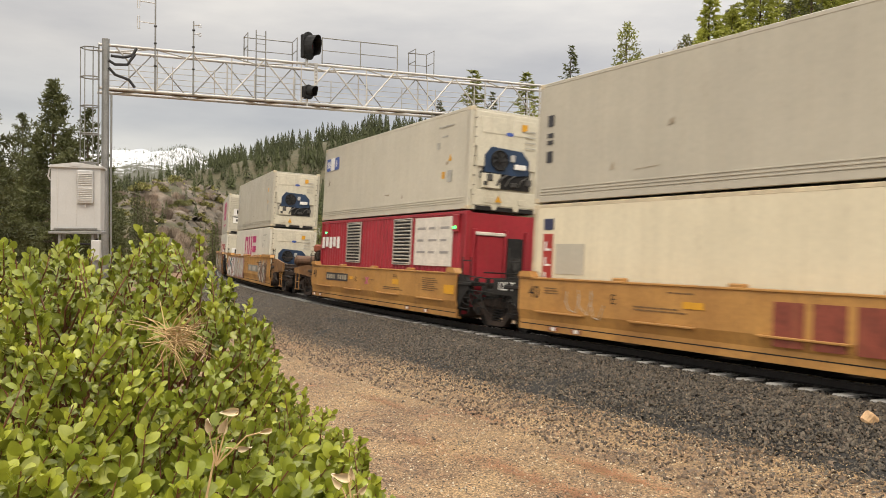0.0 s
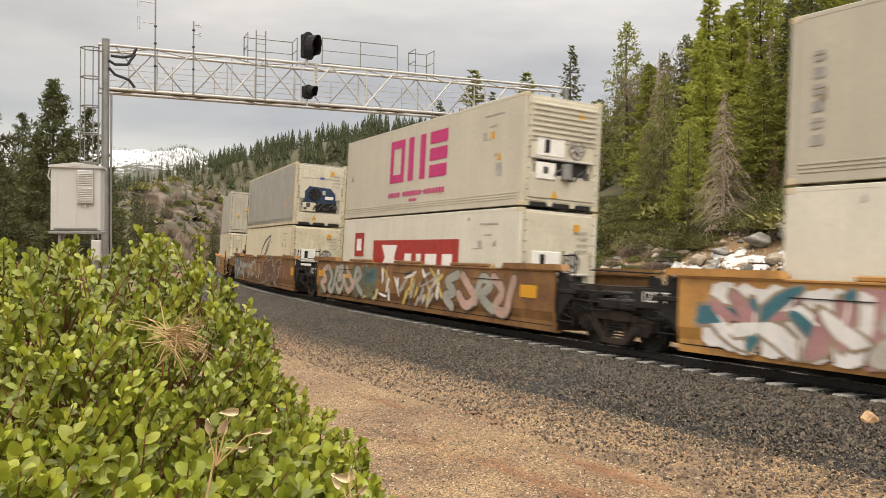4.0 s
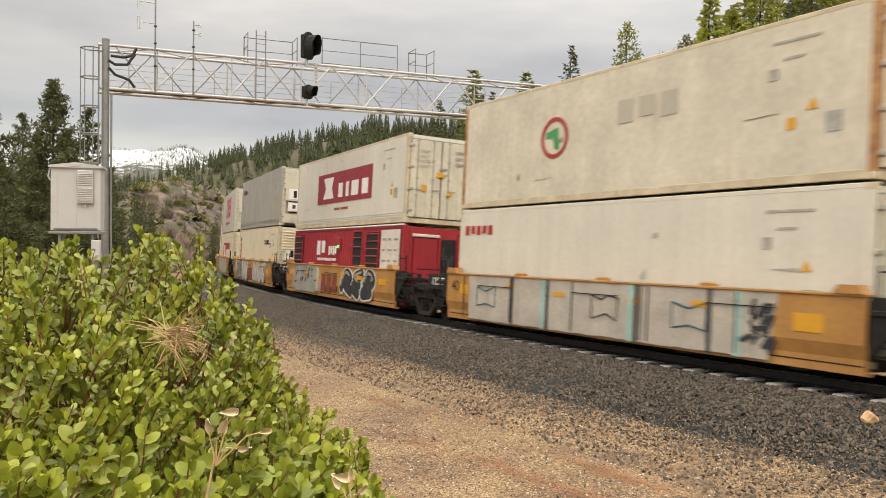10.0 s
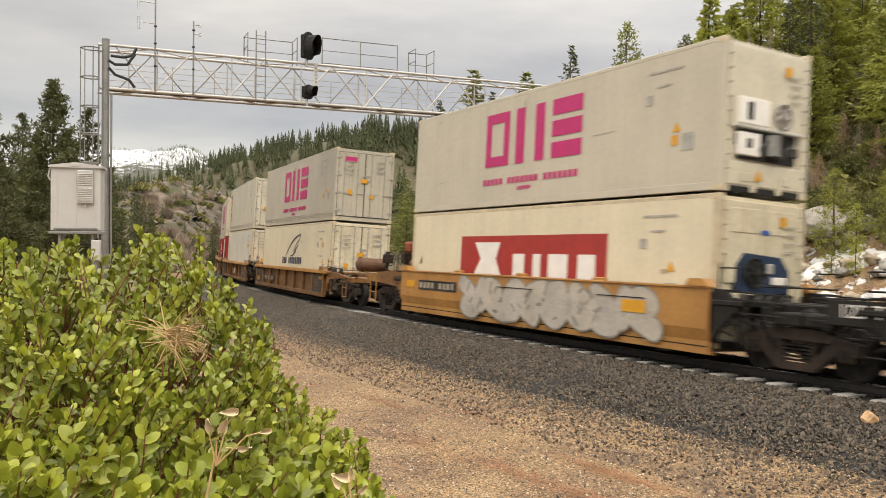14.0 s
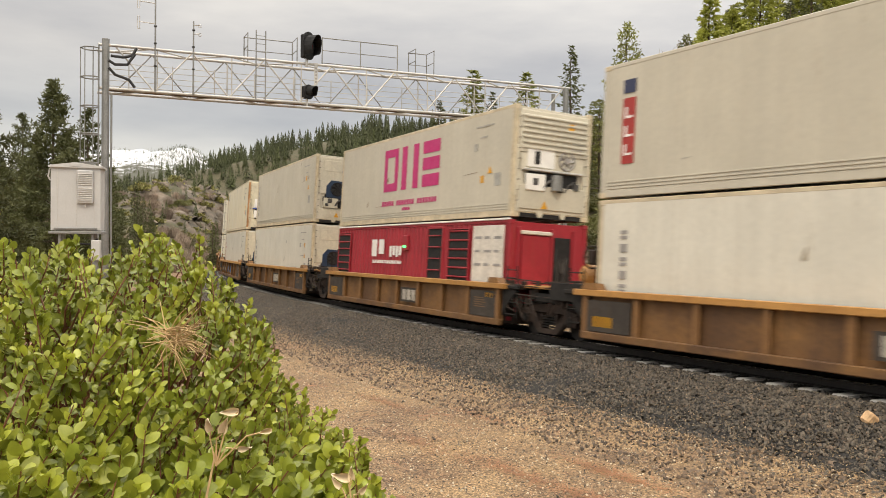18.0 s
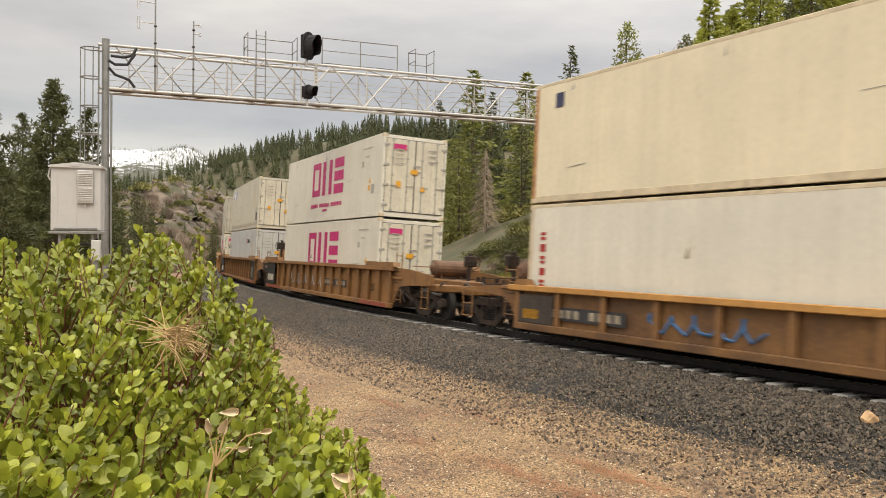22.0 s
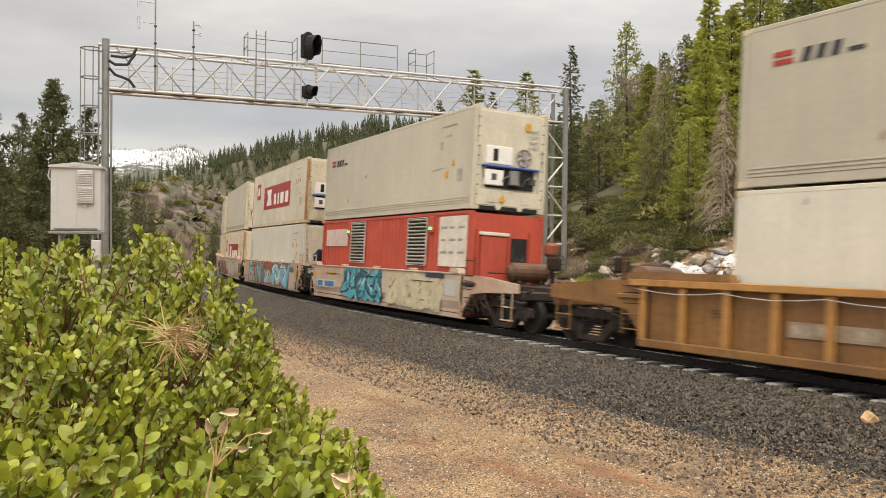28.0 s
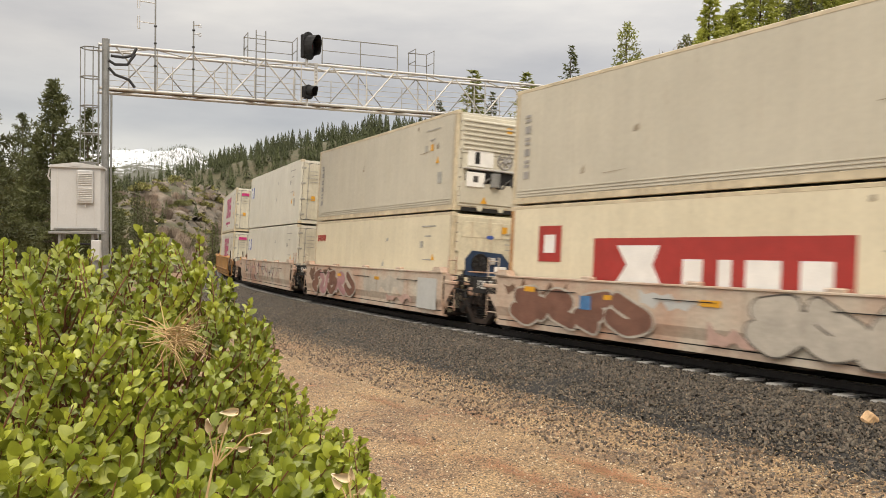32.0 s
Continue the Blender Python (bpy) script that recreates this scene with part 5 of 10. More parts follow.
def joint_gear(hw):
    """Rods, brackets and small boxes beside the shared bogie."""
    m, r = Mesh(), random.Random(17)
    for k in range(6):
        x = hw + r.uniform(0.15, 1.3)
        m.box((x, 1.12 + r.uniform(0, 0.2), r.uniform(0.75, 1.2)), (r.uniform(0.08, 0.28), 0.12, r.uniform(0.08, 0.26)), 0.015)
    for k in range(6):
        x = hw + 0.15 + 0.2 * k
        m.path([(x, 1.36, 0.95), (x + 0.1, 1.40, 0.70 + r.uniform(-0.1, 0.1)), (x + r.uniform(0.1, 0.3), 1.34, 0.50 + r.uniform(-0.1, 0.2))], 0.02, 5)
    for z in (0.98, 1.20, 1.34):
        m.tube((hw + 0.1, 1.40, z), (hw + 1.5, 1.36, z - 0.04), 0.016, n=5)
    return m


def brake_tank():
    m = Mesh()
    m.tube((0, -0.55, 0), (0, 0.55, 0), 0.26, n=16)
    for y in (-0.57, 0.57):
        m.tube((0, y * 0.96, 0), (0, y * 1.12, 0), 0.25, 0.12, n=16)
    for y in (-0.35, 0.35):
        m.box((0, y, -0.2), (0.34, 0.06, 0.2), 0.01)
    return m


def brake_stand():
    m = Mesh()
    m.box((0, 0, 0.5), (0.10, 0.10, 1.0), 0.01)
    m.box((0.08, 0, 0.72), (0.16, 0.42, 0.34), 0.03)
    for k in range(14):
        a, b = 2 * math.pi * k / 14, 2 * math.pi * (k + 1) / 14
        m.tube((0.22, 0.26 * math.cos(a), 0.72 + 0.26 * math.sin(a)), (0.22, 0.26 * math.cos(b), 0.72 + 0.26 * math.sin(b)), 0.018, n=5, caps=False)
    m.tube((0.2, 0, 0.46), (0.2, 0, 0.98), 0.012, n=5)
    m.tube((0.2, -0.26, 0.72), (0.2, 0.26, 0.72), 0.012, n=5)
    return m


def coupler():
    m = Mesh()
    m.box((0, 0, 0), (0.9, 0.22, 0.22), 0.03)
    m.box((0.5, 0.03, 0), (0.34, 0.36, 0.30), 0.08)
    m.box((0.62, -0.14, 0), (0.2, 0.14, 0.28), 0.05)
    return m


def bogie_frame():
    m = Mesh()
    for sy in (-1, 1):
        y0, y1 = sy * 0.94, sy * 1.10
        m.prism([(-1.18, 0.40), (-1.18, 0.60), (-0.85, 0.66), (-0.40, 0.78), (0.40, 0.78), (0.85, 0.66), (1.18, 0.60), (1.18, 0.40), (0.85, 0.44), (0.58, 0.58), (-0.58, 0.58), (-0.85, 0.44)], 1, y0, y1)
        m.prism([(-0.80, 0.46), (-0.60, 0.56), (-0.26, 0.20), (0.26, 0.20), (0.60, 0.56), (0.80, 0.46), (0.36, 0.08), (-0.36, 0.08)], 1, y0, y1)
        for x in (-0.30, 0.30):
            m.box((x, sy * 1.02, 0.40), (0.07, 0.12, 0.42), 0.01)
        for x in (-0.92, 0.92):
            m.box((x, sy * 1.02, 0.42), (0.30, 0.20, 0.26), 0.03)
    m.box((0, 0, 0.62), (0.36, 2.1, 0.24), 0.03)
    return m


def springs():
    m = Mesh()
    for sy in (-1, 1):
        for k in range(3):
            x = -0.17 + 0.17 * k
            for j in range(5):
                m.tube((x, sy * 1.03, 0.23 + j * 0.062), (x, sy * 1.03, 0.262 + j * 0.062), 0.072, n=10)
    return m


def wheelset():
    m = Mesh()
    for sy in (-1, 1):
        m.tube((0, sy * 0.685, 0), (0, sy * 0.715, 0), 0.455, 0.455, n=28)
        m.tube((0, sy * 0.715, 0), (0, sy * 0.825, 0), 0.425, 0.420, n=28)
        m.tube((0, sy * 0.825, 0), (0, sy * 0.86, 0), 0.12, n=14)
        for k in range(6):
            a = k * math.pi / 3
            m.tube((0.27 * math.cos(a), sy * 0.824, 0.27 * math.sin(a)), (0.27 * math.cos(a), sy * 0.832, 0.27 * math.sin(a)), 0.05, n=8)
        m.tube((0, sy * 1.12, 0), (0, sy * 1.15, 0), 0.10, n=12)
    m.tube((0, -1.12, 0), (0, 1.12, 0), 0.075, n=12)
    return m


WHEELS = []
CABLED = (-293.88,)
WORNWHITE = mat("worn_white_spray", (0.47, 0.42, 0.35), rough=0.7, vary=0.4, fine=15, bump=0.1)
WORNTEAL = mat("worn_teal_spray", (0.17, 0.19, 0.16), rough=0.7, vary=0.4, fine=15, bump=0.1)
SOFTRIM = mat("soft_brown_spray", (0.36, 0.27, 0.19), rough=0.7, vary=0.4, fine=15, bump=0.1)
SPRAYDARK = mat("worn_dark_spray", (0.10, 0.085, 0.07), rough=0.7, vary=0.4, fine=15, bump=0.1)
TANKBROWN = mat("rusty_tank_paint", (0.15, 0.075, 0.04), rough=0.7, vary=0.4, fine=15, bump=0.15, spots=0.5)


def bogie(root, x, s0):
    b = part("bogie", kept("bogie_frame", bogie_frame, BROWNSTEEL), BROWNSTEEL, root, "rust-brown cast bogie frame", at=(x, 0, 0))
    part("spring_nest", kept("springs", springs, DARKSTEEL), DARKSTEEL, b)["kind"] = "stuff"
    for dx in (-0.89, 0.89):
        w = part("wheelset", kept("wheelset", wheelset, DARKSTEEL), DARKSTEEL, b, "dark steel wheelset", at=(dx, 0, 0.42))
        WHEELS.append((w, dx, s0 + x))


def spray(root, x0, x1, z0, z1, cols, seed, y=-1.502, letters=6, style="fat"):
    """Spray paint on the sill: overlapping rounded strokes with a dark rim, no readable words."""
    r = random.Random(seed)
    back, rims, fills, hi = Mesh(), Mesh(), [Mesh() for _ in cols], Mesh()
    st = (x1 - x0) / letters
    h = z1 - z0

    def blob(m, cx, cz, w, hh, ang, yy, n=12, wob=0.18):
        ph = r.uniform(0, 6)
        pts = []
        for k in range(n):
            a = 2 * math.pi * k / n
            q = 1 + wob * math.sin(3 * a + ph)
            px, pz = w * math.copysign(abs(math.cos(a)) ** 0.7, math.cos(a)) * q, hh * math.copysign(abs(math.sin(a)) ** 0.7, math.sin(a)) * q
            pts.append((cx + px * math.cos(ang) - pz * math.sin(ang), max(z0 - 0.02, min(z1 + 0.0, cz + px * math.sin(ang) + pz * math.cos(ang)))))
        poly_plate(m, pts, yy, 0.0012)
    if style == "pale":
        cols = (WORNWHITE, WORNTEAL if seed % 2 else cols[0], WORNWHITE, cols[-1])
        fills = [Mesh() for _ in cols]
        for i in range(letters * 7):
            ang = r.choice((0.1, 1.5, 0.8, -0.7, 1.2)) + r.uniform(-0.3, 0.3)
            px, pz = x0 + r.uniform(0.02, 0.98) * (x1 - x0), z0 + h * r.uniform(0.15, 0.85)
            m = (rims if r.random() < 0.22 else fills[r.randrange(len(cols))])
            blob(m, px, pz, h * r.uniform(0.12, 0.34), h * r.uniform(0.02, 0.075), ang, y - 0.002 - 0.00025 * i)
        letters = 0
    for i in range(letters):
        cx, cz = x0 + (i + 0.5) * st, (z0 + z1) / 2
        blob(back, cx, cz, st * 0.62, h * 0.52, r.uniform(-0.2, 0.2), y - 0.001 - i * 0.00005)
        for k in range(3):
            ang = r.choice((0.1, 1.5, 0.8, -0.7, 1.45)) + r.uniform(-0.2, 0.2)
            px, pz = cx + r.uniform(-0.22, 0.22) * st, cz + r.uniform(-0.26, 0.26) * h
            w, hh = h * r.uniform(0.26, 0.42), h * r.uniform(0.09, 0.15)
            o = y - 0.003 - (i * 3 + k) * 0.0005
            sd = r.randrange(10 ** 6)
            keep = r.getstate()
            r.seed(sd)
            blob(rims, px, pz, w * 1.16, hh * 1.42, ang, o)
            r.seed(sd)
            blob(fills[(i + k) % len(cols)], px, pz, w, hh, ang, o - 0.0015)
            r.setstate(keep)
            if k == 0:
                blob(hi, px + 0.02, pz + hh * 0.3, w * 0.5, hh * 0.16, ang, o - 0.003)
    if back.v:
        part("spray_paint_field", back, cols[0], root)["kind"] = "stuff"
    if rims.v:
        part("spray_paint_outline", rims, SIGNBLACK if style == "fat" else SPRAYDARK if style == "pale" else SOFTRIM, root)["kind"] = "stuff"
    for m, c in zip(fills, cols):
        if m.v:
            part("spray_paint_fill", m, c, root)["kind"] = "stuff"
    if hi.v:
        part("spray_paint_highlight", hi, SIGNWHITE, root)["kind"] = "stuff"


def scribble(root, x0, x1, z0, z1, material, seed, y=-1.425, loops=9, r=0.016):
    """A thin looping spray line, no readable words."""
    rs = random.Random(seed)
    pts = []
    n = loops * 6
    for k in range(n + 1):
        t = k / n
        a = t * loops * 2 * math.pi
        pts.append((x0 + (x1 - x0) * t + 0.10 * math.cos(a) + rs.uniform(-0.03, 0.03), y, (z0 + z1) / 2 + (z1 - z0) * 0.5 * math.sin(a) * rs.uniform(0.35, 1.0)))
    part("spray_line", Mesh().path(pts, r, 4), material, root)


def flat_text(root, s, x, z, size, material, y=-1.505):
    """Readable numbers on the sill, as mesh."""
    key = ("txt", s, size)
    if (key, material.name) not in CACHE:
        cu = bpy.data.curves.new("lettering", "FONT")
        cu.body, cu.size, cu.extrude = s, size, 0.002
        cu.align_x = "CENTER"
        ob = bpy.data.objects.new("lettering", cu)
        me = bpy.data.meshes.new_from_object(ob)
        bpy.data.objects.remove(ob)
        me.materials.append(material)
        CACHE[(key, material.name)] = me
    part("stencilled_number", CACHE[(key, material.name)], material, root, at=Matrix.Translation((x, y, z)) @ Matrix.Rotation(radians(90), 4, "X"))


PALEBAR = mat("worn_pale_number_paint", (0.40, 0.34, 0.25), rough=0.7, vary=0.35, fine=15, bump=0.08)


def number_bars(root, x0, x1, z0, z1, y=-1.505, plate_mat=None):
    """A dark plate with pale bars: the car's number, unreadable."""
    p = part("number_plate", plate(Mesh(), x0, x1, z0, z1, y), plate_mat or SIGNBLACK, root)
    m = Mesh()
    n = 9
    w = (x1 - x0) * 0.94 / n
    for k in range(n):
        if k != 4:
            plate(m, x0 + (x1 - x0) * 0.03 + k * w, x0 + (x1 - x0) * 0.03 + k * w + w * 0.62, z0 + (z1 - z0) * 0.2, z1 - (z1 - z0) * 0.2, y - 0.006)
    part("pale_strip", m, PALEBAR, p)["kind"] = "stuff"


def stamp(root, x0, x1, z0, z1, material, y=-1.505):
    part("stencil_patch", plate(Mesh(), x0, x1, z0, z1, y), material, root)


OWNRED = mat("faded_brick_red_paint", (0.27, 0.06, 0.035), rough=0.55, vary=0.3, fine=12, bump=0.06, streak=0.4, streak_col=(0.40, 0.20, 0.08))


def owner_blocks(root, x0, z0, h, material, y=-1.505):
    """Three plain blocks: the owner's mark."""
    material = OWNRED if material is SIGNRED else material
    for k in range(3):
        x = x0 + k * h * 1.0
        part("owner_block", plate(Mesh(), x, x + h * 0.78, z0, z0 + h, y), material, root)


BRAKERED = mat("faded_orange_red_paint", (0.30, 0.07, 0.03), rough=0.6, vary=0.4, dark=(0.20, 0.05, 0.025), scale=4, fine=14, bump=0.12, spots=0.5)
GREYBROWN = mat("sooty_grey_brown_paint", (0.060, 0.047, 0.037), rough=0.75, vary=0.45, scale=1.5, fine=14, bump=0.12, streak=0.5, streak_col=(0.14, 0.09, 0.05), spots=0.4)


def well_unit(label, paint, s0, half, style, hw, top, front_end, rear_end, extras=(), chord=None):
    """One unit of a well car. front_end, rear_end: 'joint' (shares a bogie) or 'coupler'."""
    root = thing("well_car_unit", label, "railway car", "units of the well cars")
    if style == "smooth":
        part("side_sill", kept(("smooth", hw, top), lambda: side_smooth(hw, top), paint), paint, root)
        n = int(hw * 2 / 3.1) if label == YL else 0
        part("lower_seam", kept(("lower_seam", hw), lambda: Mesh().box((0, -1.4415, 0.30), (2 * hw - 0.1, 0.006, 0.022)), DARKSTEEL), DARKSTEEL, root, "dark welded seam")
        for k in range(0 if n else 3):
            part("upper_seam", kept("upper_seam", lambda: Mesh().box((0, 0, 0), (1.5, 0.012, 0.018)), DARKSTEEL), DARKSTEEL, root, at=(-hw * 0.62 + k * hw * 0.62, -1.519, top - 0.30))
        for k in range(n):
            part("ledge", kept("ledge", ledge, paint), paint, root, at=(-hw + (k + 0.5) * 2 * hw / n, -1.525, 0.60))
    else:
        # short units take the paint with the recess shade in its colour
        part("side_panel", kept(("ribbed", hw, top), lambda: side_ribbed(hw, top), WELL_RECESS if hw < 7 else paint), WELL_RECESS, root, "recessed side panel with dirt streaks")
        cm = chord or paint
        part("top_chord", kept(("chord", hw, top), lambda: top_chord(hw, top), cm), cm, root)
        n = 17 if hw > 7 else 9
        pm = paint if hw < 7 else cm
        me = kept(("post", top), lambda: side_post(top), pm)
        for k in range(n):
            x = -hw + 0.1 + k * (2 * hw - 0.2) / (n - 1)
            part("side_post", me, pm, root, at=(x, -1.46, 0))
            part("side_post", me, pm, root, at=Matrix.Translation((x, 1.46, 0)) @ Matrix.Rotation(math.pi, 4, "Z"))
    long = 2.6 if hw > 7 else 0.55
    for sx in (-1, 1):
        for sy in (-1, 1):
            part("guide_cap", kept(("guide_cap", long), lambda: guide_cap(long), paint), paint, root, at=(sx * (hw - long / 2 + 0.35 * (hw > 7)), sy * 1.44, top))
    if style == "ribbed" and s0 in CABLED:
        part("hung_cable", kept(("wire", hw, top), lambda: wire(hw, top), GALV), GALV, root, "pale loosely hung cable")
    elif style == "smooth":
        for x in (-hw * 0.45, 0.2, hw * 0.5):
            if hw > 7:
                part("long_guide", kept("long_guide", lambda: Mesh().box((0, 0, 0.05), (2.0, 0.15, 0.10), 0.03), paint), paint, root, at=(x, -1.44, top))
            else:
                part("small_guide", kept("small_guide", small_guide, paint), paint, root, at=(x, -1.44, top))
    for k in range(5):
        part("floor_beam", kept("floor_beam", floor_beam, BROWNSTEEL), BROWNSTEEL, root, at=(-hw + (k + 0.5) * 2 * hw / 5, 0, 0))
    for sx in (-1, 1):
        part("bulkhead", kept("bulkhead", bulkhead, BROWNSTEEL), BROWNSTEEL, root, at=(sx * (hw - 0.15), 0, 0))
    for sx, kind in ((1, front_end), (-1, rear_end)):
        turn = Matrix.Rotation(0 if sx > 0 else math.pi, 4, "Z")
        reach = half if kind == "joint" else half + 1.1
        dm = paint if kind == "coupler" or paint is WELL_P or (style == "ribbed" and hw > 7) else DARKSTEEL
        km = BROWNSTEEL if style == "smooth" and kind == "coupler" else dm
        part("end_platform", kept(("deck", hw, reach, top), lambda: end_deck(hw, reach, top), km), km, root, at=turn)
        bracket_paint = WELL_R if km is BROWNSTEEL and paint is not WELL_P else dm
        for sy in (-1, 1):
            part("side_bracket", kept(("bracket", hw, reach, top, sy), lambda: side_bracket(hw, reach, top, sy), bracket_paint), bracket_paint, root, at=turn)
        part("end_ladder", kept(("endrail", hw, top), lambda: end_rail(hw, top), km), km, root, at=turn)
        if style == "ribbed" and kind == "joint":
            part("deck_plate", kept(("deck_plate", hw, reach, top), lambda: Mesh().box(((hw + reach) / 2 + 0.05, 0, top - 0.04), (reach - hw + 0.25, 2.6, 0.07), 0.012), WELL_Y), WELL_Y, root, "yellow deck plate over the shared bogie", at=turn)
            if sx < 0:
                part("air_tank", kept("brake_tank_y", brake_tank, WELL_Y), WELL_Y, root, "yellow air reservoir", at=turn @ Matrix.Translation((hw + 0.85, 0.1, top + 0.30)))
                part("brake_stand", kept("brake_stand", brake_stand, BROWNSTEEL), BROWNSTEEL, root, "hand brake wheel on a stand", at=turn @ Matrix.Translation((hw + 0.35, 0.75, top)))
        if kind:
            gm = DARKSTEEL if kind == "joint" and style == "smooth" else BROWNSTEEL
            for sy in (-1, 1):
                g = part("joint_gear", kept(("joint_gear", hw), lambda: joint_gear(hw), gm), gm, root, "dark brake rigging", at=turn @ Matrix.Diagonal((1, sy, 1, 1)))
                g["kind"] = "stuff"
        for k in range(4):
            part("brake_hose", kept(("hose", hw, reach, k), lambda: hose(hw, reach, k), RUBBER), RUBBER, root, "sagging black brake hose", at=turn)
        if kind == "coupler":
            for sy in (-1, 1):
                st = part("corner_step", kept("stirrup", stirrup, dm), dm, root, at=turn @ Matrix.Translation((reach - 0.35, sy * 1.38, 0)))
                part("step_bar", kept("step_bar", step_bar, dm), dm, st)
            part("coupler", kept("coupler", coupler, BROWNSTEEL), BROWNSTEEL, root, "rusty knuckle coupler", at=turn @ Matrix.Translation((reach + 0.25, 0, 0.88)))
            part("air_tank", kept("brake_tank", brake_tank, TANKBROWN), TANKBROWN, root, "rusty air reservoir", at=turn @ Matrix.Translation((hw + 0.75, 0.2, 1.50)))
            part("brake_stand", kept("brake_stand", brake_stand, BROWNSTEEL), BROWNSTEEL, root, "hand brake wheel on a stand", at=turn @ Matrix.Translation((hw + 1.35, 0.6, 1.05)))
            if style == "smooth":
                part("brake_housing", kept("brake_housing", lambda: Mesh().box((0, 0, 0), (0.30, 0.36, 0.38), 0.08), BRAKERED), BRAKERED, root, "faded orange-red brake housing", at=turn @ Matrix.Translation((hw + 1.30, 0.55, 2.15)))
            bogie(root, sx * (half + 0.15), s0)
        elif sx > 0:
            bogie(root, half, s0)
        else:
            p = part("load_plate", kept(("load_plate", hw), lambda: Mesh().box((-(hw + 0.66), -1.40, 1.10), (1.15, 0.04, 0.40), 0.01), DARKSTEEL), DARKSTEEL, root)
            if style == "smooth":
                flat_text(p, "125-T", -(hw + 0.66), 1.03, 0.30, SIGNWHITE, y=-1.424)
    for fn in extras:
        fn(root)
    TRAIN.append((root, s0, half, 0.0))
    return root


YL = "yellow-painted smooth-sided well car unit, dusty"


# ---- the consist, from the head of the clip to its end ----
Z1 = 0.254
Z2 = Z1 + HC
ZG = Z1 + 2.591
GR = "refrigerated container"


def stack(s0, half, upper, lower, short=False):
    """upper, lower: (label, paint, end, marks, options)."""
    lab, paint, end, marks, opt = lower
    container(lab, paint, end, marks, s0, half, Z1, **opt)
    lab, paint, end, marks, opt = upper
    container(lab, paint, end, marks, s0, half, (ZG + 0.075 if short else Z2 + 0.045), **opt)


def up(x=-5.55, m=SIGNGREY, n=6, z0=0.6, z1=2.3):
    return lambda r: mark_upright(r, x, z0, z1, n, m)


D40, D53 = 7.75, 9.75
TAG = (mat("spray_white", (0.72, 0.70, 0.68), vary=0.2), mat("spray_silver", (0.36, 0.37, 0.38), vary=0.25), mat("spray_cyan", (0.08, 0.42, 0.52), vary=0.25), mat("spray_teal", (0.04, 0.16, 0.20), vary=0.3), mat("spray_brown", (0.20, 0.09, 0.06), vary=0.3), mat("spray_blue", (0.05, 0.16, 0.42), vary=0.25), mat("spray_green", (0.14, 0.36, 0.10), vary=0.25), mat("spray_rose", (0.42, 0.22, 0.22), vary=0.25), mat("spray_yellow", (0.62, 0.46, 0.12), vary=0.25), mat("spray_black", (0.03, 0.03, 0.035), vary=0.3))
WHT, SIL, CYA, TEA, BRN, BLU, GRN, ROS, YEL, BLK = TAG
S = [9.26, -6.1, -27.9, -47.75, -67.31, -89.04, -104.65, -120.47, -135.94, -151.78, -171.43, -187.08, -202.61, -218.24, -233.77, -255.14, -274.62, -293.88, -315.02, -329.96, -345.01, -360.17, -375.19, -394.6, -410.1]
plain = {}
ribbed = dict(ribs=80, seams=True)
seam = dict(seams=True)
seam_r = dict(seams=True, ribs=80)
DRY40 = dict(ribs=44, kind_name="generator_container")
DRY40S = dict(ribs=44, kind_name="generator_container", H=2.591)

stack(S[0], D40, ("light grey refrigerated container with dented sides", C_GREY, "door", [lambda r: mark_upright(r, -5.6, 0.9, 2.2, 3, SIGNBLACK, 0.22)], ribbed),
      ("cream refrigerated container with a blue and red flag column", C_CREAM, "door", [lambda r: mark_flag_column(r, -5.5, 0.9, 2.55), lambda r: part("pale_patch", plate(Mesh(), -5.2, -4.2, 1.25, 1.95, YW), C_GREY, r), lambda r: mark_flagbars(r, 3.2, 2.0, 0.85)], seam))
stack(S[1], D40, ("light grey refrigerated container with a small blue label", C_WARM, "blue", [lambda r: mark_blue_label(r, -5.85, -4.45, 1.98, 2.47)], ribbed),
      ("red generator container with white louvres and data panel", C_RED, "", [lambda r: genset(r, C_RED, HC, True, False)], DRY40))
stack(S[2], D53, ("warm grey refrigerated container with upright grey lettering", C_GREY, "blue", [up()], ribbed),
      ("white refrigerated container with large magenta blocks", C_WHITE, "blue", [lambda r: mark_big(r, True, MAGENTA)], plain))
stack(S[3], D53, ("cream-grey refrigerated container with magenta blocks", C_WARM, "louvre", [lambda r: mark_big(r, False, MAGENTA)], seam),
      ("white refrigerated container with a red panel", C_WHITE, "open", [lambda r: mark_panel(r, -3.15, 3.0, 0.95, 2.1, SIGNRED)], plain))
stack(S[4], D53, ("grey refrigerated container with upright lettering and blue unit", C_DARKG, "blue", [up(-5.4)], ribbed),
      ("cream refrigerated container with a blue wing mark", C_CREAM, "open", [lambda r: mark_wing(r, -1.2, 1.25)], plain))
stack(S[5], D40, ("grey refrigerated container with a navy emblem", C_GREY, "door", [lambda r: mark_swirl(r, -5.25, 2.35)], plain),
      ("cream refrigerated container with an upright blue column", C_CREAM, "door", [lambda r: part("pale_column", plate(Mesh(), -5.28, -4.96, 0.9, 2.6, YW + 0.004), SIGNWHITE, r), lambda r: mark_upright(r, -5.12, 1.0, 2.55, 7, SIGNBLUE, 0.16)], seam))
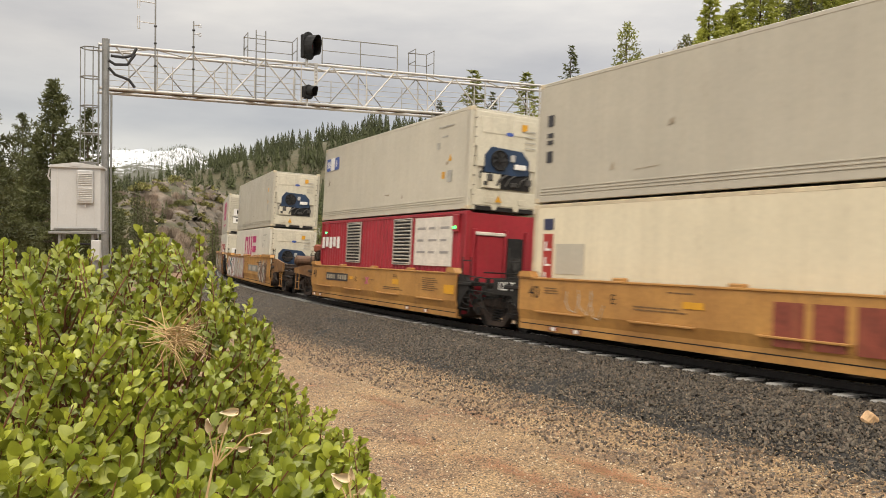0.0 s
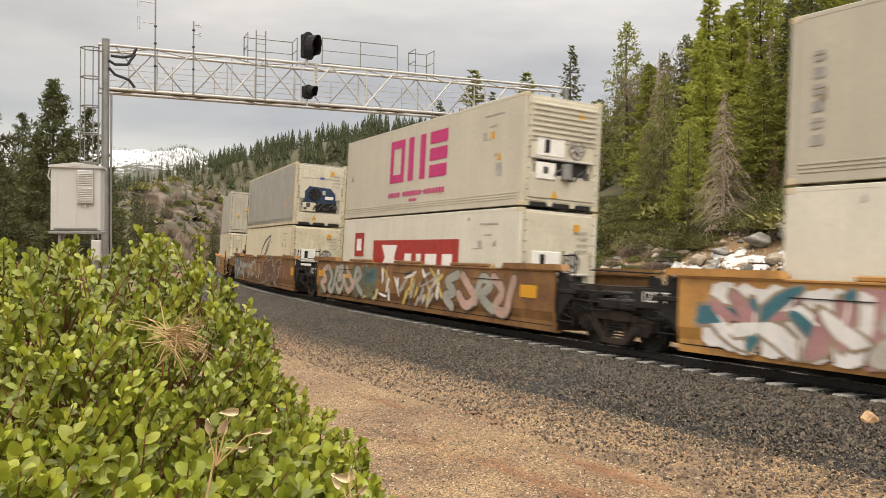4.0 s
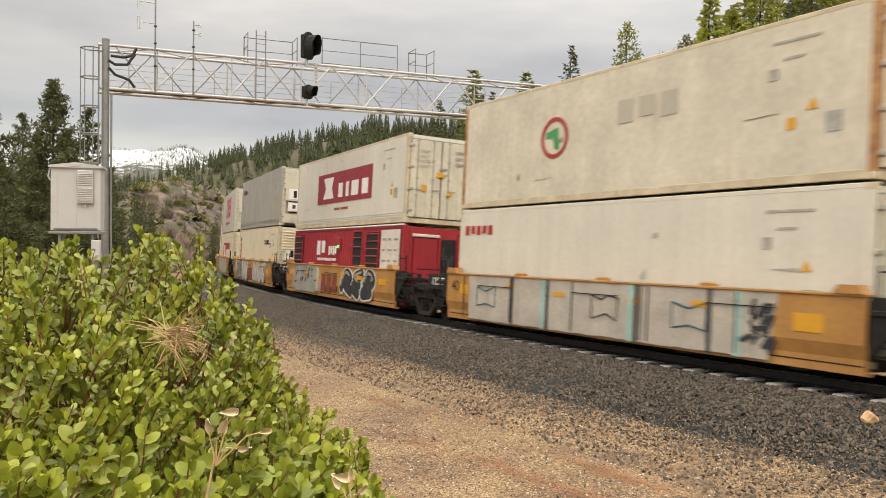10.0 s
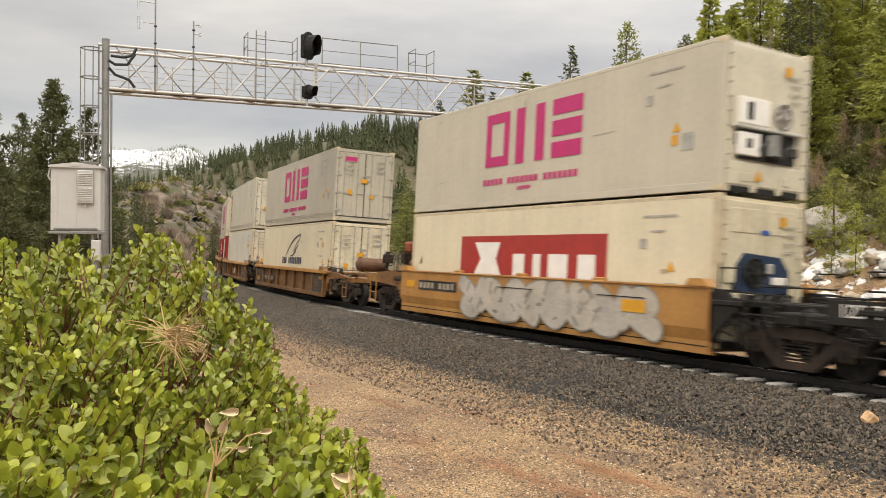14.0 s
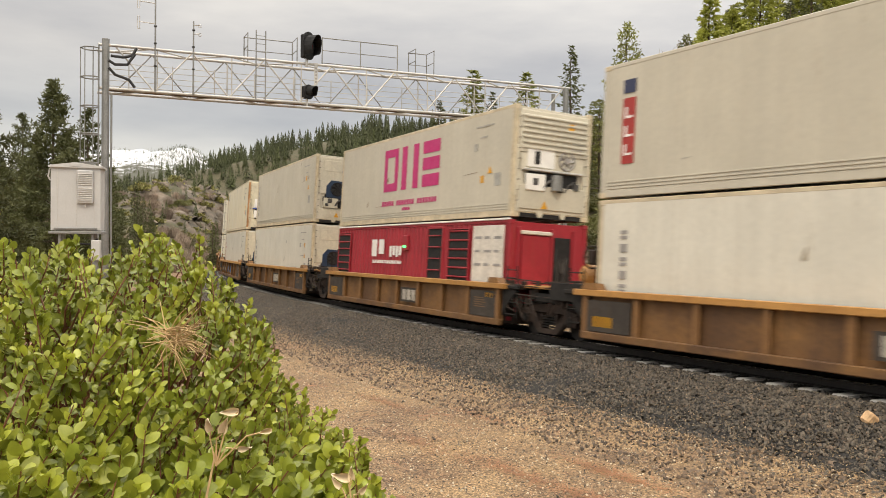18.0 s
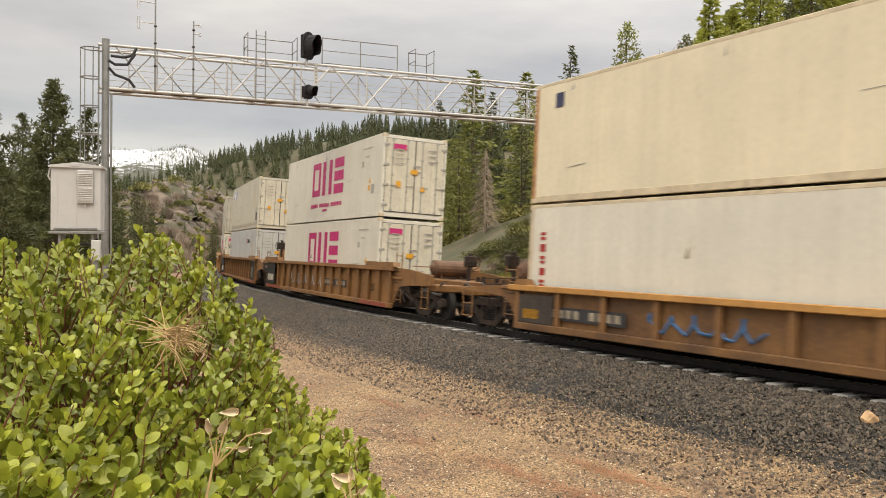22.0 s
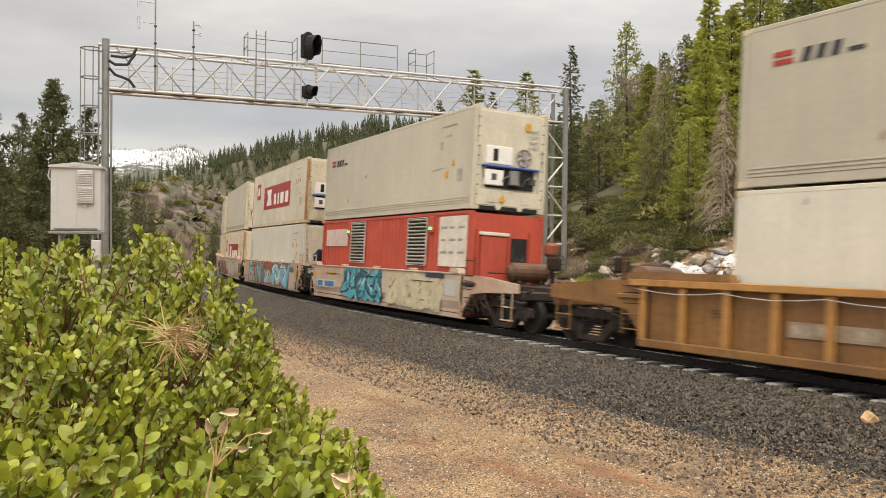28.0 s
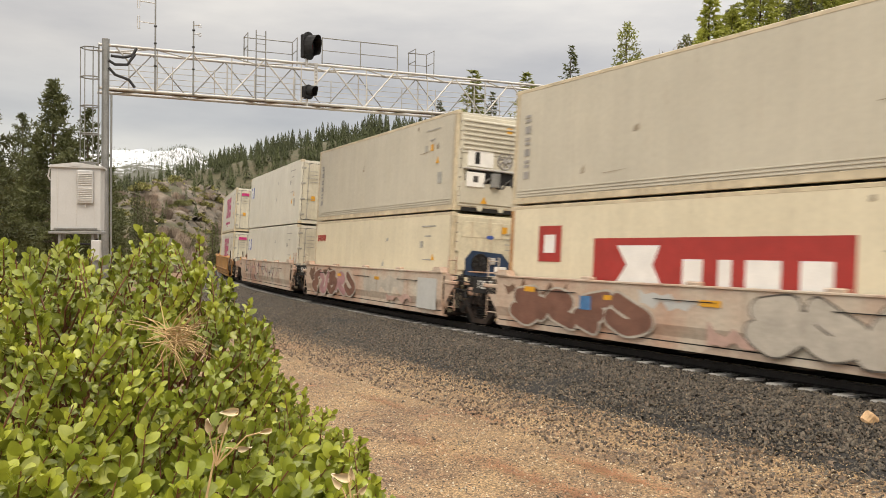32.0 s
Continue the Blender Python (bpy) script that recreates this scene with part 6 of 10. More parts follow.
stack(S[6], D40, ("rust-streaked white refrigerated container with a round mark", C_RUSTY, "door", [lambda r: mark_leaf(r, -2.0, 1.55), lambda r: mark_small(r, 0.2, 1.6, 1.9, 0.5, C_GREY, 3)], plain),
      ("cream refrigerated container with small red lettering", C_WHITE, "door", [lambda r: mark_small(r, -5.8, 2.2, 1.4, 0.25, SIGNRED, 5)], plain))
stack(S[7], D40, ("white refrigerated container with a dark red panel", C_WHITE, "door", [lambda r: mark_panel(r, -3.08, 3.08, 0.95, 2.17, mat("dark_red_panel", (0.30, 0.02, 0.035), vary=0.15), lead=False), lambda r: mark_caption(r, -0.9, 0.85, 0.66, 0.09, SIGNRED, 14)], seam),
      ("dark red generator container with black louvres", C_RED, "", [lambda r: genset(r, C_RED, 2.591, False, False)], DRY40S), True)
stack(S[8], D40, ("mid grey refrigerated container with red flag bars", C_DARKG, "open", [lambda r: mark_flagbars(r, -5.6, 2.1, 0.95)], ribbed),
      ("cream refrigerated container with ribbed end and flag column", C_CREAM, "louvre", [lambda r: mark_flag_column(r, -5.33, 0.9, 2.45), lambda r: mark_flagbars(r, 2.44, 2.0, 0.85)], seam))
stack(S[9], D40, ("white refrigerated container with large magenta blocks", C_WARM, "open", [lambda r: mark_big(r, False, MAGENTA)], plain),
      ("cream refrigerated container with a red panel", C_CREAM, "blue", [lambda r: mark_panel(r, -3.1, 3.05, 0.95, 2.17, SIGNRED, lead=False)], plain))
stack(S[10], D40, ("grey refrigerated container with magenta blocks", C_GREY, "door", [lambda r: mark_big(r, False, MAGENTA)], ribbed),
      ("cream refrigerated container with a blue wing mark", C_CREAM, "door", [lambda r: mark_wing(r, -1.1, 1.22)], plain))
stack(S[11], D40, ("cream refrigerated container with a flag column", C_WARM, "door", [lambda r: mark_flag_column(r, -5.3, 0.7, 2.5)], seam_r),
      ("white refrigerated container with upright lettering", C_WHITE, "door", [up(-5.3)], plain))
stack(S[12], D40, ("white refrigerated container with magenta blocks", C_WARM, "louvre", [lambda r: mark_big(r, False, MAGENTA)], seam),
      ("dark red generator container with black louvres", C_RED, "", [lambda r: genset(r, C_RED, 2.591, False, False)], DRY40S), True)
stack(S[13], D40, ("white refrigerated container with upright lettering", C_WARM, "blue", [up()], ribbed),
      ("white refrigerated container with upright lettering and blue unit", C_WHITE, "blue", [up()], plain))
stack(S[14], D40, ("cream refrigerated container with rusted edges", C_CREAM, "openblue", [lambda r: part("square_sticker", plate(Mesh(), -5.3, -5.0, 2.25, 2.6, YW), NAVY, r)], plain),
      ("white refrigerated container with red upright lettering", C_WHITE, "blue", [up(m=SIGNRED)], plain))
stack(S[15], D53, ("white refrigerated container with large magenta blocks", C_WHITE, "door", [lambda r: mark_big(r, False, MAGENTA)], plain),
      ("white refrigerated container with large magenta blocks low down", C_WHITE, "door", [lambda r: mark_big(r, True, MAGENTA)], plain))
stack(S[16], D53, ("cream refrigerated container with a blue label", C_WARM, "door", [lambda r: mark_blue_label(r, -5.36, -3.88, 2.14, 2.64), lambda r: part("dark_panel", plate(Mesh(), 5.25, 5.75, 0.45, 0.9, YW), SIGNBLACK, r)], seam_r),
      ("blue-grey refrigerated container with red flag bars", C_BLUEGREY, "door", [lambda r: mark_flagbars(r, 2.2, 2.1, 0.85), lambda r: mark_upright(r, -5.6, 0.9, 2.1, 3, SIGNBLACK)], plain))
stack(S[17], D53, ("grey refrigerated container with red flag bars", C_GREY, "door", [lambda r: mark_flagbars(r, -5.42, 2.12, 0.9)], ribbed),
      ("white refrigerated container with large magenta blocks", C_WHITE, "door", [lambda r: mark_big(r, True, MAGENTA)], plain))
stack(S[18], D40, ("light grey refrigerated container with red flag bars", C_WARM, "openblue", [lambda r: mark_flagbars(r, -5.4, 2.08, 0.9)], ribbed),
      ("faded red generator container with white louvres", C_ORED, "", [lambda r: genset(r, C_ORED, HC, True, True)], DRY40))
stack(S[19], D40, ("cream refrigerated container with a red panel and rust streaks", C_RUSTY, "openblue", [lambda r: mark_panel(r, -3.0, 3.0, 0.90, 2.08, SIGNRED)], plain),
      ("white refrigerated container with grey upright lettering", C_WHITE, "blue", [up()], plain))
stack(S[20], D40, ("warm grey refrigerated container with upright lettering", C_WARM, "blue", [up()], ribbed),
      ("rust-stained cream refrigerated container with a red panel", C_CREAM, "blue", [lambda r: mark_panel(r, -2.9, 3.27, 0.95, 2.07, SIGNRED)], plain))
stack(S[21], D40, ("white refrigerated container with upright lettering", C_WARM, "louvre", [up()], seam_r),
      ("cream refrigerated container with small red lettering", C_CREAM, "blue", [lambda r: mark_small(r, -5.75, 2.1, 1.0, 0.26, SIGNRED, 5)], plain))
stack(S[22], D40, ("white refrigerated container with a blue label", C_WHITE, "door", [lambda r: mark_blue_label(r, -5.75, -4.95, 1.7, 2.3)], plain),
      ("white refrigerated container with a blue label", C_WHITE, "door", [lambda r: mark_blue_label(r, -5.75, -4.95, 1.7, 2.3)], plain))
stack(S[23], D40, ("white refrigerated container with magenta blocks", C_WHITE, "door", [lambda r: mark_big(r, False, MAGENTA)], plain),
      ("white refrigerated container with magenta blocks low down", C_WHITE, "door", [lambda r: mark_big(r, True, MAGENTA)], plain))
stack(S[24], D40, ("grey refrigerated container with upright lettering", C_GREY, "door", [up()], plain), ("white refrigerated container with upright lettering", C_WHITE, "door", [up()], plain))


CREAMSPRAY = mat("cream_spray", (0.60, 0.53, 0.36), rough=0.7, vary=0.25, fine=14, bump=0.08)
CHALK = mat("chalky_overpaint", (0.50, 0.45, 0.38), rough=0.7, vary=0.25, scale=2.0, fine=14, bump=0.08, streak=0.5)


REDFIELD = mat("red_brown_spray", (0.36, 0.115, 0.07), rough=0.7, vary=0.35, scale=1.5, fine=14, bump=0.08)
SKYBLUE = mat("pale_blue_spray", (0.20, 0.46, 0.60), rough=0.65, vary=0.35, scale=1.5, fine=14, bump=0.06)
DEEPBLUE = mat("deep_blue_spray", (0.06, 0.20, 0.42), rough=0.65, vary=0.35, scale=2.0, fine=14, bump=0.06)
LEAFGREEN = mat("leaf_green_spray", (0.19, 0.46, 0.17), rough=0.65, vary=0.3, scale=2.0, fine=14, bump=0.06)
AQUA = mat("pale_aqua_spray", (0.34, 0.56, 0.50), rough=0.65, vary=0.3, scale=2.0, fine=14, bump=0.06)
DULLWHITE = mat("dull_white_spray", (0.50, 0.455, 0.40), rough=0.7, vary=0.3, scale=1.5, fine=14, bump=0.06, streak=0.4, streak_col=(0.40, 0.30, 0.22))
DULLGREY = mat("dull_grey_spray", (0.37, 0.36, 0.31), rough=0.7, vary=0.3, scale=1.5, fine=14, bump=0.06)
HAZE = mat("thin_grey_spray", (0.30, 0.29, 0.26), rough=0.7, vary=0.4, scale=2.0, fine=14, bump=0.06)
OLIVE = mat("olive_spray", (0.14, 0.14, 0.08), rough=0.7, vary=0.4, scale=1.5, fine=14, bump=0.08)
PALEPINK = mat("pale_pink_spray", (0.52, 0.34, 0.28), rough=0.7, vary=0.3, scale=1.5, fine=14, bump=0.06)
PALEYELLOW = mat("pale_yellow_spray", (0.60, 0.52, 0.28), rough=0.7, vary=0.3, scale=1.5, fine=14, bump=0.06)
GLYPHS = (((0.0, 0.25), (0.35, 0.92), (0.8, 0.72), (0.35, 0.42), (0.95, 0.08)),
          ((0.15, 0.85), (0.7, 0.95), (0.25, 0.5), (0.95, 0.6), (0.5, 0.04), (0.05, 0.3)),
          ((0.3, 0.55), (0.6, 0.95), (1.0, 0.7), (0.5, 0.35), (0.1, 0.05), (0.75, 0.12)),
          ((0.0, 0.95), (0.45, 0.6), (0.1, 0.15), (0.6, 0.05), (0.8, 0.5), (1.0, 0.93)),
          ((0.05, 0.4), (0.5, 0.1), (0.95, 0.35), (0.6, 0.65), (0.2, 0.95)),
          ((0.9, 0.97), (0.3, 0.75), (0.7, 0.45), (0.15, 0.3), (0.6, 0.02)))


def ribbon(m, pts, w, y):
    """A flat sprayed stroke with round ends along a line of (x, z)."""
    for i in range(len(pts) - 1):
        (ax, az), (bx, bz) = pts[i], pts[i + 1]
        a = math.atan2(bz - az, bx - ax)
        ring = []
        for k in range(12):
            q = a + math.pi / 2 + math.pi * (k if k < 6 else k - 1) / 5
            cx, cz = (ax, az) if k < 6 else (bx, bz)
            ring.append((cx + w * math.cos(q), cz + w * math.sin(q)))
        poly_plate(m, ring, y - 0.0002 * i, 0.0011)


def rounded_field(root, x0, x1, z0, z1, material, seed, y=-1.5015, wob=0.10):
    """An uneven patch of sprayed paint behind the strokes."""
    r = random.Random(seed)
    n = max(8, int((x1 - x0) * 5))
    top = [(x0 + (x1 - x0) * k / n, z1 - r.uniform(0, wob)) for k in range(n + 1)]
    low = [(x0 + (x1 - x0) * k / n, z0 + r.uniform(0, wob)) for k in range(n + 1)]
    low[0], low[-1] = (x0 + r.uniform(0, 0.15), low[0][1]), (x1 - r.uniform(0, 0.2), low[-1][1])
    m = Mesh()
    for k in range(n):
        poly_plate(m, [low[k], low[k + 1], top[k + 1], top[k]], y, 0.001)
    part("spray_paint_field", m, material, root)["kind"] = "stuff"


def bubble(root, x0, x1, z0, z1, n, fills, rim, seed, weight=0.17, rimw=0.035, light=None, y=-1.503):
    """A row of fat round strokes with a rim, letter-like, spelling nothing."""
    r = random.Random(seed)
    st = (x1 - x0) / n
    w = st * weight
    order = list(range(6))
    r.shuffle(order)
    for i in range(n):
        g = GLYPHS[order[i % 6]]
        lean = r.uniform(-0.06, 0.10)
        pts = [(x0 + st * (i - 0.02 + 1.04 * a) + lean * (b - 0.5) + r.uniform(-0.02, 0.02), z0 + w + (z1 - z0 - 2 * w) * b) for a, b in g]
        fine = []
        ends = [pts[0]] + pts + [pts[-1]]
        for k in range(len(pts) - 1):
            p0, p1, p2, p3 = ends[k:k + 4]
            for q in range(4):
                f = q / 4
                c = (-0.5 * f + f * f - 0.5 * f ** 3, 1 - 2.5 * f * f + 1.5 * f ** 3, 0.5 * f + 2 * f * f - 1.5 * f ** 3, -0.5 * f * f + 0.5 * f ** 3)
                fine.append(tuple(sum(w4 * p[a] for w4, p in zip(c, (p0, p1, p2, p3))) for a in (0, 1)))
        fine.append(pts[-1])
        if rim:
            m = Mesh()
            ribbon(m, fine, w + rimw, y)
            part("sprayed_rim", m, rim, root)["kind"] = "stuff"
        m = Mesh()
        ribbon(m, fine, w, y - 0.0045)
        part("sprayed_stroke", m, fills[i % len(fills)], root)["kind"] = "stuff"
        if light:
            m = Mesh()
            ribbon(m, [(a - w * 0.35, b + w * 0.35) for a, b in fine[: len(fine) // 2]], w * 0.22, y - 0.009)
            part("sprayed_light", m, light, root)["kind"] = "stuff"


def fat_letter(root, ch, x0, x1, z0, z1, fill, rim, light):
    """One readable sprayed letter with a rim and a pale edge."""
    for name, bold, material, dy, dx, dz in (("letter_rim", 0.040, rim, -1.5035, 0, 0), ("letter_light", 0.022, light, -1.5065, -0.02, 0.015), ("letter_fill", 0.018, fill, -1.510, 0.012, -0.01)):
        cu = bpy.data.curves.new("lettering", "FONT")
        cu.body, cu.size, cu.extrude, cu.offset = ch, 1.0, 0.001, bold
        ob = bpy.data.objects.new("lettering", cu)
        me = bpy.data.meshes.new_from_object(ob)
        bpy.data.objects.remove(ob)
        v = np.empty(len(me.vertices) * 3)
        me.vertices.foreach_get("co", v)
        v = v.reshape(-1, 3)
        lo, hi = v.min(0), v.max(0)
        g = (bold - 0.018) * 1.6
        sx, sz = (x1 - x0 + 2 * g) / (hi[0] - lo[0]), (z1 - z0 + 2 * g) / (hi[1] - lo[1])
        v[:, 0], v[:, 1] = (v[:, 0] - lo[0]) * sx - g, (v[:, 1] - lo[1]) * sz - g
        me.vertices.foreach_set("co", v.reshape(-1))
        me.materials.append(material)
        part(name, me, material, root, at=Matrix.Translation((x0 + dx, dy, z0 + dz)) @ Matrix.Rotation(radians(90), 4, "X"))


def shards(root, x0, x1, z0, z1, material, seed, n, y=-1.512):
    """Short dark slashes between sprayed strokes."""
    r = random.Random(seed)
    m = Mesh()
    for k in range(n):
        x, z, a, ln = r.uniform(x0, x1), r.uniform(z0 + 0.12, z1 - 0.12), r.choice((0.9, 1.2, -0.8, 0.2)) + r.uniform(-0.3, 0.3), r.uniform(0.10, 0.28)
        ribbon(m, [(x - ln * math.cos(a) / 2, z - ln * math.sin(a) / 2), (x + ln * math.cos(a) / 2, z + ln * math.sin(a) / 2)], r.uniform(0.015, 0.045), y - 0.0003 * k)
    part("sprayed_slash", m, material, root)["kind"] = "stuff"


def bub(*a, **k):
    return lambda r: bubble(r, *a, **k)


def fld(*a, **k):
    return lambda r: rounded_field(r, *a, **k)


def shd(*a, **k):
    return lambda r: shards(r, *a, **k)


def word_tag(r):
    """The long blue and green piece with its readable word."""
    rounded_field(r, -4.75, 4.95, 0.20, 1.39, REDFIELD, 5)
    for ch, a, b, c in (("B", -4.5, -3.55, SKYBLUE), ("L", -3.42, -2.92, LEAFGREEN), ("i", -2.80, -2.42, DEEPBLUE), ("N", -2.34, -1.50, LEAFGREEN), ("K", -1.36, -0.45, DEEPBLUE)):
        fat_letter(r, ch, a, b, 0.30, 1.30, c, SIGNBLACK, WHT)
    bubble(r, -0.36, 1.1, 0.28, 0.98, 3, (AQUA,), DEEPBLUE, 4, 0.15, 0.03)
    bubble(r, 1.25, 4.8, 0.22, 1.36, 4, (SKYBLUE, AQUA, SKYBLUE), DEEPBLUE, 8, 0.20, 0.03, WHT)
    stamp(r, 5.0, 6.15, 0.25, 1.2, CHALK)
    for k in range(4):
        stamp(r, 5.2, 6.0, 0.45 + 0.06 * k, 0.475 + 0.06 * k, C_GREY, y=-1.512)
    scribble(r, 5.0, 5.8, 0.95, 1.25, BLK, 81, -1.512, 4, 0.018)


BROWNWASH = mat("brown_overspray", (0.17, 0.09, 0.055), rough=0.7, vary=0.4, scale=1.5, fine=14, bump=0.08)
ROSEWASH = mat("rose_overspray", (0.33, 0.14, 0.10), rough=0.7, vary=0.4, scale=1.5, fine=14, bump=0.08)


def outline_mark(root, x, z, material, k):
    """A small angular outline sprayed on the chalky panel."""
    w, h = 0.42, 0.26
    pts = [(-w, h), (-0.1, h * 0.6), (0.1, h), (w, h * 0.8), (w * 0.9, -h), (0.05, -h * 0.5), (-w * 0.95, -h), (-w, h)] if k % 2 else [(-w, h * 0.9), (-w, -h), (0.0, -h * 0.7), (w, -h), (w, h), (0.0, h * 0.5), (-w, h * 0.9)]
    part("sprayed_outline", Mesh().path([(x + a, -1.512, z + b) for a, b in pts], 0.018, 4), material, root)
    for sx in (-1, 1):
        part("sprayed_edge", plate(Mesh(), x + sx * 1.08 - 0.02, x + sx * 1.08 + 0.02, 0.25, 1.33, -1.512), SIGNBLACK, root)


def num(x, z=0.92, s="40"):
    return lambda r: flat_text(r, s, x, z, 0.40, DARKSTEEL)


def pl(x0, x1, z0=0.85, z1=1.13, pm=None):
    return lambda r: number_bars(r, x0, x1, z0, z1, plate_mat=pm)


def rows(x, z, w, n, m=None, h=0.028, gap=0.058, y=-1.505):
    """Lines of stencilled data too small to read."""
    def build(r):
        q = random.Random(int(abs(x) * 100) + n)
        mesh = Mesh()
        for k in range(n):
            a = x
            while a < x + w * (0.75 + 0.25 * ((k * 7) % 3) / 2):
                b = a + q.uniform(0.05, 0.16)
                plate(mesh, a, b, z - k * gap, z - k * gap + h, y, t=0.003)
                a = b + 0.025
        part("stencilled_data", mesh, m or STENCIL, r)["kind"] = "stuff"
    return build


def reflector(x, z=0.235):
    """A red and white reflective strip low on the sill."""
    def build(r):
        p = part("reflector", plate(Mesh(), x - 0.16, x + 0.16, z - 0.045, z + 0.045, -1.442), OWNRED, r, "red and white reflective strip")
        part("white_band", plate(Mesh(), x - 0.07, x + 0.07, z - 0.04, z + 0.04, -1.449), SIGNWHITE, p)
    return build


STENCIL = mat("worn_brown_stencil", (0.17, 0.095, 0.04), rough=0.7, vary=0.3, fine=15, bump=0.05)


def tag(x0, x1, cols, seed, n=6, z0=0.25, z1=1.36, style="fat"):
    return lambda r: spray(r, x0, x1, z0, z1, cols, seed, letters=n, style=style)


def pat(x0, x1, z0, z1, m=AMBER):
    return lambda r: stamp(r, x0, x1, z0, z1, m)


def own(x, z, h, m=BRN):
    return lambda r: owner_blocks(r, x, z, h, m)


well_unit(YL, WELL_Y, S[0], D40, "smooth", 6.2, 1.40, "joint", "joint", [num(-5.6), own(1.0, 0.45, 0.75, SIGNRED), lambda r: scribble(r, -4.5, -3.3, 0.5, 1.25, WORNWHITE, 3, -1.502, 3, 0.012), pat(-1.0, -0.5, 0.95, 1.08), rows(-5.2, 1.15, 0.5, 3), lambda r: flat_text(r, "E", -2.9, 0.92, 0.30, DARKSTEEL), rows(-2.3, 0.9, 1.6, 2), rows(-1.4, 1.22, 0.9, 1), rows(4.2, 1.1, 0.9, 6), reflector(-4.9), reflector(-4.1), reflector(3.6), reflector(4.4), pat(5.5, 6.0, 0.85, 1.05)])
well_unit(YL, WELL_Y, S[1], D40, "smooth", 6.2, 1.40, "joint", "coupler", [num(-5.8), pl(-4.4, -2.1), pat(1.9, 2.4, 0.92, 1.08), pat(5.5, 6.1, 0.8, 1.05), rows(-5.95, 1.30, 1.0, 1), lambda r: flat_text(r, "A", -1.3, 0.88, 0.28, DARKSTEEL), rows(-0.7, 0.98, 0.22, 1), rows(0.05, 0.98, 0.22, 1), lambda r: part("pink_cross", poly_plate(poly_plate(Mesh(), [(-0.42, 0.84), (-0.34, 0.84), (-0.10, 1.08), (-0.18, 1.08)], -1.503), [(-0.18, 0.84), (-0.10, 0.84), (-0.34, 1.08), (-0.42, 1.08)], -1.5045), PINK, r), rows(1.2, 0.80, 1.7, 2), rows(1.95, 1.2, 0.3, 2), rows(4.1, 1.18, 1.0, 7), reflector(-5.9), reflector(-5.2), reflector(3.0), reflector(4.3), pat(-1.95, -1.6, 0.95, 1.05)])
R53 = "rusty yellow smooth-sided long well car unit with spray paint"
well_unit(R53, WELL_Y, S[2], D53, "smooth", 8.1, 1.58, "coupler", "joint", [tag(-7.4, -4.4, (WHT, TEA, ROS), 11, 5, z1=1.5, style="soft"), fld(-4.5, -0.4, 0.2, 1.5, ROS, 31), bub(-4.3, -0.7, 0.25, 1.52, 5, (DULLWHITE,), SOFTRIM, 32, 0.19), lambda r: stamp(r, 1.39, 4.69, 0.78, 1.12, HAZE), lambda r: [stamp(r, a, b, 0.83, 1.05, WORNWHITE, y=-1.512) for a, b in ((1.71, 2.48), (2.95, 3.97))], lambda r: flat_text(r, "B", 0.98, 0.98, 0.26, DARKSTEEL), fld(4.75, 7.3, 0.22, 1.5, BROWNWASH, 33, wob=0.35), bub(4.9, 7.2, 0.26, 1.45, 4, (CHALK, BRN), SOFTRIM, 133, 0.16, 0.04), shd(4.9, 7.2, 0.4, 1.4, SPRAYDARK, 34, 26), pat(-2.6, -2.2, 1.15, 1.28)])
well_unit(R53, WELL_R, S[3], D53, "smooth", 8.1, 1.58, "joint", "joint", [fld(-7.7, -2.0, 0.25, 1.5, OLIVE, 35, wob=0.3), bub(-7.6, -3.3, 0.3, 1.5, 5, (PALEPINK, DULLGREY, WORNWHITE), OLIVE, 36, 0.13), fld(-3.2, -2.1, 0.75, 1.5, SKYBLUE, 37, wob=0.25), fld(-3.3, -1.9, 0.25, 0.75, PALEYELLOW, 38, wob=0.2), tag(-1.8, 2.6, (YEL, WHT), 72, 6, z1=1.5, style="pale"), bub(2.7, 6.4, 0.3, 1.5, 4, (DULLGREY, PALEPINK), SPRAYDARK, 39, 0.14), pat(-7.9, -7.3, 0.95, 1.2), pat(-5.0, -4.4, 0.98, 1.12), pat(6.7, 7.4, 0.9, 1.2)])
well_unit(R53, WELL_R, S[4], D53, "smooth", 8.1, 1.58, "joint", "coupler", [tag(-8.0, -4.6, (SIL, TEA), 15, 8, z1=1.5, style="pale"), tag(-7.9, -4.4, (TEA, SIL), 75, 8, z1=1.5, style="pale"), lambda r: stamp(r, -5.1, -1.95, 0.92, 1.2, HAZE), lambda r: [stamp(r, a, b, 0.96, 1.15, WORNWHITE, y=-1.512) for a, b in ((-4.6, -3.9), (-3.2, -2.0))], tag(-3.8, 0.4, (BRN, WORNWHITE), 76, 4, z1=1.5, style="pale"), bub(0.7, 5.2, 0.25, 1.53, 3, (BROWNWASH,), WORNWHITE, 40, 0.12, 0.05), fld(0.9, 3.0, 0.3, 1.0, BROWNWASH, 41, wob=0.4), fld(5.9, 7.3, 0.65, 1.3, ROSEWASH, 42, wob=0.3), pat(7.5, 8.05, 0.85, 1.2)])
Y5 = "yellow smooth-sided well car unit with spray paint"
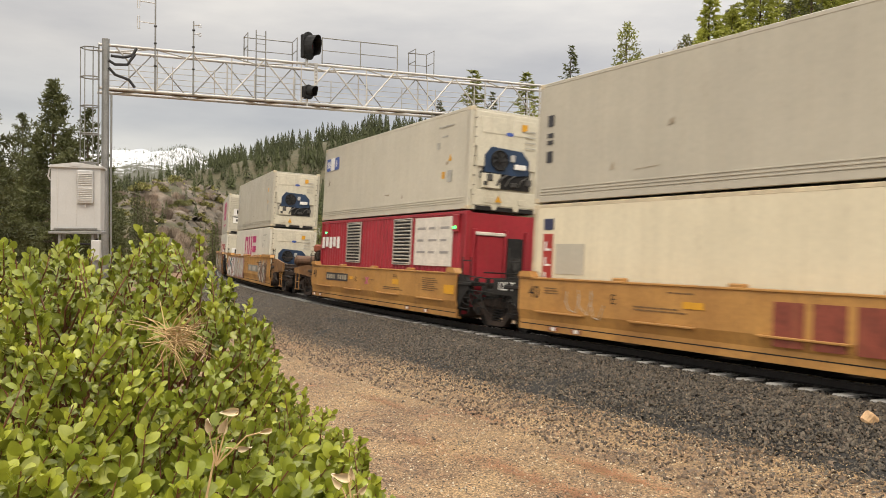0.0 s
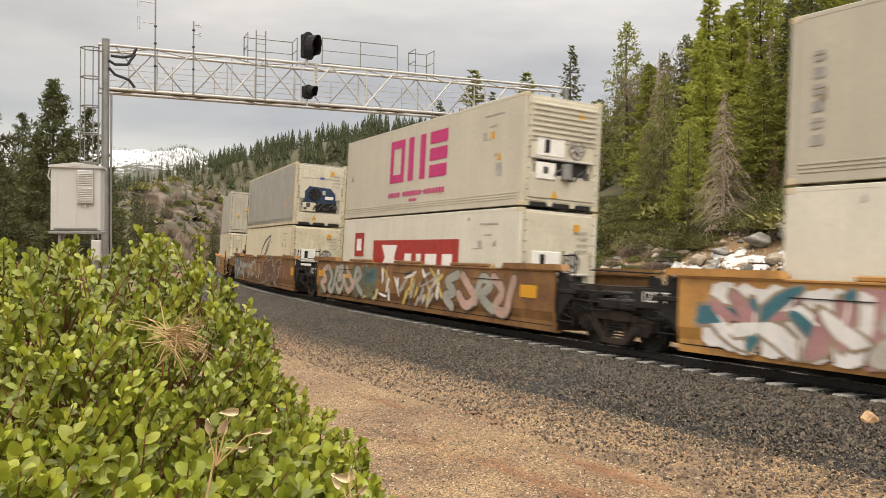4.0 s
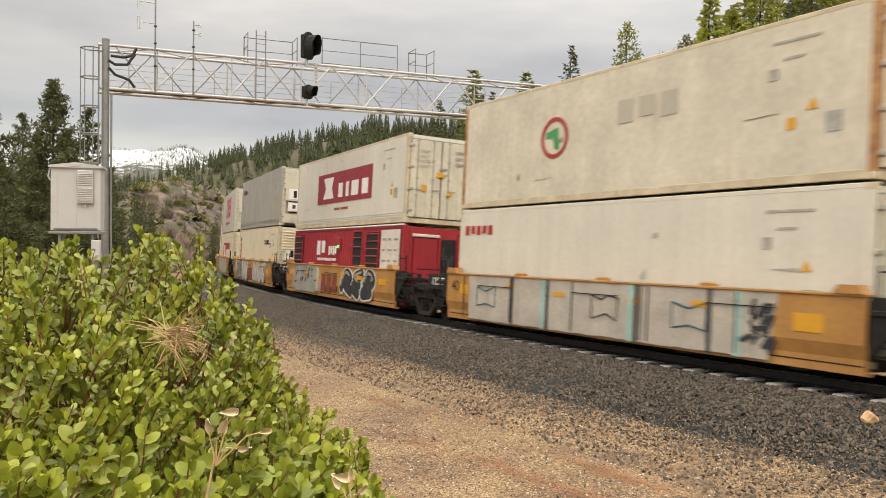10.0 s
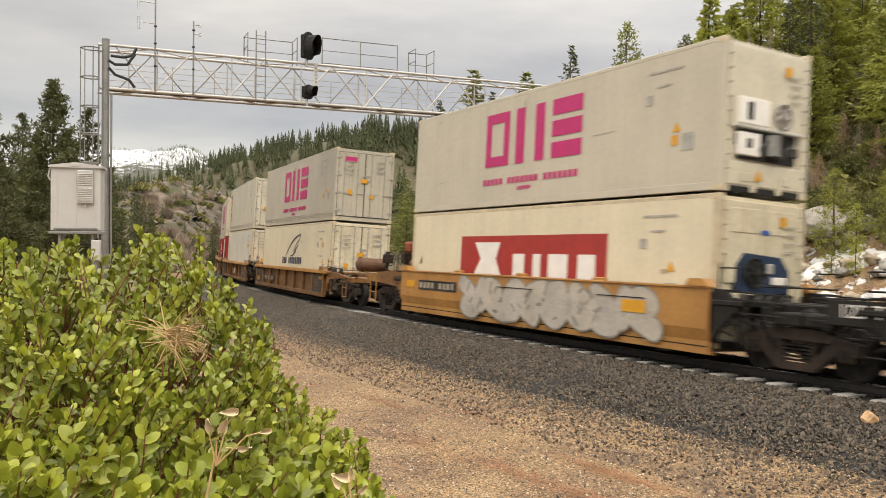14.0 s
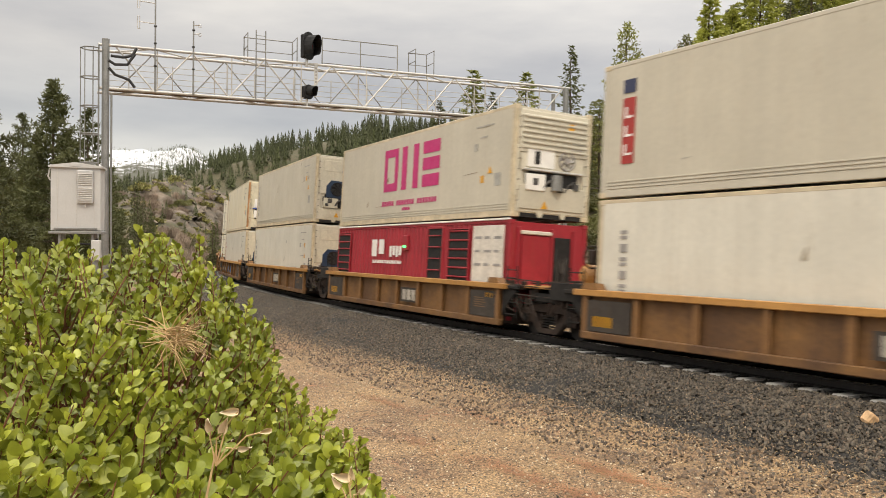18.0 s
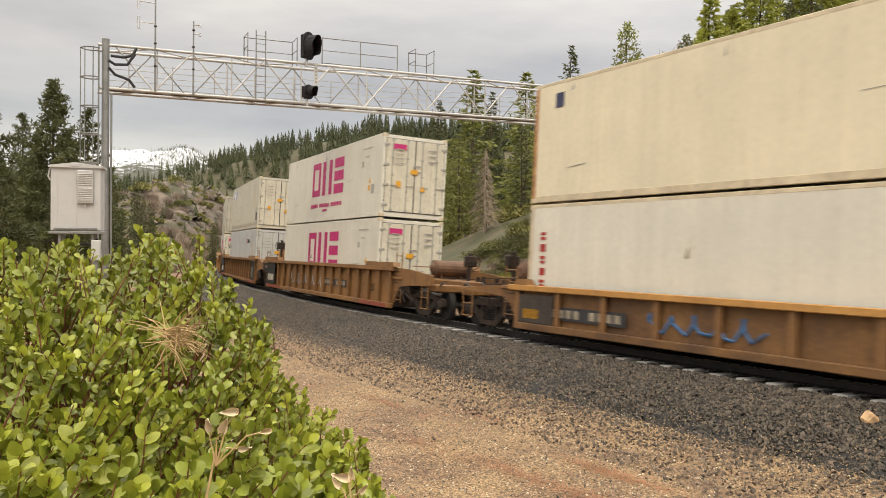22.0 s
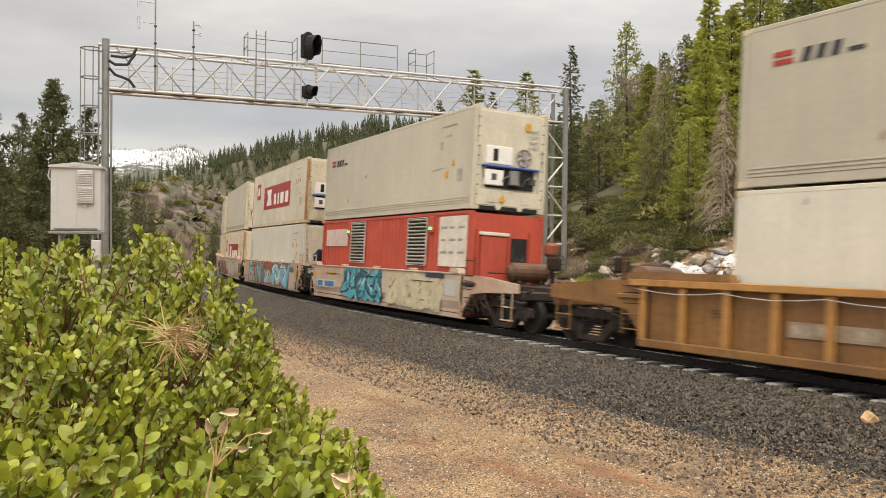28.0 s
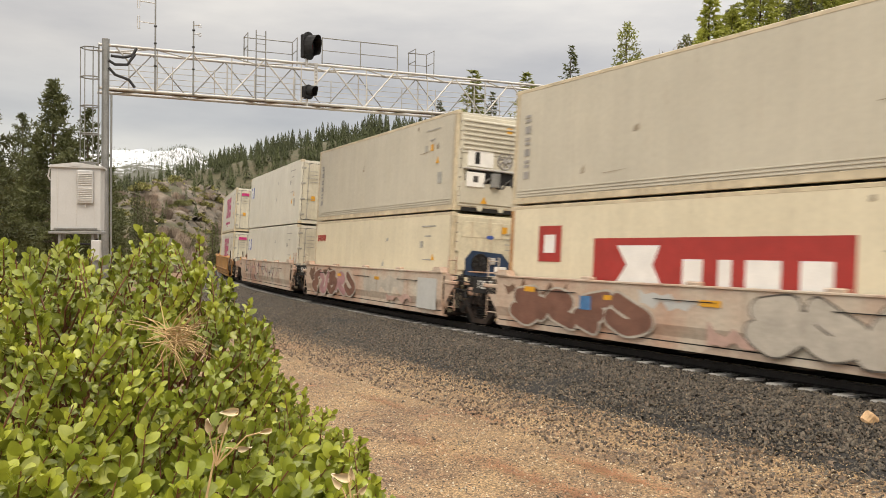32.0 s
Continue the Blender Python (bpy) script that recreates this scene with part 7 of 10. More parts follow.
well_unit(Y5, WELL_Y, S[5], D40, "smooth", 6.2, 1.40, "coupler", "joint", [fld(-5.5, -0.35, 0.22, 1.39, CREAMSPRAY, 43, wob=0.3), bub(-5.15, -0.75, 0.28, 1.36, 6, (DULLGREY,), SPRAYDARK, 44, 0.17, 0.02), shd(-5.2, -0.7, 0.25, 1.36, SIGNBLACK, 45, 44), lambda r: [stamp(r, a, a + 0.09, 0.5, 1.25, PALEPINK) for a in (0.0, 0.3, 0.62, 0.9)], lambda r: stamp(r, 1.85, 4.2, 0.82, 1.08, SIGNBLACK), lambda r: [stamp(r, a, b, 0.86, 1.03, WORNWHITE, y=-1.512) for a, b in ((1.95, 2.55), (2.9, 3.9))], pat(4.7, 5.3, 0.7, 1.0), pat(-5.9, -5.5, 0.9, 1.1), pat(-3.5, -3.1, 1.05, 1.15)])
well_unit(Y5, WELL_Y, S[6], D40, "smooth", 6.2, 1.40, "joint", "joint", [fld(-5.05, 4.65, 0.2, 1.39, CHALK, 46, wob=0.03), lambda r: [stamp(r, a - 0.05, a + 0.05, 0.2, 1.37, SIGNBLACK, y=-1.51) for a in (-3.03, -1.62, 1.3, 3.19)], lambda r: [stamp(r, a - 0.24, a - 0.10, 0.2, 1.37, AQUA, y=-1.508) for a in (-1.62, 1.3, 4.0)], lambda r: [outline_mark(r, x, 0.84, SIGNBLACK if k % 2 else TEA, k) for k, x in enumerate((-4.2, 0.35, 2.7))], shd(4.0, 4.6, 0.2, 1.3, SIGNBLACK, 47, 22), num(-5.75), pat(4.95, 5.5, 0.75, 1.05), pat(-5.5, -5.1, 0.85, 1.1), pat(-3.3, -2.95, 1.08, 1.18), pat(-1.4, -1.0, 0.98, 1.08), pat(1.0, 1.45, 0.98, 1.08), pat(2.75, 3.2, 1.0, 1.12)])
well_unit(Y5, WELL_Y, S[7], D40, "smooth", 6.2, 1.40, "joint", "joint", [num(-6.0), fld(-5.25, -4.8, 0.25, 1.3, PALEPINK, 48, wob=0.3), fld(-4.85, -1.85, 0.22, 1.39, DULLGREY, 49, wob=0.06), shd(-4.7, -1.9, 0.5, 1.38, SPRAYDARK, 50, 16), fld(-1.95, -1.5, 0.22, 1.39, CREAMSPRAY, 51, wob=0.2), fld(-1.75, -1.2, 0.25, 0.95, PALEPINK, 52, wob=0.3), own(-1.15, 0.40, 0.66, SIGNRED), bub(1.3, 4.4, 0.24, 1.37, 3, (BLK,), WHT, 53, 0.20, 0.06, DULLGREY), pat(-5.57, -5.13, 0.9, 1.12), pat(1.02, 1.45, 1.05, 1.16), lambda r: stamp(r, 2.8, 3.4, 0.95, 1.10, AMBER, y=-1.516), lambda r: stamp(r, -3.4, -2.9, 1.0, 1.1, AMBER, y=-1.516), pat(4.9, 5.6, 0.85, 1.05)])
well_unit(Y5, WELL_Y, S[8], D40, "smooth", 6.2, 1.40, "joint", "joint", [num(-5.95), fld(-5.2, -2.6, 0.5, 1.38, C_BLUEGREY, 54, wob=0.2), bub(-4.75, -2.7, 0.25, 1.34, 4, (DULLGREY,), SPRAYDARK, 55, 0.11, 0.09), bub(-2.62, -0.7, 0.22, 1.37, 3, (DULLWHITE,), HAZE, 56, 0.23, 0.04), shd(-2.5, -0.8, 0.3, 1.3, HAZE, 156, 10), own(-0.75, 0.42, 0.52, SIGNRED), bub(0.95, 4.55, 0.22, 1.37, 4, (DULLWHITE,), HAZE, 57, 0.22, 0.04), shd(1.1, 4.5, 0.3, 1.3, HAZE, 157, 16), pat(0.62, 1.02, 1.02, 1.14), lambda r: stamp(r, 2.6, 3.1, 1.0, 1.13, AMBER, y=-1.516), pat(4.85, 5.35, 0.75, 1.0), lambda r: stamp(r, 4.8, 5.6, 1.12, 1.33, HAZE)])
well_unit(Y5, WELL_Y, S[9], D40, "smooth", 6.2, 1.40, "joint", "coupler", [pl(-5.0, -2.8), bub(-2.4, 4.9, 0.22, 1.37, 8, (DULLWHITE, CHALK), HAZE, 58, 0.23, 0.04), shd(-2.2, 4.8, 0.3, 1.3, HAZE, 158, 26), lambda r: stamp(r, 3.9, 4.6, 0.8, 1.05, AMBER, y=-1.516), pat(-5.8, -5.3, 0.9, 1.1)])
RB = "brown ribbed well car unit with a yellow top chord"
for k, (f, b) in ((10, ("coupler", "joint")), (11, ("joint", "joint")), (12, ("joint", "joint")), (13, ("joint", "joint")), (14, ("joint", "coupler"))):
    ex = [lambda r: stamp(r, -6.1, -4.72, 0.32, 0.98, GREYBROWN), lambda r: stamp(r, 4.72, 6.1, 0.32, 0.98, GREYBROWN), pat(5.5, 5.9, 0.82, 0.94), pat(-5.85, -5.25, 0.42, 0.64), rows(4.95, 0.78, 0.6, 5, y=-1.512)]
    ex = [(lambda g: (lambda r: g(r)))(g) for g in ex]
    if k in (10, 14):
        ex.append(lambda r: number_bars(r, -4.9, -2.4, 0.45, 0.75, y=-1.45))
    else:
        ex.append(lambda r: (stamp(r, 0.35, 1.5, 0.42, 0.86, GREYBROWN), owner_blocks(r, 0.5, 0.48, 0.32, WORNWHITE, y=-1.512)))
    if k == 14:
        ex.append(lambda r: scribble(r, -1.9, 0.9, 0.38, 0.9, DEEPBLUE, 40, -1.42, 5, 0.03))
    well_unit(RB, WELL_B, S[k], D40, "ribbed", 6.2, 1.20, f, b, ex, chord=WELL_Y)
RC = "yellow-brown ribbed long well car unit"
for k, (f, b) in ((15, ("coupler", "joint")), (16, ("joint", "joint")), (17, ("joint", "coupler"))):
    ex = [lambda r: flat_text(r, "53", 6.3, 0.62, 0.36, DARKSTEEL, y=-1.425), lambda r: stamp(r, 5.4, 7.8, 0.15, 0.29, mat_dark_red, y=-1.534)]
    if k == 15:
        ex += [lambda r: number_bars(r, 1.0, 3.6, 0.62, 0.88, y=-1.42), lambda r: scribble(r, -4.0, 0.8, 0.45, 1.05, SIL, 41)]
    elif k == 16:
        ex += [lambda r: owner_blocks(r, -1.0, 0.5, 0.6, SIGNRED, y=-1.42)]
    else:
        ex += [lambda r: number_bars(r, -4.8, -2.6, 0.62, 0.88, y=-1.42, plate_mat=SOFTRIM), rows(-6.4, 0.95, 0.5, 3, y=-1.415), rows(-2.2, 0.8, 1.3, 2, y=-1.415), rows(-0.4, 1.0, 0.8, 5, y=-1.415)]
    if k < 17:
        ex += [lambda r: stamp(r, -8.0, -6.5, 0.34, 1.32, DARKSTEEL, y=-1.53), lambda r: stamp(r, -7.75, -6.7, 0.50, 0.80, WORNWHITE, y=-1.537), lambda r: stamp(r, -7.9, -5.4, 0.16, 0.30, mat_dark_red, y=-1.54)]
    if k > 15:
        ex += [lambda r: stamp(r, 6.9, 8.0, 0.34, 1.32, DARKSTEEL, y=-1.53), lambda r: [stamp(r, 7.15, 7.8, 0.5 + 0.09 * q, 0.53 + 0.09 * q, WORNWHITE, y=-1.537) for q in range(6)]]
    mat_dark_red = OWNRED
    well_unit(RC, WELL_B, S[k], D53, "ribbed", 8.1, 1.48, f, b, ex, chord=WELL_Y if k == 17 else WELL_B)
PW = "faded pinkish well car unit covered in spray paint"
well_unit(PW, WELL_P, S[18], D40, "smooth", 6.2, 1.40, "coupler", "joint", [lambda r: stamp(r, -5.65, -3.6, 0.55, 0.85, C_BLUEGREY), lambda r: [stamp(r, a, b, 0.60, 0.80, DEEPBLUE, y=-1.512) for a, b in ((-5.55, -5.0), (-4.7, -3.7))], fld(-2.75, 0.85, 0.24, 1.38, TEA, 59, wob=0.25), tag(-2.7, 0.8, (CYA, TEA, CYA), 51, 6), shd(-2.6, 0.8, 0.3, 1.35, NAVY, 60, 26), fld(1.2, 5.2, 0.22, 1.37, CREAMSPRAY, 61, wob=0.12), bub(1.4, 5.1, 0.26, 1.34, 5, (CREAMSPRAY,), WORNWHITE, 62, 0.24, 0.03), shd(1.5, 5.1, 0.3, 1.3, SOFTRIM, 63, 14), lambda r: stamp(r, 4.1, 5.3, 1.22, 1.38, NAVY, y=-1.514), lambda r: stamp(r, 5.35, 6.0, 0.75, 1.2, C_BLUEGREY), pat(-6.1, -5.8, 0.95, 1.12), pat(-4.2, -3.8, 1.08, 1.18)])
well_unit(PW, WELL_P, S[19], D40, "smooth", 6.2, 1.40, "joint", "joint", [word_tag, pat(-5.75, -5.25, 0.95, 1.2), lambda r: stamp(r, -5.2, -4.78, 0.92, 1.22, CHALK), lambda r: stamp(r, 5.85, 6.18, 0.85, 1.15, AMBER, y=-1.514)])
well_unit(PW, WELL_P, S[20], D40, "smooth", 6.2, 1.40, "joint", "joint", [fld(-5.9, -3.4, 0.75, 1.38, BROWNWASH, 64, wob=0.4), bub(-5.4, -0.9, 0.24, 1.2, 4, (BRN,), CHALK, 65, 0.15, 0.05), fld(-1.2, 0.5, 0.85, 1.3, C_BLUEGREY, 66, wob=0.3), fld(0.6, 2.2, 0.3, 0.8, PALEPINK, 67, wob=0.3), bub(1.6, 4.6, 0.24, 1.34, 3, (CHALK,), SPRAYDARK, 68, 0.2, 0.035), lambda r: stamp(r, -2.95, -2.6, 0.75, 1.05, DEEPBLUE, y=-1.516), pat(-5.0, -4.6, 1.05, 1.17), pat(-2.2, -1.8, 1.0, 1.1), pat(4.9, 5.8, 0.45, 1.1, C_BLUEGREY), lambda r: stamp(r, 5.2, 5.6, 0.8, 1.05, AMBER, y=-1.514), lambda r: stamp(r, 0.4, 0.9, 1.02, 1.14, AMBER, y=-1.514)])
well_unit(PW, WELL_P, S[21], D40, "smooth", 6.2, 1.40, "joint", "joint", [fld(-5.8, -3.0, 0.7, 1.38, BROWNWASH, 70, wob=0.4), bub(-5.3, -0.6, 0.26, 1.25, 5, (BRN, ROS), CHALK, 71, 0.14, 0.05), fld(0.2, 3.6, 0.55, 1.3, CHALK, 72, wob=0.3), fld(2.2, 4.4, 0.25, 0.7, PALEPINK, 73, wob=0.3), pat(4.6, 5.9, 0.3, 1.2, C_BLUEGREY), pat(-2.4, -2.0, 1.02, 1.12), pat(1.2, 1.6, 1.02, 1.12)])
well_unit(PW, WELL_P, S[22], D40, "smooth", 6.2, 1.40, "joint", "coupler", [tag(-5.0, 4.0, (ROS, SIL), 60, 9, style="pale")])
well_unit(YL, WELL_Y, S[23], D40, "smooth", 6.2, 1.40, "coupler", "joint", [])
well_unit(YL, WELL_Y, S[24], D40, "smooth", 6.2, 1.40, "joint", "joint", [])


# ---- signal gantry ----
G_L, G_R = Vector((-11.75, 28.8, 0)), Vector((5.28, 36.2, 0))
G_DIR = (G_R - G_L).normalized()
SPAN = (G_R - G_L).length
DEEP = 1.05           # depth of the truss along the track
ZT, ZB = 9.0, 7.5


GRATE = mat("rusty_walkway_grating", (0.20, 0.135, 0.095), rough=0.8, vary=0.4, scale=2.0, fine=20, bump=0.2)


def build_gantry():
    ang = math.degrees(math.atan2(G_DIR.y, G_DIR.x))
    root = thing("signal_gantry", "galvanised steel signal gantry spanning the track with walkway", "signal gantry", m=pose(G_L.x, G_L.y, 0, 0, 0, ang))
    gz = lambda x, y: float(ground_z(*(G_L + G_DIR * x + Vector((-G_DIR.y, G_DIR.x, 0)) * y).xy)) - 0.3
    # masts
    part("mast", Mesh().tube((0, 0, gz(0, 0)), (0, 0, 9.2), 0.125, n=16), GALVDARK, root, "thick grey steel mast", smooth=False)
    part("mast", Mesh().tube((0, DEEP, gz(0, DEEP)), (0, DEEP, 9.05), 0.10, n=12), GALVDARK, root)
    for x in (SPAN, SPAN - 0.95):
        part("mast", Mesh().tube((x, 0, gz(x, 0)), (x, 0, 9.0 if x == SPAN else 7.4), 0.125 if x == SPAN else 0.10, n=12), GALVDARK, root)
    part("mast", Mesh().tube((SPAN, DEEP, gz(SPAN, DEEP)), (SPAN, DEEP, 8.9), 0.09, n=12), GALVDARK, root)
    g0 = gz(SPAN, 0)
    k = 0
    z = 7.1
    while z > g0 + 1.4:
        a, b = (SPAN - 0.95, SPAN) if k % 2 == 0 else (SPAN, SPAN - 0.95)
        part("mast_brace", Mesh().tube((a, 0, z), (b, 0, z - 1.05), 0.045, n=8), GALV, root)
        part("mast_strut", Mesh().tube((SPAN - 0.95, 0, z - 1.15), (SPAN, 0, z - 1.15), 0.04, n=8), GALV, root)
        z -= 1.25
        k += 1
    # chords
    for y in (0, DEEP):
        for z in (ZT, ZB):
            part("chord", Mesh().tube((-0.25, y, z), (SPAN + 0.2, y, z), 0.050, n=12), GALV, root)
    # web: diagonals and posts front and back, lacing above and below
    p = 1.295
    n = int((SPAN - 0.3) / p)
    for i in range(n):
        x0, x1 = 0.3 + i * p, 0.3 + (i + 1) * p
        za, zb = (ZT, ZB) if i % 2 == 0 else (ZB, ZT)
        part("web_diagonal", Mesh().tube((x0, 0, za), (x1, 0, zb), 0.027, n=8), GALV, root)
        part("web_diagonal", Mesh().tube((x0, DEEP, zb), (x1, DEEP, za), 0.022, n=8), GALVDARK, root)
        for z in (ZT, ZB):
            part("lacing", Mesh().tube((x0, 0 if i % 2 else DEEP, z), (x1, DEEP if i % 2 else 0, z), 0.026, n=6), GALV, root)
        if i % 2 == 0:
            part("web_post", Mesh().tube((x1 + 0.1, 0, ZB), (x1 + 0.1, 0, ZT), 0.024, n=6), GALV, root)
            part("web_post", Mesh().tube((x1 + 0.1, DEEP, ZB), (x1 + 0.1, DEEP, ZT), 0.024, n=6), GALV, root)
    # walkway grating and inner hand lines
    m = Mesh()
    m.box((SPAN / 2, DEEP / 2, ZB + 0.05), (SPAN, 0.62, 0.035), 0.005)
    part("walkway_grating", m, GRATE, root, "rust-brown walkway grating")
    for z in (7.75, 7.95, 8.15, 8.36, 8.57):
        part("hand_line", Mesh().tube((0.1, DEEP - 0.12, z), (SPAN - 0.3, DEEP - 0.12, z), 0.012, n=6), GALV, root)
    for i in range(12):
        x = 0.8 + i * 1.5
        part("stanchion", Mesh().tube((x, DEEP - 0.12, ZB), (x, DEEP - 0.12, 8.62), 0.018, n=6), GALV, root)
    # top platforms with railings
    for x0, x1, y in ((4.97, 6.85, DEEP + 0.35), (7.72, 10.80, 0.15), (11.66, 12.47, DEEP + 0.1)):
        rail = part("platform_railing", Mesh().tube((x0, y, 10.08), (x1, y, 10.08), 0.022, n=8), GALVDARK, root)
        part("mid_rail", Mesh().tube((x0, y, 9.60), (x1, y, 9.60), 0.016, n=6), GALVDARK, rail)
        part("toe_rail", Mesh().tube((x0, y, 9.12), (x1, y, 9.12), 0.016, n=6), GALVDARK, rail)
        q = max(2, int((x1 - x0) / 1.4) + 1)
        for i in range(q):
            x = x0 + i * (x1 - x0) / (q - 1)
            part("railing_post", Mesh().tube((x, y, 9.0), (x, y, 10.10), 0.022, n=8), GALVDARK, rail)
        for x in (x0, x1) if y > 0.5 else ():
            for z in (9.60, 10.08):
                part("return_rail", Mesh().tube((x, y, z), (x, y - 0.8, z), 0.016, n=6), GALVDARK, rail)
            part("railing_post", Mesh().tube((x, y - 0.8, 9.0), (x, y - 0.8, 10.10), 0.02, n=8), GALVDARK, rail)
    for x in (5.15, 5.5):
        part("ladder_stile", Mesh().tube((x, -0.1, ZB), (x, -0.1, 10.05), 0.022, n=8), GALVDARK, root)
    for i in range(8):
        z = 7.75 + i * 0.3
        part("ladder_rung", Mesh().tube((5.15, -0.1, z), (5.5, -0.1, z), 0.012, n=6), GALVDARK, root)
    # caged ladder beside the thick mast
    for x, y in ((-0.22, -0.12), (-0.22, 0.28)):
        part("ladder_stile", Mesh().tube((x, y, gz(x, y)), (x, y, 8.95), 0.025, n=8), GALVDARK, root)
    for i in range(27):
        part("ladder_rung", Mesh().tube((-0.22, -0.12, 0.6 + i * 0.305), (-0.22, 0.28, 0.6 + i * 0.305), 0.012, n=6), GALVDARK, root)
    for z in (8.85, 7.85, 6.85, 5.9, 4.9, 3.9):
        pts = [(-0.22, -0.12, z), (-0.40, -0.24, z), (-0.66, -0.18, z), (-0.80, 0.08, z), (-0.66, 0.34, z), (-0.40, 0.40, z), (-0.22, 0.28, z)]
        part("cage_hoop", Mesh().path(pts, 0.024, 6), GALVDARK, root)
    for x, y in ((-0.40, -0.24), (-0.66, -0.18), (-0.80, 0.08), (-0.66, 0.34), (-0.40, 0.40)):
        part("cage_bar", Mesh().tube((x, y, 3.2), (x, y, 8.87), 0.016, n=6), GALVDARK, root)
    # cable drops and conduits
    part("conduit", Mesh().path([(0.16, -0.1, 8.62), (0.55, -0.1, 8.60), (0.85, -0.1, 8.68), (1.0, -0.1, 8.95)], 0.05, 8), RUBBER, root, "black flexible conduit")
    part("conduit", Mesh().path([(0.1, -0.1, 8.45), (0.3, -0.1, 8.33), (0.7, -0.1, 8.36), (0.95, -0.1, 8.75)], 0.05, 8), RUBBER, root, "black flexible conduit")
    part("conduit", Mesh().path([(0.1, -0.1, 8.2), (0.3, -0.1, 7.98), (0.75, -0.1, 7.84), (0.95, -0.1, 7.58)], 0.05, 8), RUBBER, root, "black flexible conduit")
    part("conduit", Mesh().tube((0.19, -0.06, 1.0), (0.19, -0.06, 7.3), 0.035, n=8), GALVDARK, root)
    part("name_plate", Mesh().box((7.42, -0.08, 8.62), (0.13, 0.02, 0.85), 0.004), GALV, root, "narrow pale plate with dark bars")
    m = Mesh()
    for i in range(5):
        m.box((7.42, -0.094, 8.32 + i * 0.13), (0.07, 0.006, 0.07))
    part("plate_lettering", m, SIGNGREY, root)["kind"] = "stuff"
    return root


def signal_head(gantry, at, h, w, shape):
    """Hooded signal head on the gantry: backplate with hoods, lenses, rear housing, bracket."""
    root = part("signal_head", Mesh().prism([(w * 0.5 * math.cos(a), h * 0.5 * math.copysign(abs(math.sin(a)) ** (0.6 if shape == "tall" else 1.0), math.sin(a))) for a in [2 * math.pi * (i + 0.5) / 20 for i in range(20)]], 1, -0.02, 0.02), SIGNALBLACK, gantry, "black hooded signal head", at=at)
    n = 1
    for k in range(n):
        z = -0.04 if shape == "tall" else 0.0
        m = Mesh()
        r = 0.34 if shape == "tall" else 0.22
        pts = []
        for i in range(13):
            a = math.pi * (-0.25 + 1.5 * i / 12)
            pts.append((r * 0.86 * math.cos(a), r * math.sin(a)))
        vs, fs = [], []
        for (px, pz) in pts:
            pz2 = pz * (1.3 if shape == "tall" else 1.0)
            vs += [(px, -0.02, z + pz2), (px * 0.9, -(0.40 if shape == "tall" else 0.28) - 0.10 * max(0, pz / r), z + pz2 * 0.92)]
        for i in range(12):
            fs += [(2 * i, 2 * i + 1, 2 * i + 3, 2 * i + 2)]
        m.add(vs, fs)
        hood = part("hood", m, SIGNALBLACK, root)
        part("lens", Mesh().tube((0, -0.03, z), (0, -0.05, z), r * 0.5, n=16), REDLENS, root, "dark red lens")
    part("rear_housing", Mesh().box((0, 0.16, 0), (w * 0.55, 0.28, h * 0.85), 0.05), SIGNALBLACK, root)
    part("bracket", Mesh().tube((0, 0.1, -h / 2 - 0.25), (0, 0.1, h / 2), 0.05, n=10), GALV, root, "galvanised bracket")
    return root


GANTRY = build_gantry()
_ga = math.degrees(math.atan2(G_DIR.y, G_DIR.x))


def on_gantry(x, y, z, turn=0):
    v = G_L + G_DIR * x + Vector((-G_DIR.y, G_DIR.x, 0)) * y
    return pose(v.x, v.y, z, 0, 0, _ga + turn)


signal_head(GANTRY, pose(7.13, -0.1, 9.66, 0, 0, 34), 1.06, 0.64, "tall")
signal_head(GANTRY, pose(7.15, -0.1, 7.92, 0, 0, 34), 0.56, 0.54, "round")
DIP_TOP = 11.9


def antenna(x, top, arms, label):
    root = thing("radio_antenna", label, "antenna", m=on_gantry(x, -0.08, 0))
    part("antenna_pole", Mesh().tube((0, 0, ZB + 0.0), (0, 0, top), 0.032, 0.025, n=8), GALVDARK, root)
    for z in arms[1]:
        arm = part("dipole_arm", Mesh().tube((0, 0, z), (arms[0], 0, z + 0.03), 0.016, n=6), GALV, root)
        m = Mesh()
        w, h = 0.04, arms[2]
        for a, b in (((-w, -h), (w, -h)), ((w, -h), (w, h)), ((w, h), (-w, h)), ((-w, h), (-w, -h))):
            m.tube((arms[0] + a[0], 0, z + a[1]), (arms[0] + b[0], 0, z + b[1]), 0.012, n=6)
        part("dipole", m, GALV, arm)
    for z in (8.4, 9.2, 9.8):
        part("clamp", Mesh().box((0, 0, z), (0.10, 0.09, 0.05), 0.01), RUBBER, root)


antenna(1.62, DIP_TOP, (-0.56, (9.88, 10.6, 11.4), 0.22), "grey pole antenna with looped dipoles on the gantry")
antenna(2.92, 10.12, (0.22, (9.66, 9.97), 0.05), "small grey whip antenna with short arms")


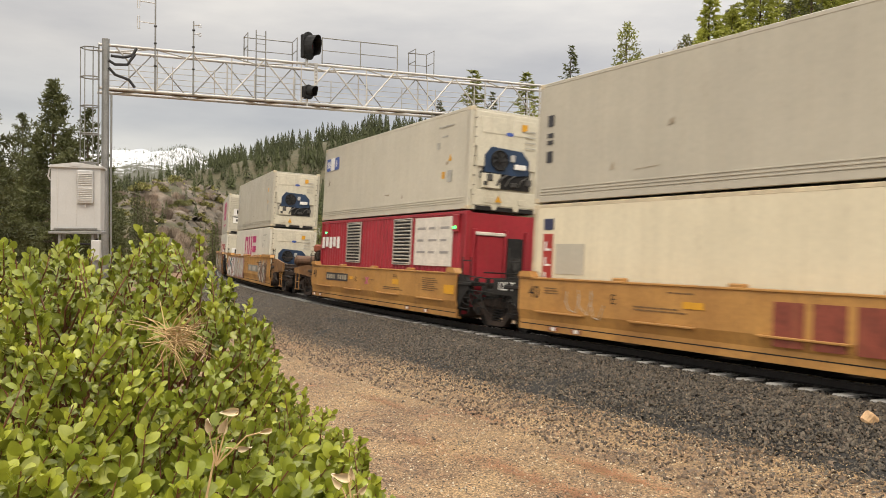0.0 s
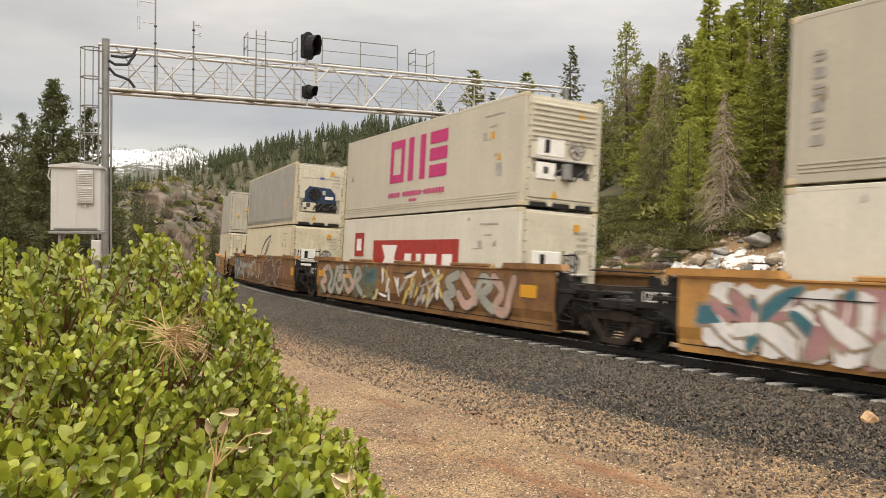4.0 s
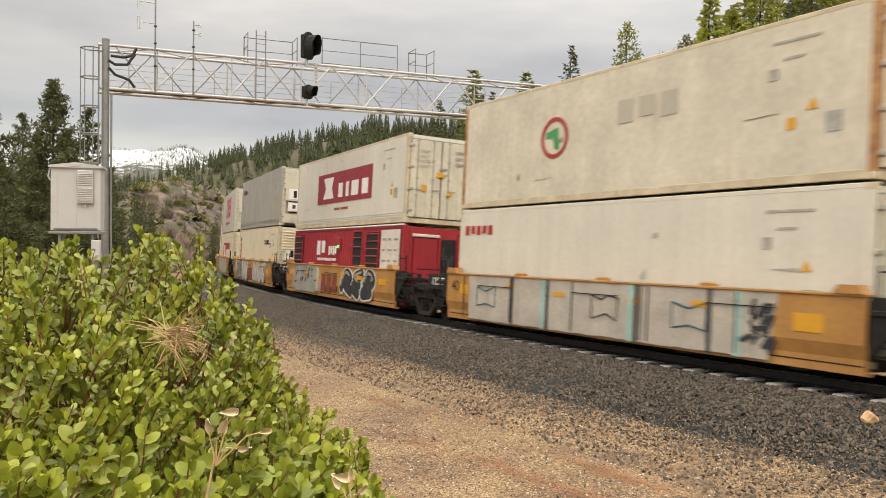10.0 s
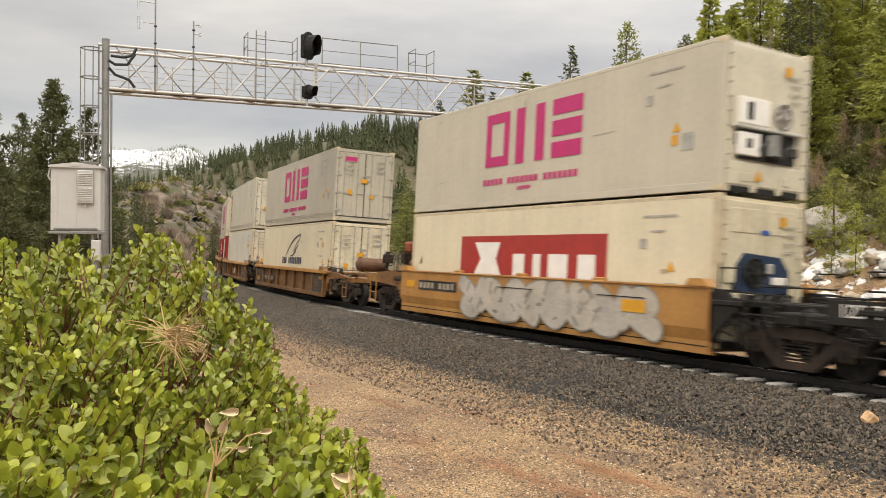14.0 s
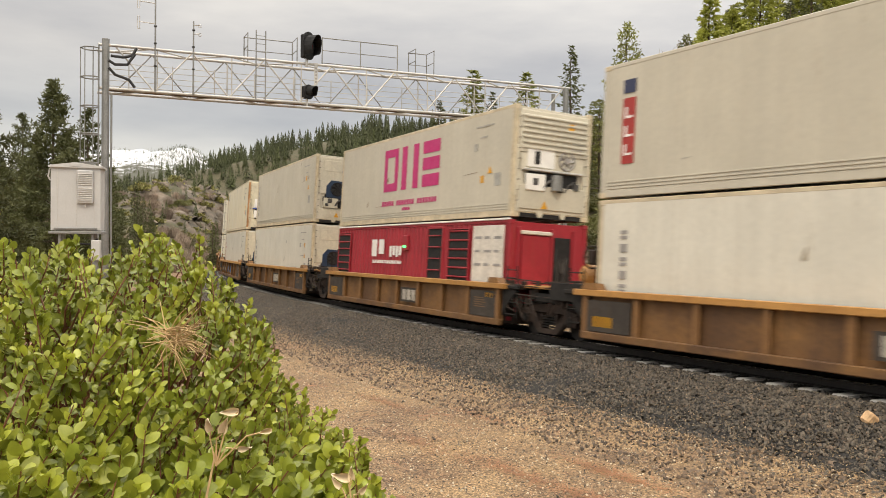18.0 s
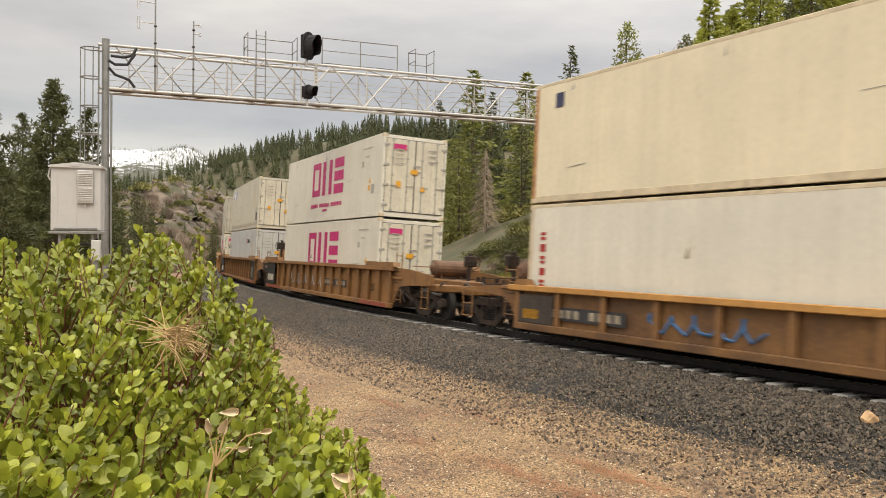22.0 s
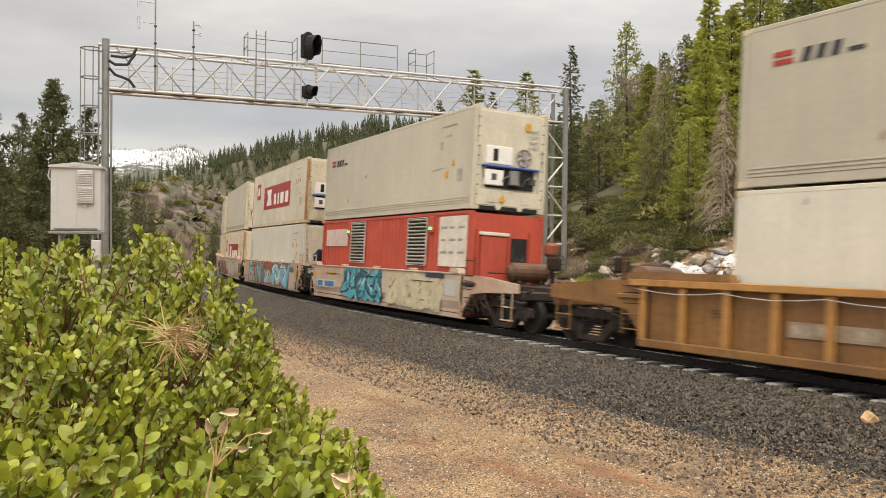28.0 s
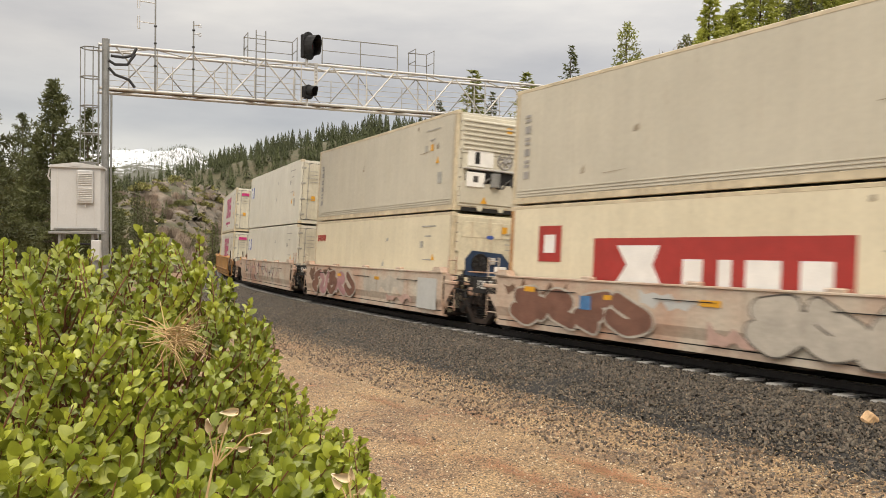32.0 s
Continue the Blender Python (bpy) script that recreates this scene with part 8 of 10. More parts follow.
# ---- equipment cabinet on a raised stand ----
def build_cabinet():
    root = thing("equipment_cabinet", "white ridged-roof equipment cabinet with a vent, on a steel stand", "cabinet", m=pose(-11.45, 26.0, 0, 0, 0, 14))
    W, D, z0, z1 = 1.44, 0.8, 2.55, 4.52
    part("housing", Mesh().box((0, 0, (z0 + z1) / 2), (W, D, z1 - z0), 0.02), CABWHITE, root)
    part("roof", Mesh().prism([(-W / 2 - 0.06, z1 - 0.03), (W / 2 + 0.06, z1 - 0.03), (W / 2 + 0.06, z1 + 0.03), (0, z1 + 0.14), (-W / 2 - 0.06, z1 + 0.03)], 1, -D / 2 - 0.07, D / 2 + 0.07), CABWHITE, root)
    part("ridge_cap", Mesh().box((0, -D / 2 - 0.08, z1 + 0.06), (0.22, 0.02, 0.08), 0.01), CABWHITE, root)
    for x in (-0.52, 0.02, 0.55):
        part("seam", Mesh().box((x, -D / 2 - 0.004, (z0 + z1) / 2), (0.012, 0.01, z1 - z0 - 0.1)), GALV, root)
    v = part("vent", Mesh().box((0.28, -D / 2 - 0.05, 3.90), (0.46, 0.12, 1.02), 0.02), CABWHITE, root, "louvred white vent box")
    for i in range(16):
        if i == 8:
            continue
        part("vent_slat", Mesh().box((0.28, -D / 2 - 0.115, 3.46 + i * 0.056), (0.42, 0.03, 0.022), 0.004, Matrix.Rotation(radians(30), 3, "X")), GALV, v)
    part("vent_latch", Mesh().tube((0.28, -D / 2 - 0.05, 3.28), (0.28, -D / 2 - 0.05, 3.38), 0.02, n=8), GALV, root)
    part("base_channel", Mesh().box((0.0, -D / 2 - 0.02, z0 + 0.06), (1.25, 0.05, 0.06), 0.01), GALVDARK, root)
    part("stand_deck", Mesh().box((0, 0, z0 - 0.06), (W + 0.1, D + 0.1, 0.09), 0.015), GALVDARK, root, "weathered steel deck")
    for sx in (-1, 1):
        for sy in (-1, 1):
            x, y = sx * (W / 2 - 0.25), sy * (D / 2 - 0.1)
            wp = root.matrix_basis @ Vector((x, y, 0))
            part("stand_leg", Mesh().tube((x, y, float(ground_z(wp.x, wp.y)) - 0.2), (x, y, z0 - 0.1), 0.05, n=10), GALVDARK, root)
    part("side_conduit", Mesh().path([(-W / 2 - 0.04, -0.3, z1 - 0.05), (-W / 2 - 0.09, -0.3, z1 - 0.3), (-W / 2 - 0.03, -0.3, z1 - 0.42)], 0.025, 8), GALV, root)
    part("cable_loop", Mesh().path([(-0.2, -0.2, z0 - 0.1), (0.0, -0.25, z0 - 0.4), (0.4, -0.25, z0 - 0.42), (0.6, -0.2, z0 - 0.25)], 0.03, 8), RUBBER, root, "hanging black cable")
    jb = thing("junction_box", "pale grey junction box on a post below the cabinet", "box", m=pose(-10.75, 25.7, 0, 0, 0, 6))
    part("box_body", Mesh().box((0, 0, 1.95), (0.26, 0.2, 0.62), 0.02), CABWHITE, jb)
    part("box_post", Mesh().tube((0, 0, float(ground_z(-10.75, 25.7)) - 0.2), (0, 0, 1.7), 0.04, n=8), GALVDARK, jb)


build_cabinet()


# ---- rocks ----
def boulder_mesh(name, seed, material, rough=0.42, fineness=3):
    bm = bmesh.new()
    bmesh.ops.create_icosphere(bm, subdivisions=fineness, radius=1)
    off = Vector((seed * 7.3, seed * 3.1, seed))
    for v in bm.verts:
        n = v.co.normalized()
        k = 1 + rough * noise.noise(n * 1.3 + off) + rough * 0.5 * noise.noise(n * 3.1 + off) + rough * 0.22 * noise.noise(n * 7.3 + off) + rough * 0.10 * noise.noise(n * 17 + off)
        p = n * k
        # flatten some faces
        for a in range(7):
            d = Vector((math.sin(seed + a * 2.1), math.cos(seed * 1.7 + a), math.sin(a * 1.3 + seed * 0.4))).normalized()
            e = p.dot(d) - 0.68
            if e > 0:
                p -= d * e * 0.9
        v.co = p
    me = bpy.data.meshes.new(name)
    bm.to_mesh(me)
    bm.free()
    me.materials.append(material)
    me.polygons.foreach_set("use_smooth", [True] * len(me.polygons))
    return me


SLOPESTONE = mat("tan_slope_stone", (0.44, 0.36, 0.27), rough=0.9, vary=0.4, scale=6, fine=40, bump=0.3, island=0.5)
ORANGESTONE = mat("orange_tan_stone", (0.70, 0.45, 0.25), rough=0.9, vary=0.35, scale=6, fine=30, bump=0.4)
ROCKS = [boulder_mesh("boulder", i, ROCK if i % 2 else TANROCK) for i in range(6)]


def rock(x, y, sx, sy, sz, k, turn=0, sink=0.25, label="grey granite boulder on the slope"):
    ob = tagged(new("boulder", ROCKS[k]), label, "boulder", "boulders beside the track")
    z = float(ground_z(x, y))
    ob.matrix_basis = pose(x, y, z + sz * (1 - sink), 0, 0, turn) @ Matrix.Diagonal((sx, sy, sz, 1))
    return ob


def slope(px, depth):
    """World x at a given depth for a view angle given as a slope."""
    return px * depth


for x, y, a, b, c, k, tu, lab in (
(14.35, 29.3, 0.42, 0.40, 0.34, 3, 70, "dark grey boulder behind a larger one"),
        (8.95, 25.6, 0.45, 0.40, 0.34, 5, 10, "pale grey boulder in the snow"),
        (9.85, 25.4, 0.52, 0.45, 0.38, 2, 40, "tan boulder in the snow"),
        (10.3, 26.2, 0.30, 0.28, 0.22, 0, 0, "small tan rock lying in snow"),
        (14.4, 28.0, 0.5, 0.42, 0.36, 3, 15, "grey rock at the edge of the snow"),
        (15.2, 27.5, 0.35, 0.3, 0.25, 2, 80, "tan rock at the edge of the snow"),
        (15.9, 28.4, 0.4, 0.3, 0.25, 4, 30, "tan rock at the edge of the snow"),
        (8.1, 26.3, 0.35, 0.3, 0.25, 1, 50, "grey rock under the brush"),
        (7.3, 27.2, 0.45, 0.4, 0.3, 1, 20, "grey rock under the brush"),
        (6.3, 28.2, 0.4, 0.35, 0.3, 4, 60, "tan rock under the brush")):
    rock(x, y, a, b, c, k, tu, label=lab)


BIGROCK = mat("lichened_granite", (0.38, 0.345, 0.295), rough=0.9, vary=0.45, dark=(0.20, 0.18, 0.155), scale=2.2, fine=30, bump=0.9, bump_scale=7, spots=0.35, spot_col=(0.11, 0.10, 0.085))
ROCKS.append(boulder_mesh("boulder", 12, BIGROCK, 0.24, 5))
rock(13.3, 29.0, 0.98, 0.85, 0.74, 6, 20, label="large rounded grey granite boulder on the snowy slope")
rock(12.75, 30.3, 0.62, 0.55, 0.55, 3, 70, label="dark grey boulder behind a larger one")


def scatter_rocks():
    rs = random.Random(12)
    n = 0
    while n < 225:
        s, d = rs.uniform(-14, 12), -rs.uniform(6.2, 13)
        p = on_track(s, d)
        r = 0.04 + 0.20 * rs.random() ** 2.4
        rock(p.x, p.y, r * rs.uniform(0.9, 1.4), r, r * 0.75, rs.randrange(6), rs.uniform(0, 180), label="small rock lying in old snow and gravel")
        n += 1
    for k in range(56):
        s, d = rs.uniform(-7, 7.5), -rs.uniform(9.2, 13.2)
        p = on_track(s, d)
        r = 0.07 + 0.34 * rs.random() ** 2.6
        rock(p.x, p.y, r * rs.uniform(1.0, 1.5), r, r * 0.8, rs.randrange(6), rs.uniform(0, 180), sink=0.1, label="granite rock showing through old snow")
    # smaller stones and chips over the whole slope
    r2 = np.random.RandomState(44)
    n = 3600
    s, d = r2.uniform(-16, 16, n), -r2.uniform(5.2, 13.4, n)
    x, y, z = bed_height(s, d)
    size = 0.03 + 0.10 * r2.uniform(0, 1, n) ** 3
    stone_batch("slope_stones", np.stack([x, y, z + size * 0.3], -1), size, SLOPESTONE, "tan and grey stones strewn over the slope", 45, 0.8)
    # pale stone lying on the ballast
    stone = Mesh().box((0, 0, 0), (0.21, 0.15, 0.17), 0.03).data("loose_stone", ORANGESTONE, False)
    ob = tagged(new("loose_stone", stone), "blocky orange-tan stone lying on the dark ballast", "stone")
    p = on_track(11.0, 2.9)
    x, y, z = bed_height(np.array([11.0]), np.array([2.9]))
    ob.matrix_basis = pose(5.86, 11.3, float(bed_height(*[np.array([q]) for q in map(float, line_of(5.85, 11.3))])[2][0]) + 0.07, 18, 32, 30)


scatter_rocks()


def snow_patches():
    """Thin uneven sheets of old snow on the boulder slope."""
    rs = np.random.RandomState(4)
    for j, (s0, d0, ls, ld) in enumerate(((6.5, -9.6, 2.6, 1.6), (-1.2, -11.4, 2.2, 1.0), (1.5, -11.7, 2.3, 1.3), (4.2, -11.6, 2.3, 1.5), (-3.4, -10.5, 1.6, 0.8), (1.6, -10.2, 2.3, 1.1), (5.6, -12.4, 1.8, 1.1), (2.5, -9.0, 2.0, 1.2), (-1.5, -9.8, 1.6, 1.0), (0.0, -8.6, 1.8, 1.0), (5.0, -7.8, 1.6, 0.8))):
        nu, nv = 64, 44
        U, V = np.meshgrid(np.linspace(-1, 1, nu), np.linspace(-1, 1, nv))
        s, d = s0 + U * ls, d0 + V * ld
        a = HEAD0 + s / RADIUS
        x = START[0] + (np.sin(a) - math.sin(HEAD0)) * RADIUS + np.sin(a) * d
        y = START[1] - (np.cos(a) - math.cos(HEAD0)) * RADIUS - np.cos(a) * d
        edge = 1 - np.hypot(U, V) ** 2 + 0.75 * ridge_noise(x, y, 1.9, 20 + j) + 0.7 * ridge_noise(x, y, 0.7, 30 + j) + 0.3 * ridge_noise(x, y, 0.3, 50 + j) - 0.72
        z = ground_z(x, y) + np.clip(edge, -0.3, 0.5) * 0.28 - 0.02
        idx = np.arange(nu * nv).reshape(nv, nu)
        q = np.stack([idx[:-1, :-1], idx[:-1, 1:], idx[1:, 1:], idx[1:, :-1]], -1).reshape(-1, 4)
        e = edge.reshape(-1)
        q = q[(e[q] > 0.0).sum(1) >= 2]
        me = bpy.data.meshes.new("snow_patch")
        me.from_pydata(np.stack([x, y, z], -1).reshape(-1, 3).tolist(), [], [tuple(f) for f in q.tolist()])
        me.materials.append(SNOW)
        me.polygons.foreach_set("use_smooth", [True] * len(q))
        tagged(new("snow_patch", me), "patch of old melting snow among rocks", "snow", kind="structure")


snow_patches()


# ---- conifers ----
def needle_sprays(H, base, R, levels, per, sprays, size, droop, seed, power=0.8, open_=0.15, clump=False):
    """Small blades of needles along the limbs of a conifer; returns blades and limb lines."""
    rs = np.random.RandomState(seed)
    blades, limbs = [], []
    for lev in range(levels):
        f = lev / (levels - 1)
        z = base + (H - base) * f ** 0.95
        env = R * (1 - f) ** power * (1 + 0.16 * math.sin(lev * 1.9 + seed)) + 0.05 * R
        if f < 0.14:
            env *= 0.7 + 2.1 * f
        nb = max(3, int(per * (1 - 0.45 * f)))
        off = rs.uniform(0, 6.28)
        for b in range(nb):
            if rs.uniform() < open_:
                continue
            az = off + 2 * math.pi * b / nb + rs.uniform(-0.4, 0.4)
            ln = env * rs.uniform(0.55, 1.15)
            rise = rs.uniform(-0.1, 0.25) + 0.4 * f - droop * (1 - f)
            c, s = math.cos(az), math.sin(az)
            root = np.array([0, 0, z])
            tip = np.array([c * ln, s * ln, z + ln * rise])
            limbs.append((root, tip))
            k = max(4, int(sprays * (0.3 + 0.7 * ln / R)))
            if clump:
                t = rs.choice([0.5, 0.78, 1.0], k) + rs.normal(0, 0.05, k)
                P = root + (tip - root) * t[:, None]
                v = rs.normal(0, 1, (k, 3)) + np.array([0, 0, 0.35])
                v /= np.linalg.norm(v, axis=1)[:, None]
                P = P + v * size * rs.uniform(0.1, 1.35, (k, 1)) * np.array([1, 1, 0.75]) + np.array([0, 0, 0.15 * size])
                D = v + rs.normal(0, 0.5, (k, 3))
                D /= np.linalg.norm(D, axis=1)[:, None]
            else:
                t = rs.uniform(0.12, 1.05, k) ** 0.8
                P = root + (tip - root) * t[:, None]
                side = rs.uniform(-1, 1, k) * (0.5 - 0.28 * t) * ln
                P = P + np.stack([-s * side, c * side, -0.22 * np.abs(side) + rs.normal(0, 0.10 * size, k)], -1)
                ang = az + np.sign(side) * rs.uniform(0.1, 1.2, k)
                D = np.stack([np.cos(ang), np.sin(ang), rs.uniform(-0.8, 0.45, k)], -1)
                D /= np.linalg.norm(D, axis=1)[:, None]
            L = size * rs.uniform(0.6, 1.4, (k, 1)) * (0.78 if clump else 1.0)
            Wd = np.cross(D, rs.normal(0, 1, (k, 3)))
            Wd /= np.linalg.norm(Wd, axis=1)[:, None]
            w = L * (rs.uniform(0.18, 0.34, (k, 1)) if clump else rs.uniform(0.15, 0.27, (k, 1)))
            blades.append(np.stack([P - Wd * w, P + Wd * w, P + D * L], 1))
    return np.concatenate(blades), limbs


def conifer(name, label, H, base, R, levels, per, sprays, size, droop, seed, leaf, power=0.8, open_=0.15, trunk=0.015, bark=None, clump=False):
    root = thing(name, label, "tree", "conifers on the hillside")
    bark = bark or BARK
    m = Mesh()
    pts = [(0.02 * H * 0.3 * math.sin(k), 0.015 * H * 0.3 * math.cos(k * 1.3), H * k / 6 * 0.985 - (0.5 if k == 0 else 0)) for k in range(7)]
    m.path(pts, [H * trunk * (1 - k / 6.4) + 0.008 for k in range(7)], 7)
    blades, limbs = needle_sprays(H, base, R, levels, per, sprays, size, droop, seed, power, open_, clump)
    for a, b in limbs[::3]:
        b2 = a + (b - a) * 0.8
        m.tube(a, b2, 0.008 * R + 0.008, 0.005, n=3, caps=False)
    part("trunk", m, bark, root)
    crown = new("crown", quads_mesh("crown", blades, leaf))
    crown.parent = root
    crown["kind"] = "stuff"
    return root


def dead_conifer(name, label, H, R, seed, brown=False):
    root = thing(name, label, "dead tree", "dead trees on the hillside")
    m = Mesh()
    rs = random.Random(seed)
    m.path([(0, 0, -0.4), (0.03, 0.02, H * 0.5), (0, 0, H)], [H * 0.016, H * 0.010, 0.012], 7)
    part("trunk", m, DEADWOOD, root)
    tw, nd = Mesh(), []
    for k in range(int(150 + H * 12)):
        f = (k + rs.random()) / (151 + H * 12)
        z = H * (0.10 + 0.87 * f)
        ln = R * (1 - f) ** 0.75 * rs.uniform(0.5, 1.15) + 0.10
        az = rs.uniform(0, 6.28)
        c, s = math.cos(az), math.sin(az)
        p1 = (c * ln * 0.5, s * ln * 0.5, z - ln * 0.10)
        p2 = (c * ln, s * ln, z - ln * rs.uniform(0.35, 0.9))
        tw.path([(0, 0, z), p1, p2], [0.024, 0.017, 0.009], 3)
        for q in range(5):
            t = rs.uniform(0.3, 1)
            a2 = az + rs.choice((-1, 1)) * rs.uniform(0.4, 1.0)
            b = (p2[0] * t, p2[1] * t, z + (p2[2] - z) * t)
            l2 = ln * rs.uniform(0.2, 0.42)
            e = (b[0] + math.cos(a2) * l2, b[1] + math.sin(a2) * l2, b[2] - l2 * rs.uniform(0.2, 0.9))
            tw.path([b, e], [0.012, 0.006], 3)
    br = part("branch_work", tw, DEADNEEDLE if brown else DEADWOOD, root)
    br["kind"] = "stuff"
    return root


def bare_tree(H, seed):
    root = thing("bare_deciduous_tree", "leafless grey deciduous tree against the sky", "tree", "leafless trees")
    m, rs = Mesh(), random.Random(seed)

    def grow(p, d, ln, r, lev):
        q = p + d * ln
        mid = p + d * ln * 0.5 + Vector((rs.uniform(-1, 1), rs.uniform(-1, 1), 0.3)) * ln * 0.06
        m.path([p, mid, q], [r, r * 0.85, r * 0.68], 4 if lev else 6)
        if lev > 4:
            return
        for k in range(3 if lev else 4):
            nd = (d + Vector((rs.uniform(-1, 1), rs.uniform(-1, 1), rs.uniform(-0.2, 0.7))) * 0.75).normalized()
            grow(p + (q - p) * rs.uniform(0.55, 1.0), nd, ln * rs.uniform(0.5, 0.78), r * 0.58, lev + 1)
    grow(Vector((0, 0, -0.3)), Vector((0, 0, 1)), H * 0.36, H * 0.0125, 0)
    part("bare_crown", m, DEADWOOD, root)["kind"] = "stuff"
    return root


KIND = {
    "fir_a": conifer("fir_tree", "yellow-green fir with an uneven crown", 10, 0.6, 2.1, 34, 9, 62, 0.27, 0.10, 1, FIRLEAF),
    "fir_b": conifer("fir_tree", "dense yellow-green fir with drooping limbs", 10, 0.3, 2.6, 32, 10, 66, 0.28, 0.12, 2, FIRLEAF, 0.72),
    "fir_c": conifer("fir_tree", "slender dark fir on the hillside", 10, 1.0, 1.35, 40, 7, 24, 0.24, 0.26, 3, DARKLEAF, 0.72),
    "pine_a": conifer("pine_tree", "dark pine with clumped needles", 10, 0.2, 2.5, 34, 8, 120, 0.22, 0.04, 4, DARKLEAF, 0.92, 0.2, 0.018, clump=True),
    "pine_b": conifer("pine_tree", "dense dark pine with a full crown", 10, 0.1, 2.9, 36, 9, 135, 0.23, 0.06, 5, DARKLEAF, 0.95, 0.16, 0.018, clump=True),
    "pine_c": conifer("pine_tree", "olive-green young pine on the slope", 10, 0.1, 2.9, 26, 8, 44, 0.28, -0.05, 15, FIRLEAF, 0.55, 0.1, 0.018, clump=True),
    "fir_d": conifer("fir_tree", "open-crowned green conifer on the hillside", 10, 1.0, 1.8, 32, 7, 36, 0.27, 0.16, 6, UPPERFIR, 0.58, 0.18, clump=True),
    "far_a": conifer("fir_tree", "green fir higher up the hillside", 10, 0.5, 2.1, 26, 8, 30, 0.36, 0.12, 21, UPPERFIR),
    "far_b": conifer("fir_tree", "dense green fir higher up the hillside", 10, 0.3, 2.6, 24, 8, 32, 0.38, 0.14, 22, UPPERFIR, 0.7),
    "far_c": conifer("fir_tree", "slender dark fir higher up the hillside", 10, 0.8, 1.45, 26, 6, 15, 0.38, 0.26, 23, DARKLEAF, 0.7),
    "snag_a": dead_conifer("dead_conifer", "bare grey dead conifer with drooping twigs", 8, 1.75, 7),
    "snag_b": dead_conifer("dead_conifer", "brown dead conifer with drooping twigs", 6, 1.5, 8, True),
    "pole": dead_conifer("dead_conifer", "tall bare dead conifer trunk", 14, 0.9, 9),
    "bare": bare_tree(8, 10),
    "bare2": bare_tree(8, 14),
}
USED = set()


def plant(kind, x, y, height, turn=0, nat=10.0, lean=0.0):
    base = {"snag_a": 8.0, "snag_b": 6.0, "pole": 14.0, "bare": 8.0, "bare2": 8.0}.get(kind, 10.0)
    k = height / base
    m = pose(x, y, float(ground_z(x, y)), lean, 0, turn) @ Matrix.Diagonal((k, k, k, 1))
    src = KIND[kind]
    if kind not in USED:
        USED.add(kind)
        src.matrix_basis = m
        return src
    return copy_thing(src, m @ Matrix.Diagonal((1 / src.scale.x, 1 / src.scale.y, 1 / src.scale.z, 1)))


